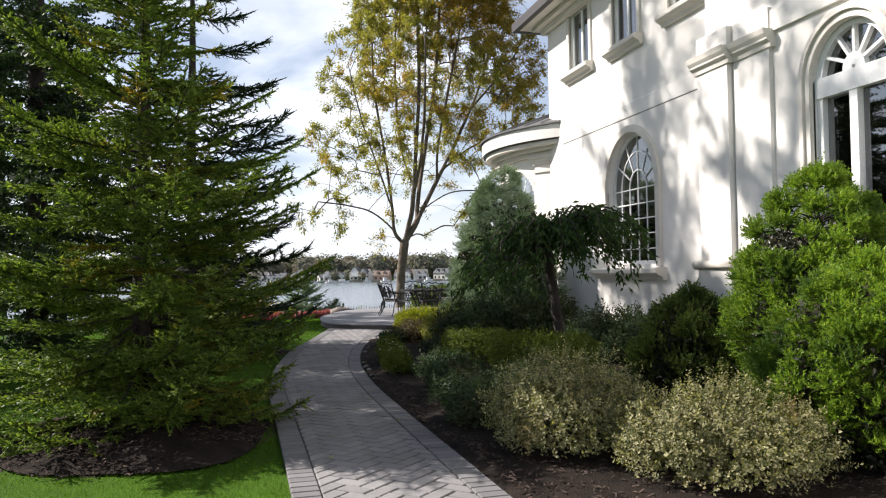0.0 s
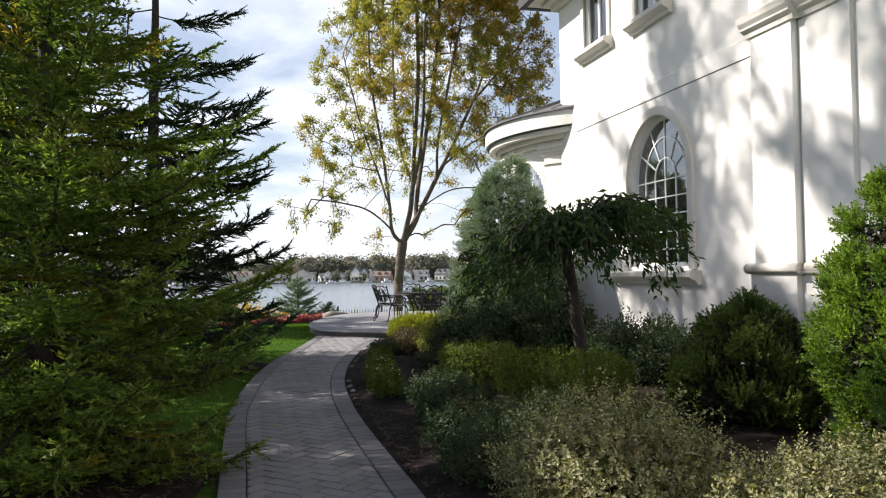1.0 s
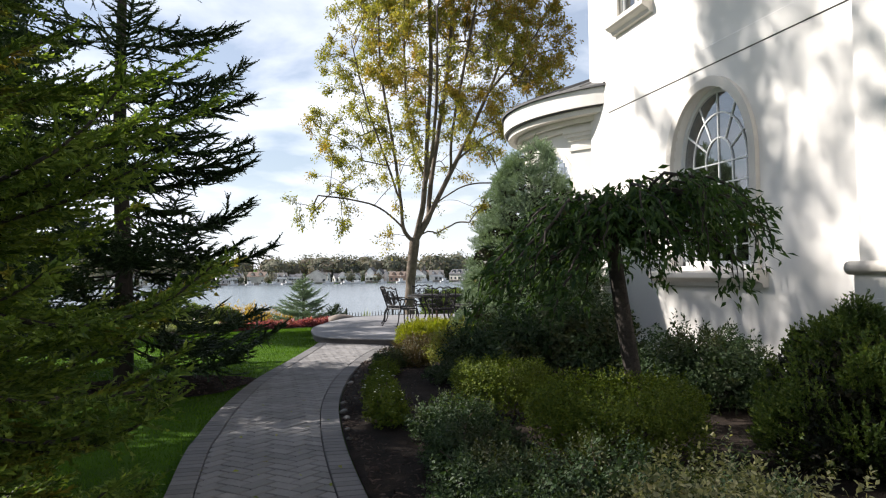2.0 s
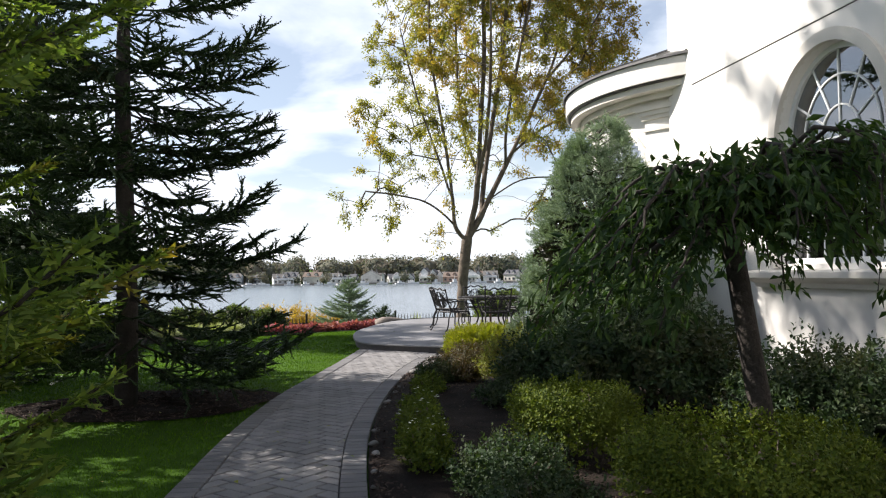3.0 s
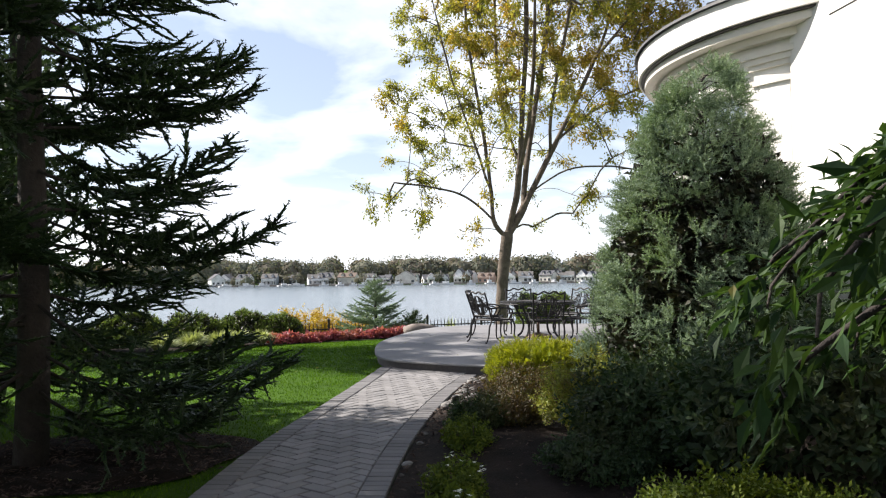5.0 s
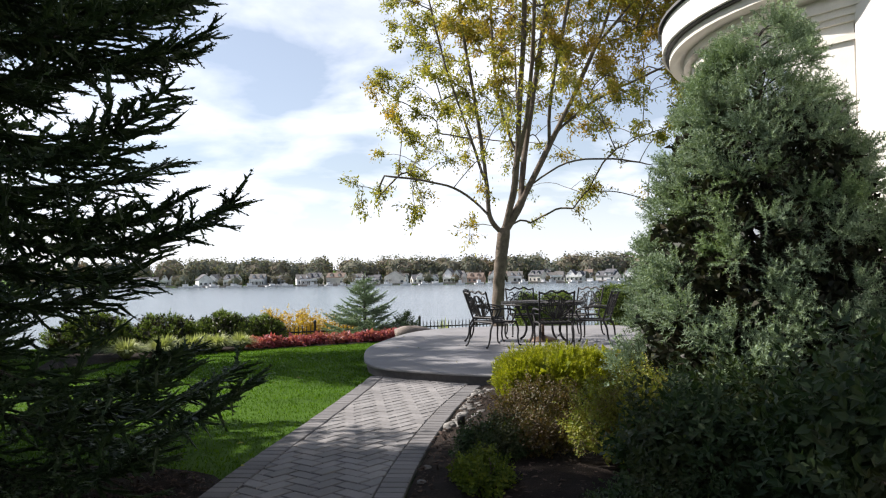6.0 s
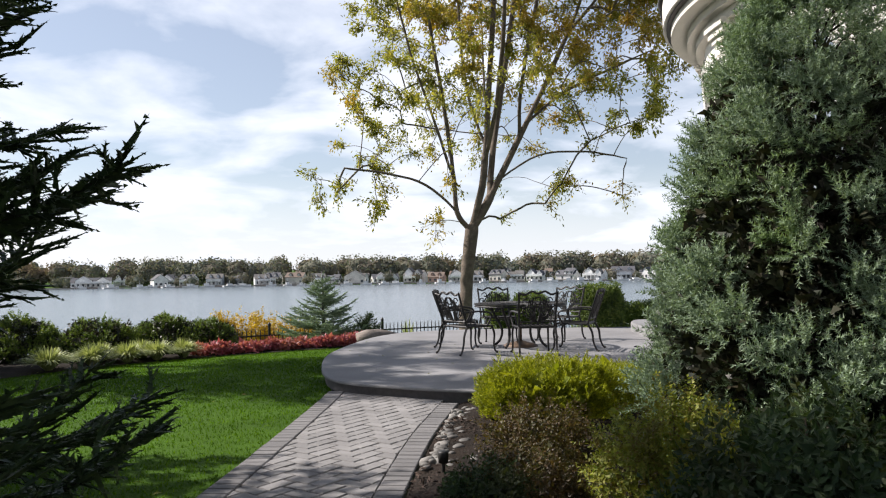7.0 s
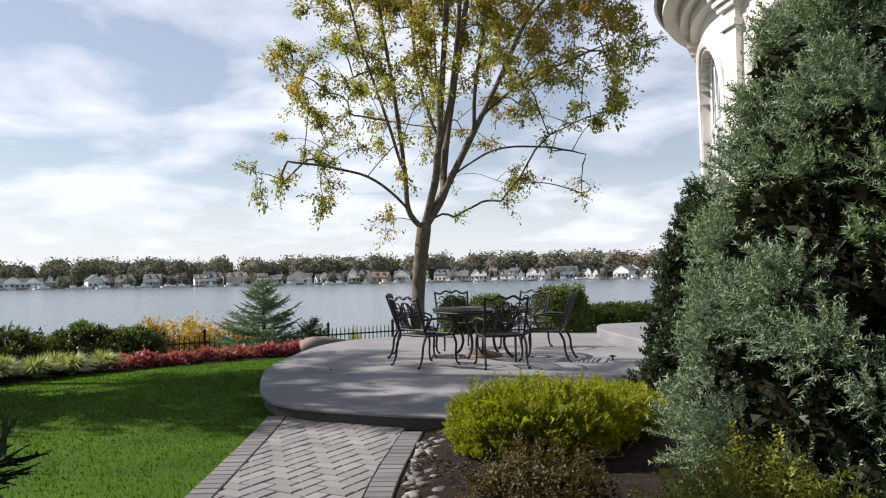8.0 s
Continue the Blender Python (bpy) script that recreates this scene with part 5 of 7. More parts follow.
tufted_conifer("dwarf_pine", 3.25, 30.2, 0.85, lambda f: 0.55 * (1 - f ** 2.5), 14, L_DARKSPRUCE, "dark dwarf pine beside the small blue spruce", tips=90, shoots=10, shoot=0.13, needles=9, lump=0.2, width=0.09, category="shrub")
for px, py, rr, hh, sd in ((-2.3, 26.6, 0.95, 0.88, 15), (-1.2, 27.2, 0.85, 0.86, 16), (-3.5, 25.6, 0.95, 0.9, 18), (-0.35, 27.5, 0.65, 0.74, 17)):
    lobed_conifer("mugo_pine", px, py, hh, lambda f, rr=rr: rr * (1 - f ** 2.2), sd, L_YEW, "low green mugo pine with upright candles", lobes=46, lobe=0.24, shoots=26, shoot=0.15, needles=11, up=0.9, fill=700, width=0.08, category="shrub")


# ---- the shade tree ----
def shade_tree(x, y, seed):
    """Leaders rise from a low fork; boughs grow from the nearest wood to every spray of the crown, and thicken by what they carry."""
    r_ = rng(seed)
    z0 = float(ground_z(x, y))
    root = thing("shade_tree", "tall thin-leaved shade tree turning from green to orange", "tree")
    nodes, parent, order = [], [], []

    def add(p, par):
        nodes.append(np.array(p, float))
        parent.append(par)
        return len(nodes) - 1

    def chain(par, pts, per=5):
        """Adds a smooth line of wood from a node through the given points; returns its nodes."""
        line = smooth_line([nodes[par]] + [np.array(q, float) for q in pts], per)[1:]
        made = []
        for q in line:
            par = add(q + r_.normal(0, 0.006, 3), par)
            made.append(par)
        return made

    def up(line, h):
        return min(line, key=lambda k: abs(nodes[k][2] - h))

    first = add((0.20, 0, z0 - 0.15), -1)
    trunk = chain(first, [(0.24, 0, 0.6), (0.34, 0, 1.9), (0.46, 0, 2.7)])
    right = chain(trunk[-1], [(1.0, 0, 3.6), (1.75, 0.1, 5.0), (2.9, 0.2, 7.2), (4.0, 0.3, 9.6), (4.7, 0.3, 12.0)])
    left = chain(trunk[-2], [(0.02, 0, 3.2), (-0.08, 0, 4.4), (-0.35, 0.1, 6.6), (-0.75, 0.2, 9.5), (-0.8, 0.2, 12.5)])
    mid = chain(trunk[-1], [(0.78, -0.2, 4.2), (0.9, -0.5, 6.5), (1.05, -0.7, 9.5), (1.0, -0.7, 13.8)])
    back = chain(up(right, 3.7), [(1.2, 0.4, 4.9), (1.65, 0.9, 7.0), (2.2, 1.2, 10.0), (2.5, 1.3, 13.6)])
    chain(up(left, 4.2), [(-0.6, -0.4, 5.5), (-1.4, -0.8, 7.6), (-2.0, -1.0, 10.0)])
    chain(up(left, 3.25), [(-0.9, -0.1, 3.95), (-2.0, -0.2, 4.25), (-3.2, -0.2, 4.4)])
    chain(up(right, 4.2), [(2.4, -0.3, 4.8), (3.8, -0.5, 4.9), (5.0, -0.6, 4.7)])
    chain(up(right, 6.0), [(3.4, 0.2, 6.8), (5.0, 0.2, 7.6), (6.3, 0.2, 8.2)])
    chain(up(back, 4.9), [(1.4, 1.7, 6.0), (1.6, 3.0, 7.8), (1.7, 3.6, 10.2)])
    chain(up(mid, 4.8), [(0.9, -1.5, 6.2), (0.8, -2.8, 8.2), (0.7, -3.4, 10.6)])
    chain(up(right, 8.5), [(4.2, -0.6, 9.4), (5.2, -1.4, 10.8), (5.6, -1.8, 12.4)])
    chain(up(mid, 5.2), [(0.35, -0.2, 6.6), (0.15, -0.1, 9.0), (0.2, 0.0, 12.6)])
    chain(up(right, 5.2), [(1.9, -0.4, 6.8), (2.3, -0.8, 9.2), (2.9, -1.0, 12.2)])
    wood_end = len(nodes)
    # where the sprays of the crown hang
    hs = [3.3, 4.0, 5.0, 7.0, 9.0, 11.0, 13.0, 15.0, 16.2]
    lo = [-2.4, -3.9, -4.0, -3.6, -3.3, -2.6, -1.6, -0.4, 1.0]
    hi = [3.0, 5.0, 6.1, 6.9, 7.0, 6.7, 5.8, 4.2, 2.2]
    goals = []
    while len(goals) < 880:
        h = 3.3 + 12.7 * r_.beta(1.8, 1.05)
        c, w = (np.interp(h, hs, lo) + np.interp(h, hs, hi)) / 2, (np.interp(h, hs, hi) - np.interp(h, hs, lo)) / 2
        a, q = r_.uniform(0, 6.28), math.sqrt(r_.uniform(0.10 if h > 6 else 0.3, 1.0))
        g = np.array([c + w * q * math.cos(a), 0.86 * w * q * math.sin(a), h])
        if h < 5.2 and r_.uniform() < 0.45:
            continue
        goals.append(g)
    goals += [np.array(g) for g in ((-2.4, -0.3, 3.15), (-2.3, -0.2, 3.5), (-3.9, -0.3, 3.7), (-4.0, -0.2, 4.1), (-0.65, -0.2, 2.65), (-0.55, -0.3, 2.9), (4.8, -0.7, 3.6), (4.9, -0.5, 4.0), (1.35, 0.2, 3.0))]
    goals.sort(key=lambda g: float(np.min(np.linalg.norm(np.array(nodes[:wood_end]) - g, axis=1))))
    ends = []
    for g in goals:
        N = np.array(nodes)
        d = N - g
        cost = np.linalg.norm(d, axis=1) + 1.1 * np.maximum(0, d[:, 2] + 0.25 * np.linalg.norm(d[:, :2], axis=1))
        cost[:len(trunk) - 1] += 9
        k = int(np.argmin(cost))
        p, far = nodes[k], float(np.linalg.norm(nodes[k] - g))
        bend = p * 0.45 + g * 0.55 + np.array([0, 0, 0.10 * far]) + r_.normal(0, 0.05 * far, 3)
        made = chain(k, [bend, g], max(2, min(5, int(far * 2.2) + 1)))
        ends.append(made[-1])
    N = np.array(nodes)
    load = np.zeros(len(N))
    load[ends] += 1
    for k in range(len(N) - 1, 0, -1):
        load[parent[k]] += load[k]
    rad = 0.0085 * np.maximum(load, 0.5) ** 0.445
    rad[:len(trunk) + 1] = np.interp(np.arange(len(trunk) + 1), [0, 2, 6, len(trunk)], [0.30, 0.215, 0.185, 0.20])
    N = N + np.array([x, y, 0])
    kids = {k: [] for k in range(len(N))}
    for k in range(1, len(N)):
        kids[parent[k]].append(k)
    # each run of wood from a fork to its tip is one limb; the heavy ones are parts of their own
    fine, todo_ = Soup(), [(-1, 0)]
    while todo_:
        par, k = todo_.pop()
        run, grew = ([par] if par >= 0 else []) + [k], k
        while kids[grew]:
            c = sorted(kids[grew], key=lambda q: -load[q])
            todo_ += [(grew, q) for q in c[1:]]
            grew = c[0]
            run.append(grew)
        if len(run) < 2:
            continue
        rr = rad[run].copy()
        if par >= 0:
            rr[0] = min(rr[0], rr[1] * 1.25)
        big = rr[min(1, len(rr) - 1)] > 0.035
        limb = Soup() if big else fine
        tube(limb, N[run], rr, 10 if big else 4, False)
        if big:
            part("trunk" if par < 0 else "limb", limb.mesh("limb", M_BARK, True), root)
    # twigs that fan out from the end of every bough, with leaves along them
    P, D = [], []
    for k in ends:
        out = unit(N[k] - N[parent[k]])
        rich = float(np.clip(r_.lognormal(0.0, 0.45), 0.35, 2.2))
        for j in range(int(3 + 3 * rich)):
            d = unit(out + 0.85 * r_.standard_normal(3) + np.array([0, 0, 0.25]))
            L = r_.uniform(0.22, 0.6)
            q = N[k] + np.outer(np.linspace(0, L, 3), d) - np.outer(np.linspace(0, 1, 3) ** 2, (0, 0, 0.16 * L))
            tube(fine, q, (0.007, 0.005, 0.003), 3, False)
            m = int(r_.uniform(15, 27) * (0.5 + 0.5 * rich) * float(np.interp(N[k][2], [4, 7, 10], [1.0, 1.35, 1.6])))
            v = r_.uniform(0.15, 1.1, m)
            P.append(N[k] + np.outer(v * L, d) - np.outer(v ** 2, (0, 0, 0.16 * L)) + r_.normal(0, 0.07, (m, 3)))
            D.append(np.tile(d, (m, 1)))
    tw = part("twig", fine.mesh("twig", M_BARK, True), root)
    tw["kind"] = "stuff"
    pos, D = np.concatenate(P), np.concatenate(D)
    n = len(pos)
    d = turned(D * 0.5 + np.array([0, 0, -0.35]), 0.6, r_)
    tilt = turned(np.tile((0.0, 0.0, 1.0), (n, 1)), 0.7, r_)
    sc = r_.uniform(0.085, 0.145, (n, 1)) * np.array([[0.72, 1, 1]])
    # the top and the side towards the house have turned first
    ripe = (pos[:, 0] - x) * 0.22 + (pos[:, 2] - 8.5) * 0.24 + 0.7 * np.sin(pos[:, 0] * 0.9) * np.sin(pos[:, 2] * 1.1 + 1) + r_.normal(0, 0.35, n)
    for sel, mat_, lab in ((ripe < 1.25, L_TREE, "olive green leaves"), (ripe >= 1.25, L_RIPE, "orange-brown turning leaves")):
        cr = Soup()
        stamp(cr, LEAF2_V, LEAF2_T, pos[sel], d[sel], tilt[sel], sc[sel])
        part("crown", cr.mesh("crown", mat_), root, lab)


shade_tree(6.0, 32.2, 21)


# ---- the weeping tree ----
def weeping_tree(x, y, seed):
    r_ = rng(seed)
    root = thing("weeping_tree", "small grafted weeping tree with dark drooping leaves", "tree")
    w, pos, dirs = Soup(), [], []
    top = np.array([x - 0.08, y + 0.05, 1.72])
    tp = smooth_line([(x + 0.12, y - 0.1, 0.0), (x + 0.05, y - 0.03, 0.6), (x - 0.03, y, 1.2), top], 5)
    tube(w, tp, np.interp(np.linspace(0, 1, len(tp)), [0, 0.1, 1], [0.10, 0.075, 0.062]), 9)
    for k in range(96):
        a = k * 2.4 + r_.uniform(-0.3, 0.3)
        R = 1.24 * math.sqrt(r_.uniform(0.08, 1.0)) * (1.0 + 0.06 * math.cos(3 * a + 1))
        under = r_.uniform(0.0, 0.3) if k % 3 else r_.uniform(0.1, 0.9)
        fall = r_.uniform(0.04, 0.26) + 0.4 * max(0.0, 0.885 * math.cos(a) - 0.466 * math.sin(a)) * r_.uniform(0.4, 1.0)
        u = np.linspace(0, 1, 11)
        o = np.array([math.cos(a), math.sin(a), 0])
        rho = R * np.sin(u * math.pi / 2)
        # the crown is highest a little towards the house
        dome = 2.30 - 0.6 * under - 0.28 * ((o[0] * rho - 0.40) ** 2 + (o[1] * rho + 0.21) ** 2) + 0.04 * math.sin(4 * a)
        line = np.array([top[0], top[1], 0]) + o * rho[:, None]
        line[:, 2] = top[2] + (dome - top[2]) * np.clip(u * 2.6, 0, 1) ** 0.8 - fall * u ** 5
        line[1:, :2] += r_.normal(0, 0.022, (10, 2)).cumsum(0)
        tube(w, line, np.linspace(0.020, 0.004, 11), 5, False)
        for j in range(24):
            v = r_.uniform(0.22, 1.0)
            p = np.array([np.interp(v, u, line[:, c]) for c in range(3)]) + r_.normal(0, 0.035, 3)
            sd = r_.uniform(-1, 1)
            dd = unit(o * r_.uniform(0.1, 0.7) + np.array([-o[1], o[0], 0]) * sd * 0.8 + np.array([0, 0, r_.uniform(-1.1, 0.1)]))
            m = r_.integers(3, 6)
            for i in range(m):
                pos.append(p + dd * 0.035 * i + r_.normal(0, 0.02, 3))
                dirs.append(unit(dd * 0.4 + o * 0.35 + np.array([0, 0, -0.42]) + r_.normal(0, 0.55, 3)))
    part("trunk", w.mesh("trunk", M_DARKBARK, True), root)
    cr = Soup()
    n = len(pos)
    stamp(cr, LEAF_V, LEAF_T, np.array(pos), np.array(dirs), turned(np.tile((0.0, 0, 1.0), (n, 1)), 0.5, r_), r_.uniform(0.065, 0.115, (n, 1)) * np.array([[0.66, 1, 1]]))
    part("crown", cr.mesh("crown", L_WEEP), root)


weeping_tree(3.82, 9.25, 33)

# ---- shrubs of the bed ----
SPRAY = needle_twig(15, 91, 1.0, 0.42, 0.042, 0.5, 0.9)
shrub("variegated_shrub", 2.40, 5.60, 0.66, 0.70, 0.78, 51, L_ABELIA, "loose shrub with small cream-edged leaves", leaves=15000, size=0.026, spikes=60, lump=0.16, depth=0.4)
shrub("variegated_shrub", 3.08, 4.55, 0.72, 0.70, 0.66, 52, L_ABELIA, "loose shrub with small cream-edged leaves", leaves=16000, size=0.026, spikes=70, lump=0.16, depth=0.4)
lobed_conifer("yew_bush", 5.02, 8.0, 1.27, lambda f: 0.84 * (1 - f ** 2.4) * (0.75 + 0.25 * min(1, f * 4)), 53, L_YEW, "dark green yew bush with feathery upright shoots", lobes=62, lobe=0.27, shoots=80, shoot=0.10, needles=9, up=1.3, fill=2200, spread=0.34, width=0.095, flat=0.5, z=0.05, category="shrub")
lobed_conifer("cypress_bush", 4.92, 5.8, 2.42, lambda f: 0.80 * (1 - f ** 4) * (0.72 + 0.28 * min(1, f * 2.4)), 54, L_CYPRESS, "bright green feathery cypress bush against the house", lobes=190, lobe=0.19, shoots=58, shoot=0.10, needles=13, up=0.8, fill=3500, spread=0.36, width=0.06, flat=0.5, z=0.05, category="shrub")
lobed_conifer("cypress_bush", 4.25, 4.55, 1.56, lambda f: 0.74 * (1 - f ** 4) * (0.75 + 0.25 * min(1, f * 3)), 55, L_CYPRESS, "lower bright green feathery cypress bush", lobes=100, lobe=0.19, shoots=58, shoot=0.10, needles=13, up=0.8, fill=2000, spread=0.36, width=0.06, flat=0.5, z=0.05, category="shrub")
shrub("boxwood", 3.12, 10.5, 0.50, 0.52, 0.62, 56, L_BOX, "clipped round boxwood bush", leaves=13000, size=0.026, flat=4.5, lump=0.05, depth=0.2)
shrub("boxwood_hedge", 3.38, 8.55, 0.66, 0.72, 0.68, 57, L_BOX, "low clipped boxwood hedge", leaves=20000, size=0.027, flat=4.5, lump=0.05, depth=0.2)
shrub("golden_shrub", 3.95, 17.42, 0.74, 0.56, 0.60, 58, L_GOLD, "golden thread-leaf cypress mound beside the patio", leaves=5200, size=0.10, template=SPRAY, lump=0.12, flat=2.6, under=-0.05, depth=0.25, sprig=1, loose=0.3)
shrub("golden_shrub", 4.75, 17.85, 0.55, 0.5, 0.46, 59, L_GOLD, "golden thread-leaf cypress mound beside the patio", leaves=3800, size=0.10, template=SPRAY, lump=0.12, flat=2.6, under=-0.05, depth=0.25, sprig=1, loose=0.3)
shrub("spirea_bush", 3.36, 15.9, 0.42, 0.40, 0.44, 60, L_RUSSET, "small twiggy shrub with russet and olive leaves", leaves=8000, size=0.023, spikes=34, lump=0.3, depth=0.6)
shrub("spirea_bush", 3.0, 14.9, 0.40, 0.36, 0.38, 66, L_RUSSET, "low twiggy shrub with russet and olive leaves", leaves=7000, size=0.022, spikes=30, lump=0.3, depth=0.6)
shrub("spirea_bush", 3.68, 14.5, 0.46, 0.46, 0.68, 61, L_SPIREA, "small shrub with yellow-green leaves and bare twigs", leaves=14000, size=0.023, spikes=60, lump=0.3, depth=0.5)
shrub("rhododendron", 4.55, 12.4, 1.0, 0.95, 1.25, 63, L_DARK, "broad dark evergreen shrub with leathery leaves", leaves=9500, size=0.07, template=(LEAF_V, LEAF_T), lump=0.2, depth=0.4)
shrub("rhododendron", 5.35, 10.6, 0.8, 0.9, 0.86, 64, L_DARK, "dark evergreen shrub against the house wall", leaves=15000, size=0.052, template=(LEAF_V, LEAF_T), lump=0.18, depth=0.85)
shrub("rhododendron", 3.9, 13.4, 0.75, 0.7, 0.85, 65, L_DARK, "dark evergreen shrub beside the blue spruce", leaves=8500, size=0.052, template=(LEAF_V, LEAF_T), lump=0.2, depth=0.45)
for k, (px, py, rr, hh) in enumerate(((2.35, 8.6, 0.42, 0.45), (2.45, 9.7, 0.40, 0.42), (2.75, 7.4, 0.5, 0.5), (2.22, 7.75, 0.4, 0.42), (2.12, 6.85, 0.4, 0.4), (3.0, 6.5, 0.55, 0.55), (3.3, 12.95, 0.42, 0.36), (2.72, 14.75, 0.3, 0.32))):
    shrub("low_shrub", px, py, rr, rr, hh, 70 + k, L_DARK, "low dark green shrub with fine leaves", leaves=5000, size=0.028, spikes=14, lump=0.2, group="low shrubs along the path")
for k, (px, py, rr, hh) in enumerate(((2.02, 10.6, 0.22, 0.36), (2.08, 11.5, 0.22, 0.34), (2.22, 12.5, 0.2, 0.3), (2.5, 14.0, 0.2, 0.26))):
    shrub("flowering_plant", px, py, rr, rr * 1.6, hh, 80 + k, L_BOX, "small green bedding plant with white flowers", leaves=2200, size=0.03, spikes=12, lump=0.3, category="plant", group="bedding plants along the path")

# ---- grass ----
def grass(name, n, seed, x0, x1, y0, y1, hmin, hmax, inside):
    r_ = rng(seed)
    x, y = r_.uniform(x0, x1, n), y0 + (y1 - y0) * r_.uniform(0, 1, n) ** 1.6
    k = inside(x, y)
    x, y = x[k], y[k]
    n = len(x)
    s = Soup()
    d = unit(np.c_[0.35 * r_.standard_normal((n, 2)), np.ones(n)])
    up = unit(np.c_[r_.standard_normal((n, 2)), np.zeros(n)])
    hgt = r_.uniform(hmin, hmax, n)
    wid = 0.004 + 0.0007 * np.clip(y - 4, 0, 18)
    stamp(s, BLADE_V, BLADE_T, np.c_[x, y, ground_z(x, y) - 0.004], d, up, np.c_[wid, hgt, hgt])
    return solid(name, s.mesh(name, L_GRASS), "short mown green lawn grass", "grass", kind="stuff")


def on_lawn(x, y):
    left = np.interp(y, LEFT[:, 1], LEFT[:, 0])
    ok = (x < left - 0.01) | (y > 20.2)
    px = np.interp(y, [18.6, 19.6, 21.3, 22.7, 23.9, 25.6, 26.6], [3.2, 2.16, 1.9, 2.0, 2.28, 2.85, 3.4])
    ok &= (y < 19.2) | (x < px - 0.02)
    for cx, cy, rx, ry in ((-0.95, 7.55, 1.12, 1.5), (-0.75, 14.3, 1.45, 0.95)):
        ok &= ((x - cx) / rx) ** 2 + ((y - cy) / ry) ** 2 > 1
    return ok


grass("lawn_grass", 220000, 61, -5.5, 3.4, 3.5, 27.5, 0.018, 0.038, on_lawn)


# ---- patio furniture ----
def s_leg(p0, p1, out, drop):
    """The curved line of a cast leg from the seat down to its foot."""
    p0, p1, out = np.array(p0, float), np.array(p1, float), np.array(out, float)
    return smooth_line([p0, p0 * 0.7 + p1 * 0.3 + out * 0.025, p0 * 0.35 + p1 * 0.65 - out * 0.005, p1 - out * 0.01 + (0, 0, 0.03), p1 + out * 0.03], 4)


def garden_chair():
    root = thing("garden_chair", "black cast metal garden armchair with a scrolled back", "chair", "chairs round the patio table")
    w, d, hz = 0.27, 0.25, 0.43
    s = Soup()
    for k in range(9):
        y = -d + 2 * d * k / 8
        tube(s, [(-w, y, hz), (0, y, hz - 0.015), (w, y, hz)], 0.009, 5)
    for k in range(9):
        x = -w + 2 * w * k / 8
        tube(s, [(x, -d, hz), (x, d, hz)], 0.008, 5)
    part("seat", s.mesh("seat", M_IRON), root)
    s = Soup()
    ring = [(-w, -d, hz), (w, -d, hz), (w + 0.02, d, hz), (-w - 0.02, d, hz), (-w, -d, hz)]
    tube(s, ring, 0.017, 6)
    tube(s, [(-w + 0.02, d, hz - 0.045), (w - 0.02, d, hz - 0.045)], 0.012, 6)
    part("seat_frame", s.mesh("seat_frame", M_IRON), root)
    for sx in (-1, 1):
        for sy, dy in ((1, 0.06), (-1, -0.14)):
            s = Soup()
            line = s_leg((sx * w, sy * d, hz), (sx * (w + 0.02), sy * d + dy, 0.012), (sx * 0.3, sy * 1.0, 0), 0)
            tube(s, line, np.interp(np.linspace(0, 1, len(line)), [0, 0.8, 1], [0.019, 0.014, 0.021]), 6)
            part("leg", s.mesh("leg", M_IRON), root)
    # back: y is -d at the rear, leaning back
    def bp(u, v):
        return (u * w * (1 + 0.08 * v), -d - 0.17 * v, hz + 0.50 * v)
    s = Soup()
    for sx in (-1, 1):
        tube(s, [bp(sx, v) for v in np.linspace(0, 1, 6)], 0.017, 6)
        tube(s, [bp(sx, 1.0), bp(sx, 1.07)], (0.02, 0.012), 6)
    tube(s, [bp(u, 0.98 + 0.07 * (1 - u * u) - 0.04 * math.cos(3 * math.pi * u)) for u in np.linspace(-1, 1, 17)], 0.017, 6)
    tube(s, [bp(u, 0.16) for u in (-1, 0, 1)], 0.012, 6)
    part("back_frame", s.mesh("back_frame", M_IRON), root)
    scrolls = []
    for sx in (-1, 1):
        for u0, top in ((0.12, 0.92), (0.26, 0.90), (0.38, 0.84), (0.50, 0.80), (0.62, 0.70), (0.78, 0.62)):
            scrolls.append(([bp(sx * (0.06 + (u0 - 0.02) * math.sin(t * math.pi * 0.75)), 0.16 + (top - 0.16) * t) for t in np.linspace(0, 1, 9)], 0.010))
        for cu, cv, r0 in ((0.58, 0.80, 0.2), (0.30, 0.52, 0.16), (0.72, 0.40, 0.18), (0.78, 0.62, 0.15), (0.34, 0.74, 0.13)):
            scrolls.append(([bp(sx * (cu + r0 * math.cos(t) * (1 - t / 9)), cv + 0.55 * r0 * math.sin(t) * (1 - t / 9)) for t in np.linspace(0, 5.5, 14)], 0.0095))
    scrolls.append(([bp(0.16 * math.sin(t), 0.80 + 0.11 * math.cos(t)) for t in np.linspace(0, 2 * math.pi, 13)], 0.010))
    for line, thick_ in scrolls:
        s = Soup()
        tube(s, line, thick_, 5)
        part("scroll", s.mesh("scroll", M_IRON), root)
    for sx in (-1, 1):
        s = Soup()
        tube(s, smooth_line([bp(sx, 0.44), (sx * (w + 0.05), -0.08, hz + 0.235), (sx * (w + 0.06), 0.13, hz + 0.215), (sx * (w + 0.05), 0.21, hz + 0.15), (sx * (w + 0.02), 0.14, hz)], 5), 0.016, 6)
        part("armrest", s.mesh("armrest", M_IRON), root)
    return root


TABLE = (5.28, 23.15)
chair0 = garden_chair()
seats = [(5.14, 21.9, -6), (4.22, 22.4, -62), (4.32, 23.55, -108), (5.22, 24.45, 178), (6.28, 24.05, 130), (5.98, 22.35, 58)]
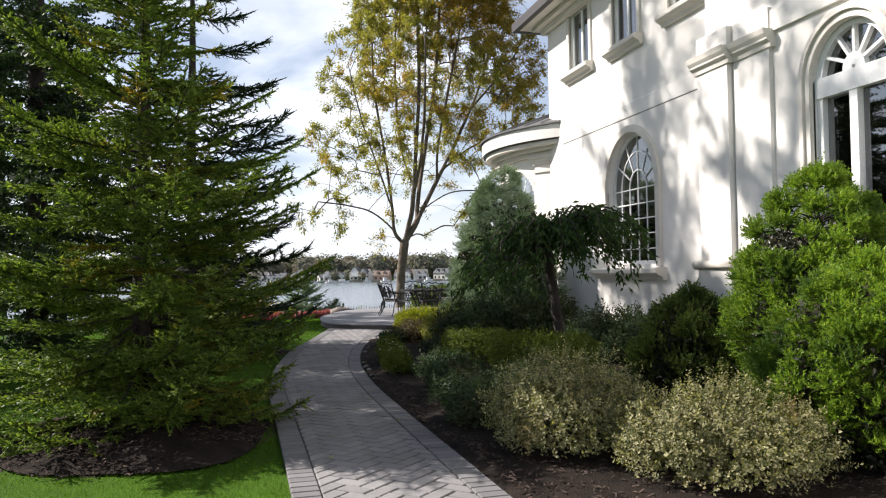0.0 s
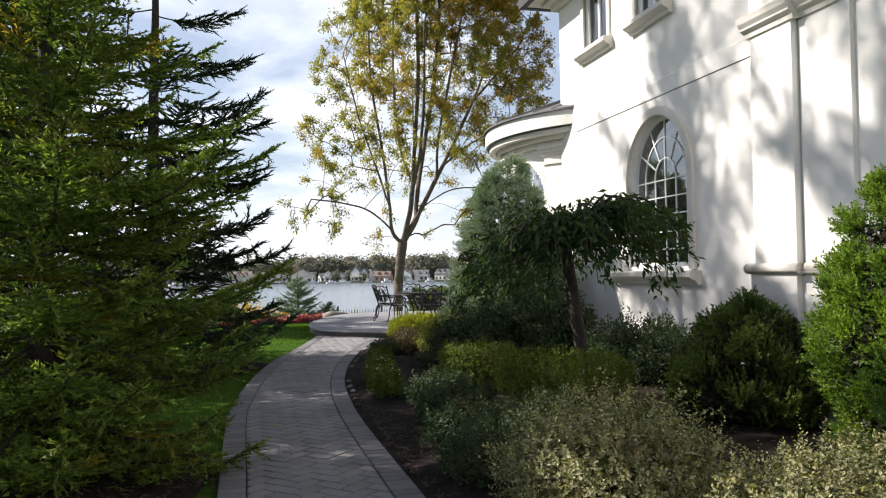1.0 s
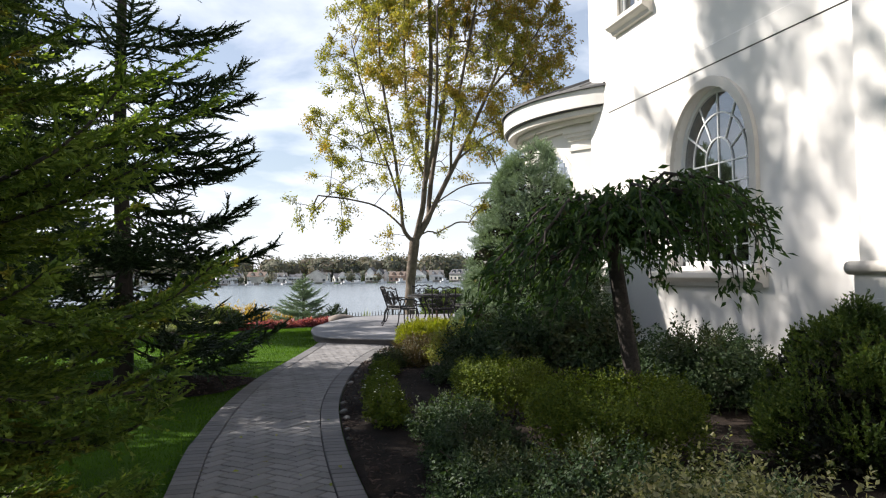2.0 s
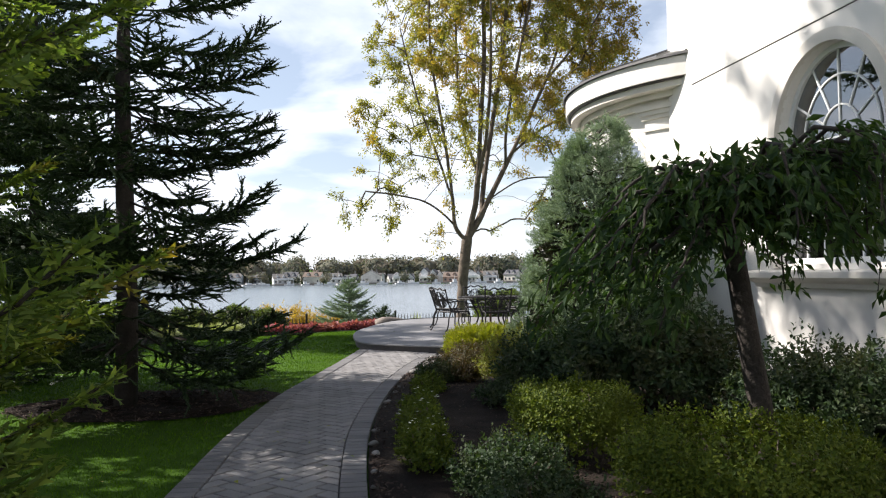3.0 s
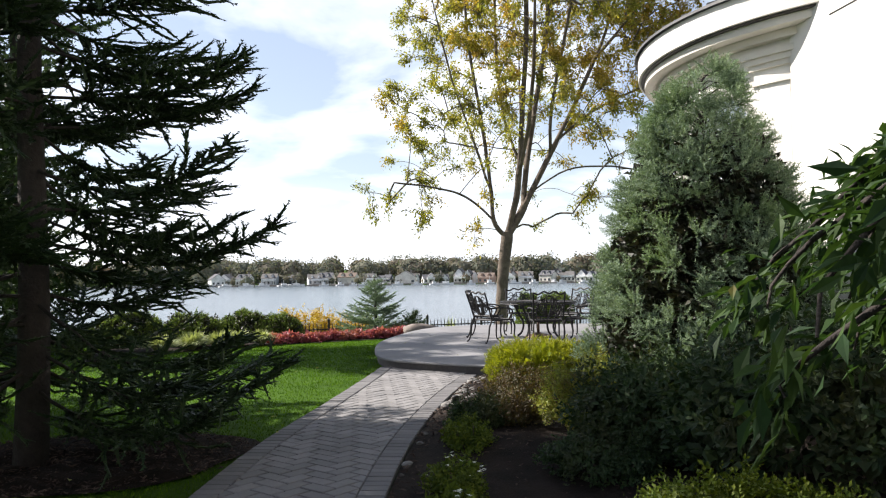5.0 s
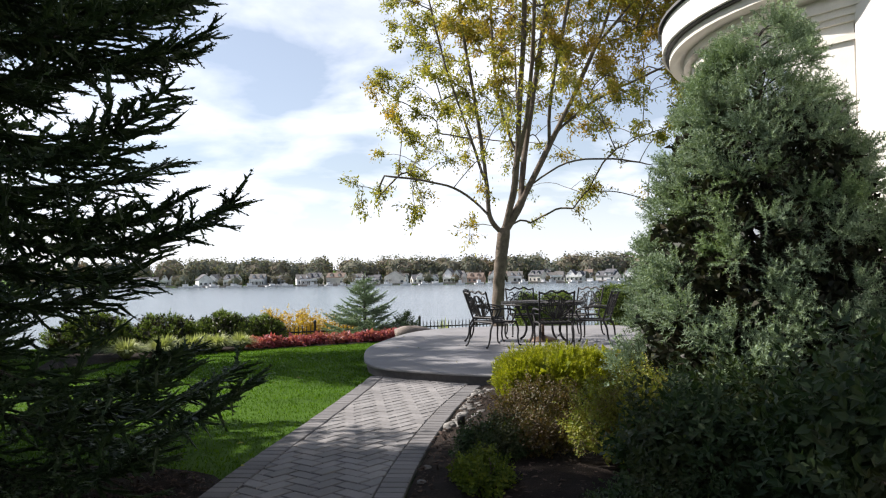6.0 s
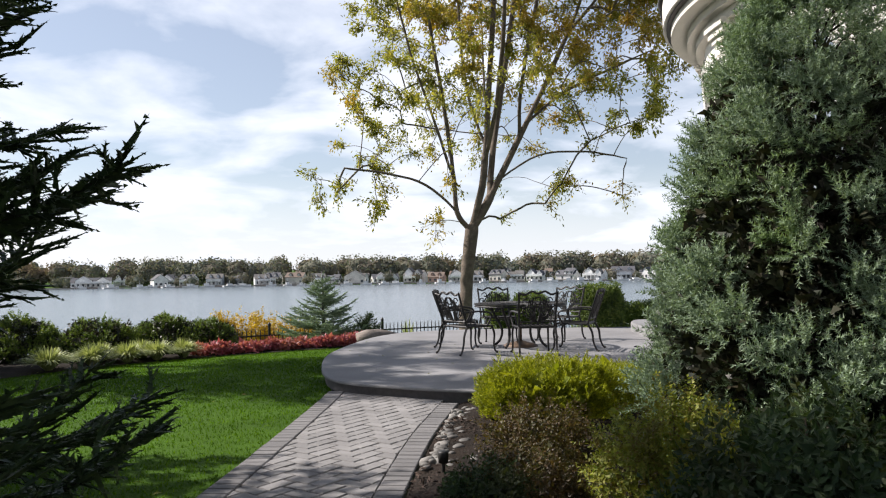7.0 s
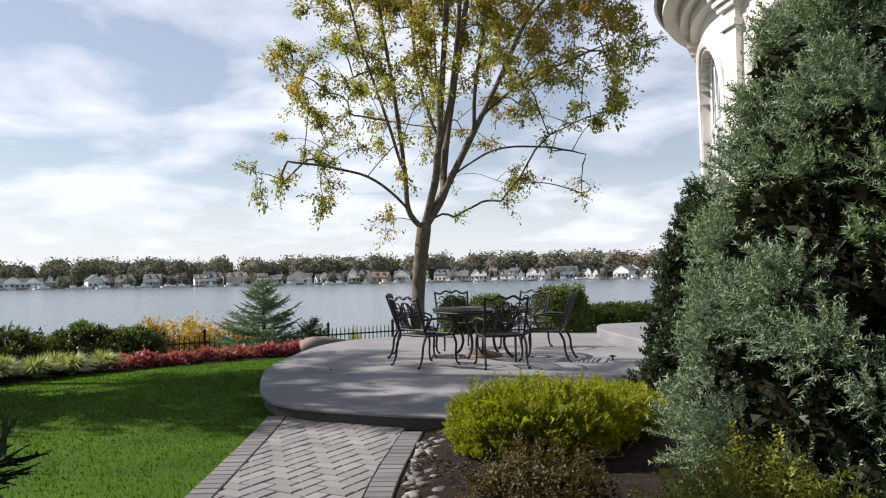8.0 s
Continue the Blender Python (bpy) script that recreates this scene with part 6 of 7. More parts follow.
for k, (cx, cy, rz) in enumerate(seats):
    m = pose(cx, cy, PATIO_Z, 0, 0, rz)
    if k == 0:
        chair0.matrix_basis = m
    else:
        copy_thing(chair0, m)

table = thing("patio_table", "round black cast metal patio table with a pierced top", "table", at=pose(TABLE[0], TABLE[1], PATIO_Z))
s = Soup()
TR_ = 0.78
t = np.linspace(0, 2 * math.pi, 40, endpoint=False)
for r0, r1 in ((TR_ - 0.05, TR_), (0.40, 0.45), (0.10, 0.16)):
    V = np.concatenate([np.c_[r * np.cos(t), r * np.sin(t), np.full(40, z)] for r, z in ((r0, 0.72), (r1, 0.72), (r1, 0.74), (r0, 0.74))])
    s.add(V, quads=[(k * 40 + i, k * 40 + (i + 1) % 40, ((k + 1) % 4) * 40 + (i + 1) % 40, ((k + 1) % 4) * 40 + i) for k in range(4) for i in range(40)])
for k in range(56):
    a, b = k * 2 * math.pi / 56, (k + 3) * 2 * math.pi / 56
    for q0, q1 in ((a, b), (b, a)):
        tube(s, [(0.44 * math.cos(q0), 0.44 * math.sin(q0), 0.73), (0.74 * math.cos(q1), 0.74 * math.sin(q1), 0.73)], 0.010, 4, False)
for k in range(28):
    a, b = k * 2 * math.pi / 28, (k + 2) * 2 * math.pi / 28
    for q0, q1 in ((a, b), (b, a)):
        tube(s, [(0.15 * math.cos(q0), 0.15 * math.sin(q0), 0.73), (0.41 * math.cos(q1), 0.41 * math.sin(q1), 0.73)], 0.010, 4, False)
part("tabletop", s.mesh("tabletop", M_IRON), table)
s = Soup()
tube(s, [(TR_ * 0.97 * math.cos(a), TR_ * 0.97 * math.sin(a), 0.695) for a in np.linspace(0, 2 * math.pi, 41)], 0.018, 6, False)
part("apron", s.mesh("apron", M_IRON), table)
for k in range(4):
    a = math.radians(45 + 90 * k)
    c, si = math.cos(a), math.sin(a)
    s = Soup()
    line = smooth_line([(0.60 * c, 0.60 * si, 0.70), (0.50 * c, 0.50 * si, 0.52), (0.36 * c, 0.36 * si, 0.28), (0.40 * c, 0.40 * si, 0.10), (0.50 * c, 0.50 * si, 0.015)], 5)
    tube(s, line, 0.022, 7)
    part("leg", s.mesh("leg", M_IRON), table)
stand = thing("umbrella_stand", "brown round umbrella stand under the table", "umbrella stand", at=pose(TABLE[0], TABLE[1], PATIO_Z))
s = Soup()
prof = [(0.29, 0.0), (0.29, 0.025), (0.24, 0.05), (0.12, 0.075), (0.05, 0.10)]
V = np.concatenate([np.c_[r * np.cos(t), r * np.sin(t), np.full(40, z)] for r, z in prof])
s.add(V, quads=[(k * 40 + i, k * 40 + (i + 1) % 40, (k + 1) * 40 + (i + 1) % 40, (k + 1) * 40 + i) for k in range(4) for i in range(40)])
M_RUST = surface("bronze_stand", (0.13, 0.085, 0.055), (0.08, 0.05, 0.035), 0.6, 0.3, big=5, fine=60)
part("base", s.mesh("base", M_RUST, True), stand)
s = Soup()
tube(s, [(0, 0, 0.09), (0, 0, 0.42)], 0.027, 10)
part("socket", s.mesh("socket", M_RUST, True), stand)

drain = thing("patio_light", "small black mushroom light on the patio", "light", at=pose(6.85, 21.95, PATIO_Z))
s = Soup()
tube(s, [(0, 0, 0), (0, 0, 0.05)], 0.016, 8)
part("stem", s.mesh("stem", M_IRON), drain)
s = Soup()
tube(s, [(0, 0, 0.048), (0, 0, 0.056), (0, 0, 0.068)], (0.055, 0.05, 0.02), 12)
part("cap", s.mesh("cap", M_IRON), drain)


def path_light(x, y):
    root = thing("path_light", "low black path light at the edge of the paving", "light", "path lights", at=pose(x, y, 0.02))
    s = Soup()
    tube(s, [(0, 0, -0.03), (0, 0, 0.13)], 0.012, 8)
    part("stem", s.mesh("stem", M_IRON), root)
    s = Soup()
    tube(s, [(0, 0, 0.10), (0, 0, 0.17), (0, 0, 0.18)], (0.034, 0.038, 0.03), 12)
    part("head", s.mesh("head", M_IRON, True), root)


path_light(2.62, 15.75)

# river stones along the path by the patio
r_ = rng(77)
n = 0
base_bm = bmesh.new()
bmesh.ops.create_icosphere(base_bm, subdivisions=2, radius=1.0)
ico_v = np.array([v.co[:] for v in base_bm.verts])
ico_t = np.array([[v.index for v in f.verts] for f in base_bm.faces])
base_bm.free()
stone_meshes = []
for k in range(6):
    d = 1 + 0.16 * np.sin(ico_v @ r_.normal(0, 2.2, 3) + k) + 0.08 * np.sin(ico_v @ r_.normal(0, 4, 3))
    stone_meshes.append(np_mesh("river_stone", ico_v * d[:, None] * (1, 0.8, 0.6), [ico_t], M_STONE, True))
stones = thing("river_stones", "pale rounded river stones edging the bed", "stones")
for k in range(104):
    y = r_.uniform(15.9, 18.3) if k < 94 else r_.uniform(9.0, 15.5)
    ex = float(np.interp(y, RIGHT[:, 1], RIGHT[:, 0]))
    x = ex + 0.05 + abs(r_.normal(0, 0.16 if k < 94 else 0.03))
    sz = r_.uniform(0.022, 0.06)
    ob = part("stone", stone_meshes[k % 6], stones)
    ob.matrix_basis = Matrix.LocRotScale((x, y, 0.03 + sz * 0.3), Euler((r_.uniform(-0.4, 0.4), r_.uniform(-0.4, 0.4), r_.uniform(0, 6))), (sz, sz, sz))

s = Soup()
d = 1 + 0.10 * np.sin(ico_v @ (2.1, 1.3, 3.0)) + 0.06 * np.sin(ico_v @ (5, -4, 3.5))
rock = solid("boulder", np_mesh("boulder", ico_v * d[:, None] * (0.62, 0.30, 0.20), [ico_t], M_ROCK, True), "long low brown boulder at the patio's edge", "rock")
rock.matrix_basis = pose(3.25, 27.35, 0.02, 0, 4, 32)

# ---- flower bed by the lawn ----
r_ = rng(101)
FRONT = smooth_line([(-3.4, 22.2), (-1.75, 24.0), (-0.35, 25.65), (1.15, 26.35), (2.6, 27.0), (3.1, 27.4)], 10)
s = Soup()
back = FRONT + np.array([-0.45, 4.6])
nF = len(FRONT)
mid1 = FRONT * 0.75 + back * 0.25
s.add(np.concatenate([np.c_[q, ground_z(q[:, 0], q[:, 1]) + e] for q, e in ((FRONT, 0.012), (mid1, 0.06), (back, 0.03))]), quads=[(k * nF + i, k * nF + i + 1, (k + 1) * nF + i + 1, (k + 1) * nF + i) for k in range(2) for i in range(nF - 1)])
solid("flower_bed", s.mesh("flower_bed", M_MULCH, True), "dark mulched flower bed between lawn and fence", "flower bed", kind="structure")
red_line = [p for p in FRONT if p[0] > -0.45]
for k in range(34):
    f = k / 33 * (len(red_line) - 1)
    i = min(int(f), len(red_line) - 2)
    p = red_line[i] + (red_line[i + 1] - red_line[i]) * (f - i)
    x, y = p[0] + r_.normal(0, 0.06), p[1] + 0.28 + abs(r_.normal(0, 0.16))
    shrub("red_coleus", x, y, 0.19, 0.19, r_.uniform(0.16, 0.25), 200 + k, L_RED, "bright red coleus plant in the flower bed", leaves=300, size=0.08, lump=0.2, stems=3, fill=0.5, sprig=5, length=1.6, category="flower", group="red flowers edging the lawn", flat=2.0)


def sedge(x, y, r0, h, seed, mat, label, n=420, group="variegated grasses"):
    r_ = rng(seed)
    root = thing("ornamental_grass", label, "grass", group)
    s = Soup()
    z0 = float(ground_z(x, y)) + 0.02
    a = r_.uniform(0, 6.28, n)
    L = r_.uniform(0.6, 1.0, n)
    o = np.c_[np.cos(a), np.sin(a), np.zeros(n)]
    side = np.c_[-np.sin(a), np.cos(a), np.zeros(n)]
    lean = r_.uniform(0.15, 1.15, n)
    V = []
    for u, wd in ((0, 0.007), (0.35, 0.010), (0.7, 0.008), (1.0, 0.001)):
        c = np.array([x, y, z0]) + o * (0.05 + r0 * lean * L * u ** 1.3)[:, None] + np.array([0, 0, 1.0]) * (h * L * (1.25 * u - 0.75 * lean * u ** 2.6))[:, None]
        V += [c - side * wd, c + side * wd]
    V = np.stack(V, 1)
    q = np.array([(2 * k, 2 * k + 1, 2 * k + 3, 2 * k + 2) for k in range(3)])
    s.add(V.reshape(-1, 3), quads=(q[None] + (np.arange(n) * 8)[:, None, None]).reshape(-1, 4))
    part("blades", s.mesh("blades", mat), root)


for k, (px, py, rr) in enumerate(((-0.60, 25.75, 0.42), (-1.0, 25.3, 0.48), (-1.4, 24.8, 0.46), (-1.85, 24.3, 0.5), (-2.35, 23.7, 0.5), (-1.3, 25.5, 0.42), (-1.9, 24.95, 0.45))):
    sedge(px, py, rr, 0.36, 300 + k, L_SEDGE, "clump of arching cream-striped grass", 800)
for k, (px, py, rr) in enumerate(((0.15, 32.8, 0.75), (0.95, 33.0, 0.75), (1.75, 33.3, 0.6), (-0.6, 32.6, 0.5))):
    shrub("yellow_shrub", px, py, rr, rr, 1.5 - 0.2 * (k % 3), 320 + k, L_YELLOW, "shrub with bright yellow autumn leaves behind the fence", leaves=7000, size=0.06, spikes=60, lump=0.3, depth=0.5, loose=0.6, fill=0.6)
for k, (px, py) in enumerate(((4.8, 34.2), (6.9, 35.0), (8.3, 35.3), (11.4, 36.2), (12.8, 36.4))):
    sedge(px, py, 0.5, 1.25, 340 + k, L_SEDGE, "tall dry grass clump behind the fence", 240, "dry grasses by the fence")

# hedges behind the patio
shrub("box_hedge", 8.25, 27.1, 0.62, 0.5, 1.22, 351, L_YEW, "clipped dark green hedge behind the patio", leaves=26000, size=0.05, flat=4.0, lump=0.05, depth=0.2)
shrub("box_hedge", 6.95, 28.1, 0.5, 0.45, 1.05, 352, L_YEW, "rounded dark green hedge behind the chairs", leaves=14000, size=0.05, flat=3.0, lump=0.1, depth=0.2)
shrub("box_hedge", 6.25, 28.4, 0.35, 0.4, 1.05, 353, L_YEW, "rounded dark green hedge behind the chairs", leaves=9000, size=0.05, flat=3.0, lump=0.1, depth=0.2)
shrub("box_hedge", 10.4, 29.0, 1.5, 0.6, 0.75, 354, L_YEW, "low clipped hedge beside the landing", leaves=20000, size=0.06, flat=3.6, lump=0.08, depth=0.2)

# ---- iron fence along the bank ----
fence = thing("iron_fence", "low black iron picket fence along the bank", "fence")
FA, FB = np.array((-5.5, 30.1)), np.array((15.5, 36.2))
F_LEN = float(np.linalg.norm(FB - FA))
fd = (FB - FA) / F_LEN
f_ang = math.degrees(math.atan2(fd[1], fd[0]))
s = Soup()
tube(s, [(0, 0, 0.0), (0, 0, 0.98)], 0.015, 5)
tube(s, [(0, 0, 0.98), (0, 0, 1.06)], (0.016, 0.002), 5)
picket_me = s.mesh("picket", M_IRON)
s = Soup()
box(s, -0.03, 0.03, -0.03, 0.03, -0.2, 1.10)
tube(s, [(0, 0, 1.10), (0, 0, 1.15), (0, 0, 1.19)], (0.045, 0.045, 0.005), 8)
post_me = s.mesh("post", M_IRON)
step = 0.122
GATE0, GATE1 = 5.45, 6.45
for k in range(int(F_LEN / step)):
    q = FA + fd * (k * step)
    z = float(ground_z(*q)) - 0.02
    big = (k % 16 == 0 and not GATE0 < k * step < GATE1) or abs(k * step - GATE0) < step / 2 or abs(k * step - GATE1) < step / 2
    ob = part("post" if big else "picket", post_me if big else picket_me, fence)
    ob.matrix_basis = Matrix.LocRotScale((q[0], q[1], z), Euler((0, 0, radians(f_ang))), (1, 1, 1.16))
s_pts = [FA + fd * v for v in np.linspace(0, F_LEN, 60)]
for hz in (0.18, 1.0):
    s = Soup()
    tube(s, [(p[0], p[1], float(ground_z(*p)) + hz) for p in s_pts], 0.02, 4)
    part("rail", s.mesh("rail", M_IRON), fence)

# ---- white flowers on the bedding plants ----
r_ = rng(404)
s = Soup()
pts = []
for px, py, rr, hh in ((2.02, 10.6, 0.22, 0.36), (2.08, 11.5, 0.22, 0.34), (2.22, 12.5, 0.2, 0.3)):
    for k in range(16):
        a, t1 = r_.uniform(0, 6.28), math.sqrt(r_.uniform(0, 1))
        pts.append((px + rr * t1 * math.cos(a), py + 1.5 * rr * t1 * math.sin(a), 0.06 + hh * (1 - 0.5 * t1 * t1)))
for k in range(5):
    n = len(pts)
    a = 2 * math.pi * k / 5
    d = turned(np.tile((math.cos(a), math.sin(a), 0.2), (n, 1)), 0.15, r_)
    stamp(s, LEAF2_V, LEAF2_T, np.array(pts), d, np.tile((0.0, 0.0, 1.0), (n, 1)), np.full((n, 1), 0.017))
solid("white_flowers", s.mesh("white_flowers", L_WHITE), "tiny white flowers on the bedding plants", "flower", kind="stuff")

# fallen leaves on lawn, path and patio
s = Soup()
n = 90
px = np.concatenate([r_.uniform(-2.5, 1.5, 50), r_.uniform(2.3, 6, 15), r_.uniform(0.5, 1.5, 25)])
py = np.concatenate([r_.uniform(9, 24, 50), r_.uniform(20, 25, 15), r_.uniform(4, 13, 25)])
pz = np.where(np.arange(n) < 50, ground_z(px, py) + 0.05, np.where(np.arange(n) < 65, PATIO_Z + 0.006, 0.05))
stamp(s, LEAF_V, LEAF_T, np.c_[px, py, pz], unit(np.c_[r_.standard_normal((n, 2)), 0.1 * r_.standard_normal(n)]), turned(np.tile((0.0, 0, 1.0), (n, 1)), 0.2, r_), r_.uniform(0.03, 0.07, (n, 1)))
solid("fallen_leaves", s.mesh("fallen_leaves", L_SPIREA), "few fallen brown leaves on lawn and paving", "leaves", kind="stuff")

# ---- far shore ----
EYE8 = (1.77, 11.8)


def far_at(az, dist):
    a = radians(az)
    return EYE8[0] + dist * math.sin(a), EYE8[1] + dist * math.cos(a)


def shore_dist(az):
    """Distance from the patio to the far shore in a direction."""
    a = radians(az)
    c = math.sin(a) * SHORE_DIR.x + math.cos(a) * SHORE_DIR.y
    return (428.5 - EYE8[0] * SHORE_DIR.x - EYE8[1] * SHORE_DIR.y) / c


M_FWALL = [surface("siding_%d" % k, c, None, 0.8, big=0.4, fine=3, bump=0.1) for k, c in enumerate(((0.82, 0.82, 0.80), (0.74, 0.74, 0.74), (0.72, 0.69, 0.62), (0.5, 0.52, 0.55), (0.45, 0.30, 0.24)))]
M_FROOF = [surface("roof_%d" % k, c, None, 0.9, big=0.4, fine=3, bump=0.2) for k, c in enumerate(((0.11, 0.11, 0.12), (0.17, 0.16, 0.15), (0.20, 0.15, 0.12)))]
M_FGLASS = surface("far_window", (0.06, 0.07, 0.08), None, 0.15, big=1, fine=5, bump=0)


def gable(soup, w, d, h, rise, x=0.0, y=0.0, z=0.0, over=0.35, roof=None, along=True):
    """Walls up to h and a pitched roof; the ridge runs across the view where along is set."""
    box(soup, x - w / 2, x + w / 2, y - d / 2, y + d / 2, z - 1.5, z + h)
    if along:
        soup.add([(x - w / 2, y - d / 2, z + h), (x - w / 2, y + d / 2, z + h), (x - w / 2, y, z + h + rise), (x + w / 2, y - d / 2, z + h), (x + w / 2, y + d / 2, z + h), (x + w / 2, y, z + h + rise)], tris=[(0, 1, 2), (3, 5, 4)])
        A = [(x - w / 2 - over, y - d / 2 - over, z + h - over * 0.5), (x + w / 2 + over, y - d / 2 - over, z + h - over * 0.5), (x + w / 2 + over, y, z + h + rise + 0.1), (x - w / 2 - over, y, z + h + rise + 0.1), (x - w / 2 - over, y + d / 2 + over, z + h - over * 0.5), (x + w / 2 + over, y + d / 2 + over, z + h - over * 0.5)]
    else:
        soup.add([(x - w / 2, y - d / 2, z + h), (x + w / 2, y - d / 2, z + h), (x, y - d / 2, z + h + rise), (x - w / 2, y + d / 2, z + h), (x + w / 2, y + d / 2, z + h), (x, y + d / 2, z + h + rise)], tris=[(0, 1, 2), (3, 5, 4)])
        A = [(x - w / 2 - over, y - d / 2 - over, z + h - over * 0.6), (x - w / 2 - over, y + d / 2 + over, z + h - over * 0.6), (x, y + d / 2 + over, z + h + rise + 0.1), (x, y - d / 2 - over, z + h + rise + 0.1), (x + w / 2 + over, y - d / 2 - over, z + h - over * 0.6), (x + w / 2 + over, y + d / 2 + over, z + h - over * 0.6)]
    roof.add([*A, *[(p[0], p[1], p[2] - 0.12) for p in A]], quads=[(0, 1, 2, 3), (3, 2, 5, 4), (6, 7, 8, 9), (9, 8, 11, 10), (0, 1, 7, 6), (4, 5, 11, 10)] if along else [(0, 1, 2, 3), (3, 2, 5, 4), (6, 7, 8, 9), (9, 8, 11, 10), (0, 3, 9, 6), (3, 4, 10, 9)])


s = Soup()
box(s, -0.5, 0.5, -0.05, 0.05, -0.65, 0.65)
win_me = s.mesh("far_window", M_FGLASS)


def far_house(az, w, h, style, wall, roof_k, seed, back=12.0):
    r_ = rng(seed)
    x, y = far_at(az, shore_dist(az) + back)
    z = float(ground_z(x, y))
    kind_ = ("white", "grey", "cream", "blue-grey", "brick-red")[wall]
    root = thing("shore_house", "%s timber house with a pitched roof on the far shore" % kind_, "house", "houses on the far shore", at=pose(x, y, z, 0, 0, -az + r_.uniform(-34, 14)))
    ws, rs = Soup(), Soup()
    d = 8.0
    w, h = w * 0.86, h * 0.8
    if style == 0:
        gable(ws, w, d, h, 2.4, roof=rs)
    elif style == 1:
        gable(ws, w, d, h, 3.0, roof=rs, along=False)
    elif style == 2:
        gable(ws, w, d, h * 0.72, 2.4, roof=rs)
        gable(ws, w * 0.4, d * 0.5, h, 2.2, x=-w * 0.18, y=-d * 0.36, roof=rs, along=False)
        gable(ws, w * 0.3, d * 0.5, h * 0.9, 1.9, x=w * 0.30, y=-d * 0.36, roof=rs, along=False)
    else:
        gable(ws, w, d, h * 0.6, 2.6, roof=rs)
        gable(ws, w * 0.45, d * 0.9, h, 1.6, x=w * 0.2, roof=rs)
    part("wall", ws.mesh("wall", M_FWALL[wall]), root)
    part("roof", rs.mesh("roof", M_FROOF[roof_k]), root)
    rows_n = 2 if h > 4.4 else 1
    cols_n = max(2, int(w / 2.3))
    for i in range(cols_n):
        for j in range(rows_n):
            if r_.uniform() < 0.12:
                continue
            wo = part("window", win_me, root)
            hx = -w / 2 + w * (i + 0.5) / cols_n
            front = -d / 2 - 0.03
            if style == 2:
                front = -d * 0.61 - 0.03 if (abs(hx + w * 0.18) < w * 0.2 or abs(hx - w * 0.30) < w * 0.15) else front
            zz = 1.5 + 2.6 * j
            if zz + 0.8 > h * (0.6 if style == 3 and not abs(hx - w * 0.2) < w * 0.2 else 0.72 if style == 2 else 1.0):
                continue
            wo.matrix_basis = Matrix.LocRotScale((hx, front, zz), None, (r_.uniform(0.8, 1.5), 1, r_.uniform(0.8, 1.15)))
    front = -d * (0.61 if style == 2 else 0.5)
    if seed % 3:
        s = Soup()
        pw, px = w * r_.uniform(0.3, 0.46), w * r_.uniform(-0.15, 0.15)
        box(s, px - pw, px + pw, front - 2.4, front - 0.04, 2.55, 2.8)
        box(s, px - pw, px + pw, front - 2.4, front - 2.3, 2.8, 3.6)
        porch = part("porch", s.mesh("porch", M_FWALL[seed % 2]), root, "white porch with a balcony above")
        for q in (-0.95, -0.32, 0.32, 0.95):
            s = Soup()
            box(s, px + q * pw - 0.13, px + q * pw + 0.13, front - 2.38, front - 2.12, 0.45, 2.55)
            part("post", s.mesh("post", M_FWALL[0]), porch)
    if style in (0, 3):
        for q in (-0.22, 0.24):
            ds, dr = Soup(), Soup()
            gable(ds, w * 0.16, 2.2, h * (1.0 if style == 0 else 0.6) + 1.2, 0.9, x=w * q - (w * 0.22 if style == 3 else 0), y=-d * 0.28, roof=dr, along=False, over=0.2)
            dm = part("dormer", ds.mesh("dormer", M_FWALL[wall]), root)
            part("dormer_roof", dr.mesh("dormer_roof", M_FROOF[roof_k]), dm)
    s = Soup()
    box(s, -w * 0.4, w * 0.4, -d / 2 - 3.2, -d / 2 - 0.05, 0.25, 0.45)
    part("deck", s.mesh("deck", M_TIMBER), root)
    if r_.uniform() < 0.6:
        s = Soup()
        box(s, w * 0.22, w * 0.22 + 0.7, 0.4, 1.1, h * 0.8, h + 3.6)
        part("chimney", s.mesh("chimney", M_SEAWALL), root)


far_list = [(-14.5, 24, 5.6, 2, 0, 0), (-10.2, 9, 5.0, 1, 0, 0), (-8.2, 9, 5.2, 0, 1, 0), (-6.4, 10, 5.4, 0, 3, 1), (-4.8, 12, 5.2, 3, 3, 0), (-3.2, 9, 4.6, 0, 1, 1), (-2.3, 9, 5.6, 0, 2, 0), (-0.7, 12, 5.4, 0, 2, 2), (0.9, 8, 4.6, 0, 0, 1), (2.1, 9, 4.6, 3, 0, 0), (3.6, 13, 5.4, 1, 2, 1), (5.8, 17, 4.6, 2, 0, 0), (8.1, 13, 7.6, 2, 1, 1), (9.7, 10, 4.0, 0, 4, 2), (11.2, 11, 4.6, 1, 0, 0), (12.6, 9, 4.6, 0, 1, 1), (14.3, 9, 5.0, 0, 2, 0), (15.6, 11, 5.2, 3, 0, 1), (17.2, 12, 5.6, 2, 0, 0), (19.4, 13, 6.4, 3, 1, 0), (21.4, 13, 6.0, 2, 0, 1), (23.4, 14, 6.0, 0, 3, 0), (25.5, 12, 5.4, 2, 1, 0), (27.6, 12, 5.4, 1, 0, 1), (30.0, 14, 5.0, 0, 2, 0), (33, 13, 5.4, 2, 0, 0)]
for k, row in enumerate(far_list):
    far_house(*row, seed=500 + k, back=9 + (k * 7 % 5) * 2.5)
for k in range(26):
    far_house(-16 + 1.95 * k + 0.7 * math.sin(k * 2.7), 8 + k % 5, 4.6 + (k % 3) * 0.8, (k * 3) % 4, (0, 3, 0, 1, 2, 0, 1)[k % 7], k % 3, seed=560 + k, back=26 + (k * 5 % 7) * 4)

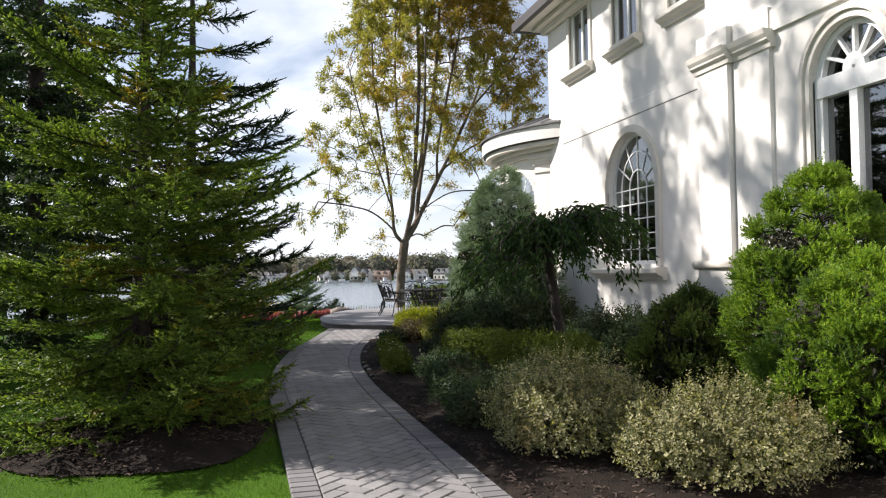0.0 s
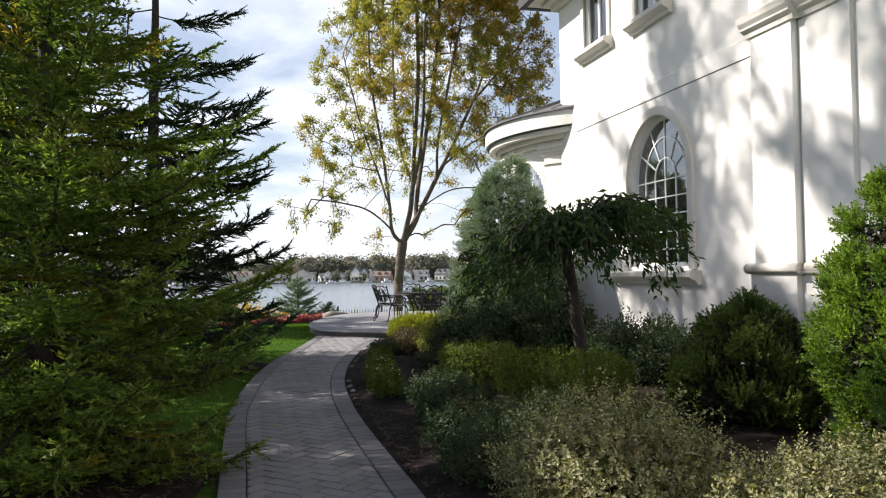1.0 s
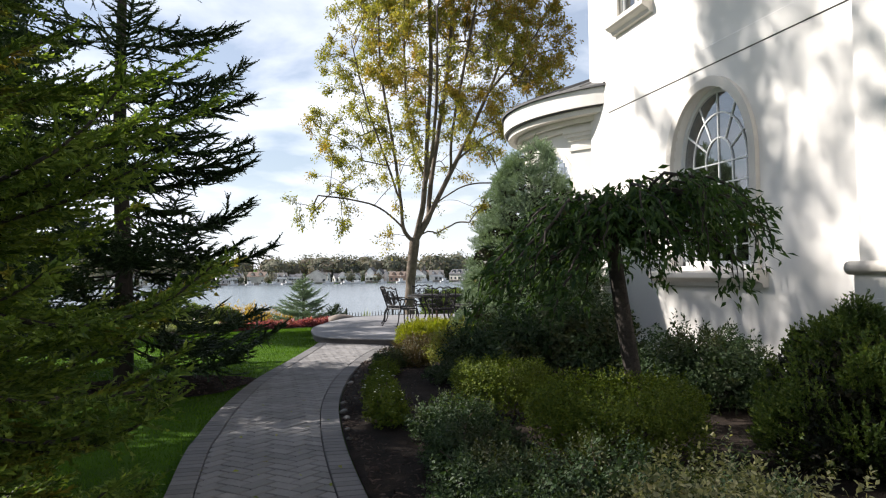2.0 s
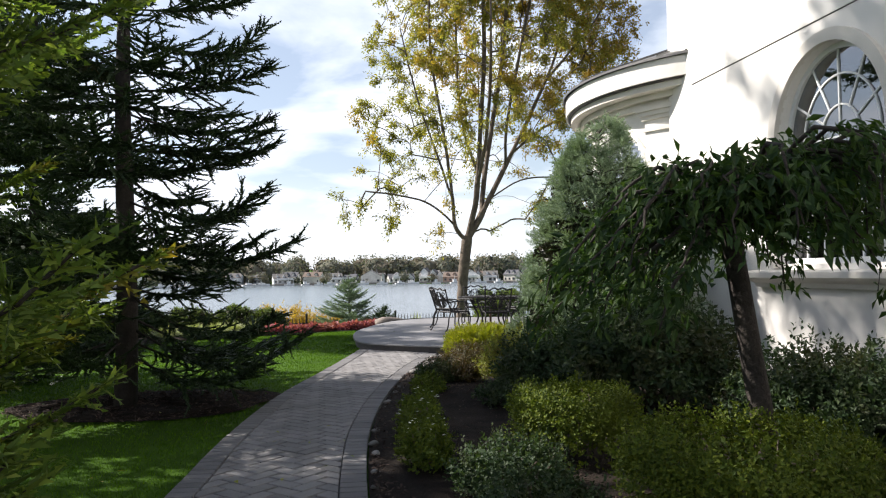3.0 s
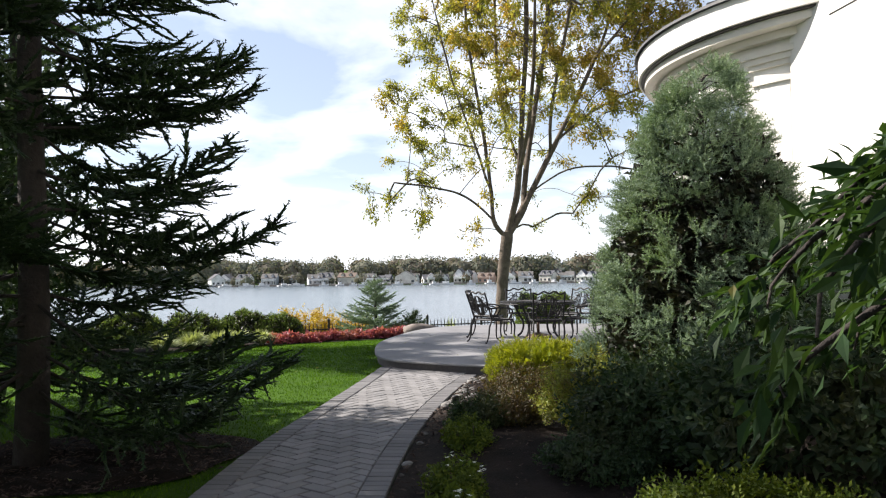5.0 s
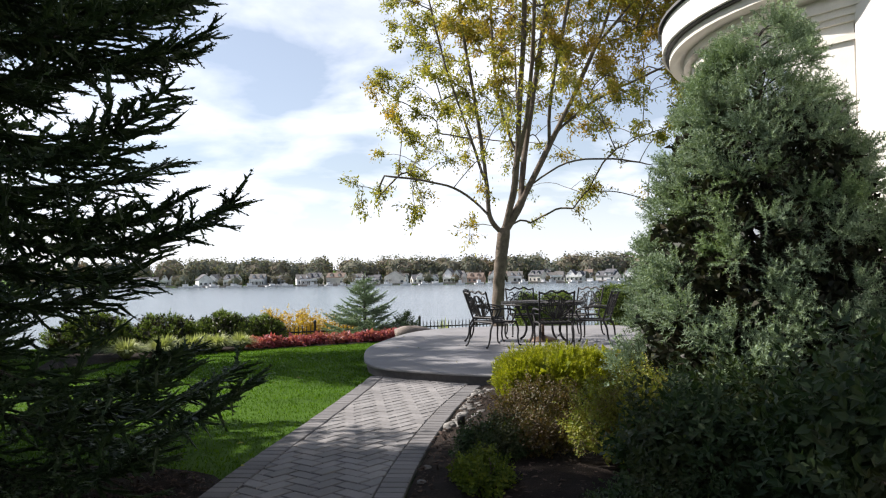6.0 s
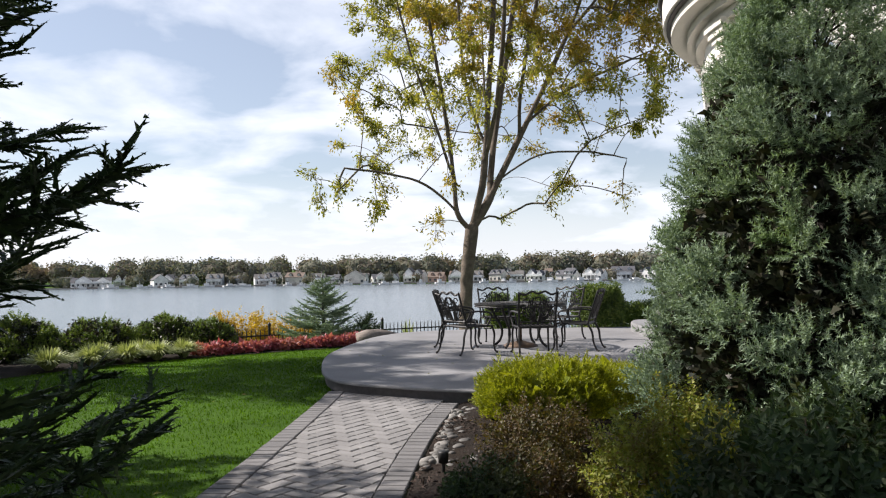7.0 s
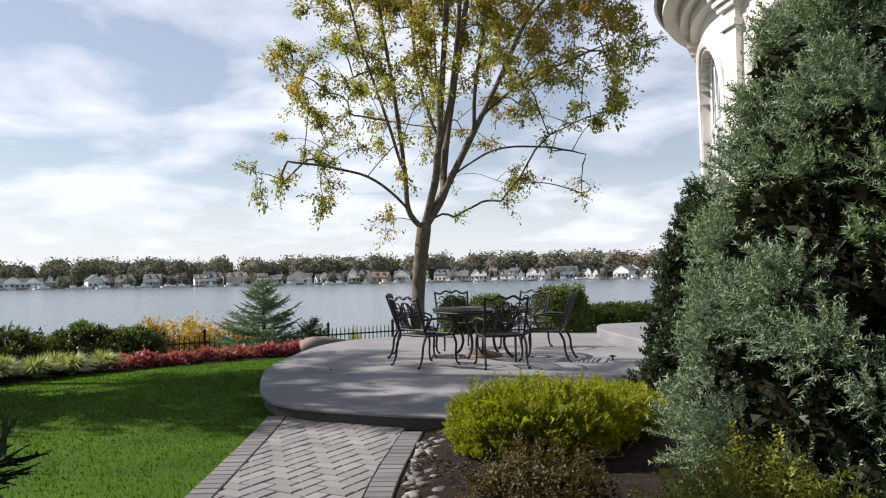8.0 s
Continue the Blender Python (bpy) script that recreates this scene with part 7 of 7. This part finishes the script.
# sea wall, docks and boats
s = Soup()
for az0 in np.arange(-20, 38, 1.0):
    p, q = far_at(az0, shore_dist(az0) - 0.8), far_at(az0 + 1.0, shore_dist(az0 + 1.0) - 0.8)
    V = []
    for c in (p, q):
        V += [(c[0], c[1], WATER_Z - 1), (c[0], c[1], WATER_Z + 0.75), (c[0], c[1] + 1.6, WATER_Z + 0.75)]
    s.add(V, quads=[(0, 3, 4, 1), (1, 4, 5, 2)])
solid("sea_wall", s.mesh("sea_wall", M_SEAWALL), "low stone sea wall of the far shore", "sea wall", kind="structure")
r_ = rng(640)
for k in range(17):
    az = -15 + 2.9 * k + r_.uniform(-0.8, 0.8)
    x, y = far_at(az, shore_dist(az) - 6)
    L = r_.uniform(7, 14)
    dock = thing("dock", "grey timber dock on the far shore", "dock", "docks on the far shore", at=pose(x, y, WATER_Z, 0, 0, -az))
    s = Soup()
    box(s, -L / 2, L / 2, -1.0, 1.0, 0.35, 0.6)
    part("deck", s.mesh("deck", M_TIMBER), dock)
    for px in (-L / 2 + 0.3, 0.0, L / 2 - 0.3):
        s = Soup()
        tube(s, [(px, -1.05, -1), (px, -1.05, 1.9)], 0.16, 6)
        part("post", s.mesh("post", M_TIMBER), dock)
M_HULL = surface("white_hull", (0.78, 0.78, 0.77), None, 0.3, big=1, fine=6, bump=0.05)


def boat(az, off, L, cabin, seed):
    x, y = far_at(az, shore_dist(az) - off)
    root = thing("motor_boat", "white motor boat moored at the far shore", "boat", "boats at the far shore", at=pose(x, y, WATER_Z, 0, 0, -az + (seed % 3 - 1) * 25))
    s = Soup()
    st = np.linspace(0, 1, 7)
    half = L * 0.17 * np.clip(1.15 - st ** 3 * 1.13, 0.02, 1)
    V = []
    for u, hb in zip(st, half):
        xx = -L / 2 + L * u
        V += [(xx, -hb, 0.75 + 0.5 * u * u), (xx, -hb * 0.7, -0.2), (xx, hb * 0.7, -0.2), (xx, hb, 0.75 + 0.5 * u * u)]
    q = [(4 * i + j, 4 * i + j + 1, 4 * i + 5 + j, 4 * i + 4 + j) for i in range(6) for j in range(3)] + [(4 * i, 4 * i + 4, 4 * i + 7, 4 * i + 3) for i in range(6)] + [(0, 1, 2, 3)]
    s.add(V, quads=q)
    part("hull", s.mesh("hull", M_HULL), root)
    s = Soup()
    box(s, -L * 0.22, L * 0.14, -L * 0.1, L * 0.1, 0.7, 0.8 + cabin)
    box(s, -L * 0.26, L * 0.06, -L * 0.12, L * 0.12, 0.82 + cabin, 0.9 + cabin)
    part("cabin", s.mesh("cabin", M_HULL), root)
    s = Soup()
    tube(s, [(-L * 0.05, 0, 0.9 + cabin), (-L * 0.05, 0, 2.4 + cabin * 1.5)], 0.06, 5)
    part("mast", s.mesh("mast", M_HULL), root)


for k in range(40):
    boat(-15.5 + 1.25 * k + r_.uniform(-0.5, 0.5), r_.uniform(4, 14), r_.uniform(4.5, 9), r_.uniform(0.8, 1.6), k)

# woods behind the houses, with distance haze mixed into the leaf colour
r_ = rng(700)
far = Soup()
for k in range(330):
    az = r_.uniform(-22, 40)
    back = 38 + 60 * r_.uniform(0, 1) ** 1.5
    if k < 130:
        back = r_.uniform(6, 34)
    x, y = far_at(az, shore_dist(az) + back)
    h = r_.uniform(12.0, 17.5) if k >= 130 else r_.uniform(2.5, 7.5)
    rr = h * r_.uniform(0.42, 0.66)
    z0 = float(ground_z(x, y))
    size3 = np.array([rr, rr, h * 0.5])
    lob = lumpy(np.arctan2(ico_v[:, 1], ico_v[:, 0]), ico_v[:, 2] * 1.4, k, 0.22) * (1 + 0.07 * r_.standard_normal(len(ico_v)))
    far.add(np.array([x, y, z0 + h * 0.5]) + ico_v * lob[:, None] * size3 * 0.72, tris=ico_t)
    n = 210
    u = unit(r_.standard_normal((n, 3)))
    u[:, 1] = -np.abs(u[:, 1])
    P = np.array([x, y, z0 + h * 0.5]) + u * lumpy(np.arctan2(u[:, 1], u[:, 0]), u[:, 2] * 1.4, k, 0.22)[:, None] * r_.uniform(0.78, 1.0, (n, 1)) * size3
    stamp(far, LEAF2_V * (1.9, 1, 1), LEAF2_T, P, turned(np.cross(u, r_.standard_normal((n, 3))), 0.4, r_), turned(u + np.array([0, 0, 0.4]), 0.5, r_), np.full((n, 1), 0.085 * h))
    tube(far, [(x, y, z0 - 0.5), (x, y, z0 + h * 0.5)], 0.25, 4, False)
solid("far_woods", far.mesh("far_woods", L_FAR_HAZE), "autumn woods of green and rust trees behind the far houses, paled for haze", "woods", kind="stuff")

# ---- pavers of the path ----
PL, PW = 0.236, 0.125
JOINT = 0.014
TOP = 0.036


def clip_poly(poly, p, n):
    """The part of a convex outline on the side of p to which n points."""
    out = []
    for i in range(len(poly)):
        a, b = poly[i], poly[(i + 1) % len(poly)]
        da, db = float(np.dot(a - p, n)), float(np.dot(b - p, n))
        if da >= 0:
            out.append(a)
        if da * db < 0:
            out.append(a + (b - a) * da / (da - db))
    return out


def paver_solid(soup, poly, z0, z1, bevel=0.008):
    P = np.array(poly)
    c = P.mean(0)
    n = len(P)
    inner = c + (P - c) * (1 - bevel / np.maximum(np.linalg.norm(P - c, axis=1, keepdims=True), 0.02))
    V = np.concatenate([np.c_[P, np.full(n, z0)], np.c_[P, np.full(n, z1 - bevel * 0.7)], np.c_[inner, np.full(n, z1)]])
    q = [(k * n + i, k * n + (i + 1) % n, (k + 1) * n + (i + 1) % n, (k + 1) * n + i) for k in range(2) for i in range(n)]
    t = [(2 * n, 2 * n + i, 2 * n + i + 1) for i in range(1, n - 1)]
    soup.add(V, tris=t, quads=q)


def inner_lines(y):
    """Point and inward normal of both inner border lines at a y."""
    res = []
    for line, sgn in ((LEFT_IN, 1), (RIGHT_IN, -1)):
        i = int(np.clip(np.searchsorted(line[:, 1], y), 1, len(line) - 2))
        d = unit(line[i + 1] - line[i - 1])
        res.append((line[i], np.array([d[1], -d[0]]) * sgn))
    return res


paving = thing("paving", "grey concrete pavers laid in a herringbone", "paving", kind="structure")
r_ = rng(808)
full_s = Soup()
hl, hw = PL / 2 - JOINT / 2, PW / 2 - JOINT / 2
paver_solid(full_s, [np.array(p) for p in ((-hl, -hw), (hl, -hw), (hl, hw), (-hl, hw))], -0.045, 0.0)
full_me = full_s.mesh("paver", M_PAVER)
rest = Soup()
ca, sa = math.cos(-math.pi / 4), math.sin(-math.pi / 4)
todo = []
for i in range(-50, 160):
    for j in range(-14, 16):
        for cx, cy, ang in ((PL / 2, PW / 2, 0.0), (PL + PW / 2, PL / 2, 90.0)):
            gx0, gy0 = cx - i * PW + j * PL, cy + i * PW + j * PL
            x, y = gx0 * ca - gy0 * sa + 1.2, gx0 * sa + gy0 * ca + 6.0
            if -1.3 < y < 19.7:
                todo.append((x, y, ang - 45.0))
todo.sort(key=lambda k: abs(k[1] - 7.5))
made = 0
for x, y, ang in todo:
    (pl, nl), (pr, nr) = inner_lines(y)
    a = radians(ang)
    ux, uy = np.array([math.cos(a), math.sin(a)]), np.array([-math.sin(a), math.cos(a)])
    c = np.array([x, y])
    poly = [c + sx * hl * ux + sy * hw * uy for sx, sy in ((-1, -1), (1, -1), (1, 1), (-1, 1))]
    cut = clip_poly(clip_poly(poly, pl + nl * 0.004, nl), pr + nr * 0.004, nr)
    if len(cut) < 3:
        continue
    area = 0.5 * abs(sum(cut[k][0] * cut[k - 1][1] - cut[k - 1][0] * cut[k][1] for k in range(len(cut))))
    if area < 0.0008:
        continue
    z = TOP + r_.normal(0, 0.0012)
    if len(cut) == 4 and area > 0.97 * 4 * hl * hw and made < 300 and 3.2 < y:
        ob = part("paver", full_me, paving)
        ob.matrix_basis = Matrix.LocRotScale((x, y, z), Euler((r_.normal(0, 0.004), r_.normal(0, 0.004), a)), None)
        made += 1
    else:
        paver_solid(rest, cut, z - 0.045, z)
rest_ob = part("paver_field", rest.mesh("paver_field", M_PAVER), paving)
rest_ob["kind"] = "stuff"
edging = thing("path_border", "charcoal paver border laid as a soldier course", "paving", kind="structure")
brest = Soup()
made = 0
for line, sgn in ((LEFT, 1), (RIGHT, -1)):
    seg = np.r_[0, np.cumsum(np.linalg.norm(np.diff(line, axis=0), axis=1))]
    pitch = 0.118
    for k in range(int(seg[-1] / pitch)):
        q = [np.array([np.interp(v, seg, line[:, c]) for c in (0, 1)]) for v in (k * pitch + JOINT / 2, (k + 1) * pitch - JOINT / 2)]
        if not -1.4 < q[0][1] < (19.75 if sgn > 0 else 18.5):
            continue
        d = unit(q[1] - q[0])
        nrm = np.array([d[1], -d[0]]) * sgn
        poly = [q[0], q[1], q[1] + nrm * (BORDER - 0.004), q[0] + nrm * (BORDER - 0.004)]
        if sgn > 0:
            poly = poly[::-1]
        z = TOP + 0.003 + r_.normal(0, 0.0012)
        if 5.0 < q[0][1] < 17.5 and made < 260:
            one = Soup()
            c = (q[0] + q[1]) / 2
            paver_solid(one, [p - c for p in poly], -0.045, 0.0)
            ob = part("border_paver", one.mesh("border_paver", M_BORDER), edging)
            ob.matrix_basis = pose(c[0], c[1], z)
            made += 1
        else:
            paver_solid(brest, poly, z - 0.045, z)
b_ob = part("border_field", brest.mesh("border_field", M_BORDER), edging)
b_ob["kind"] = "stuff"
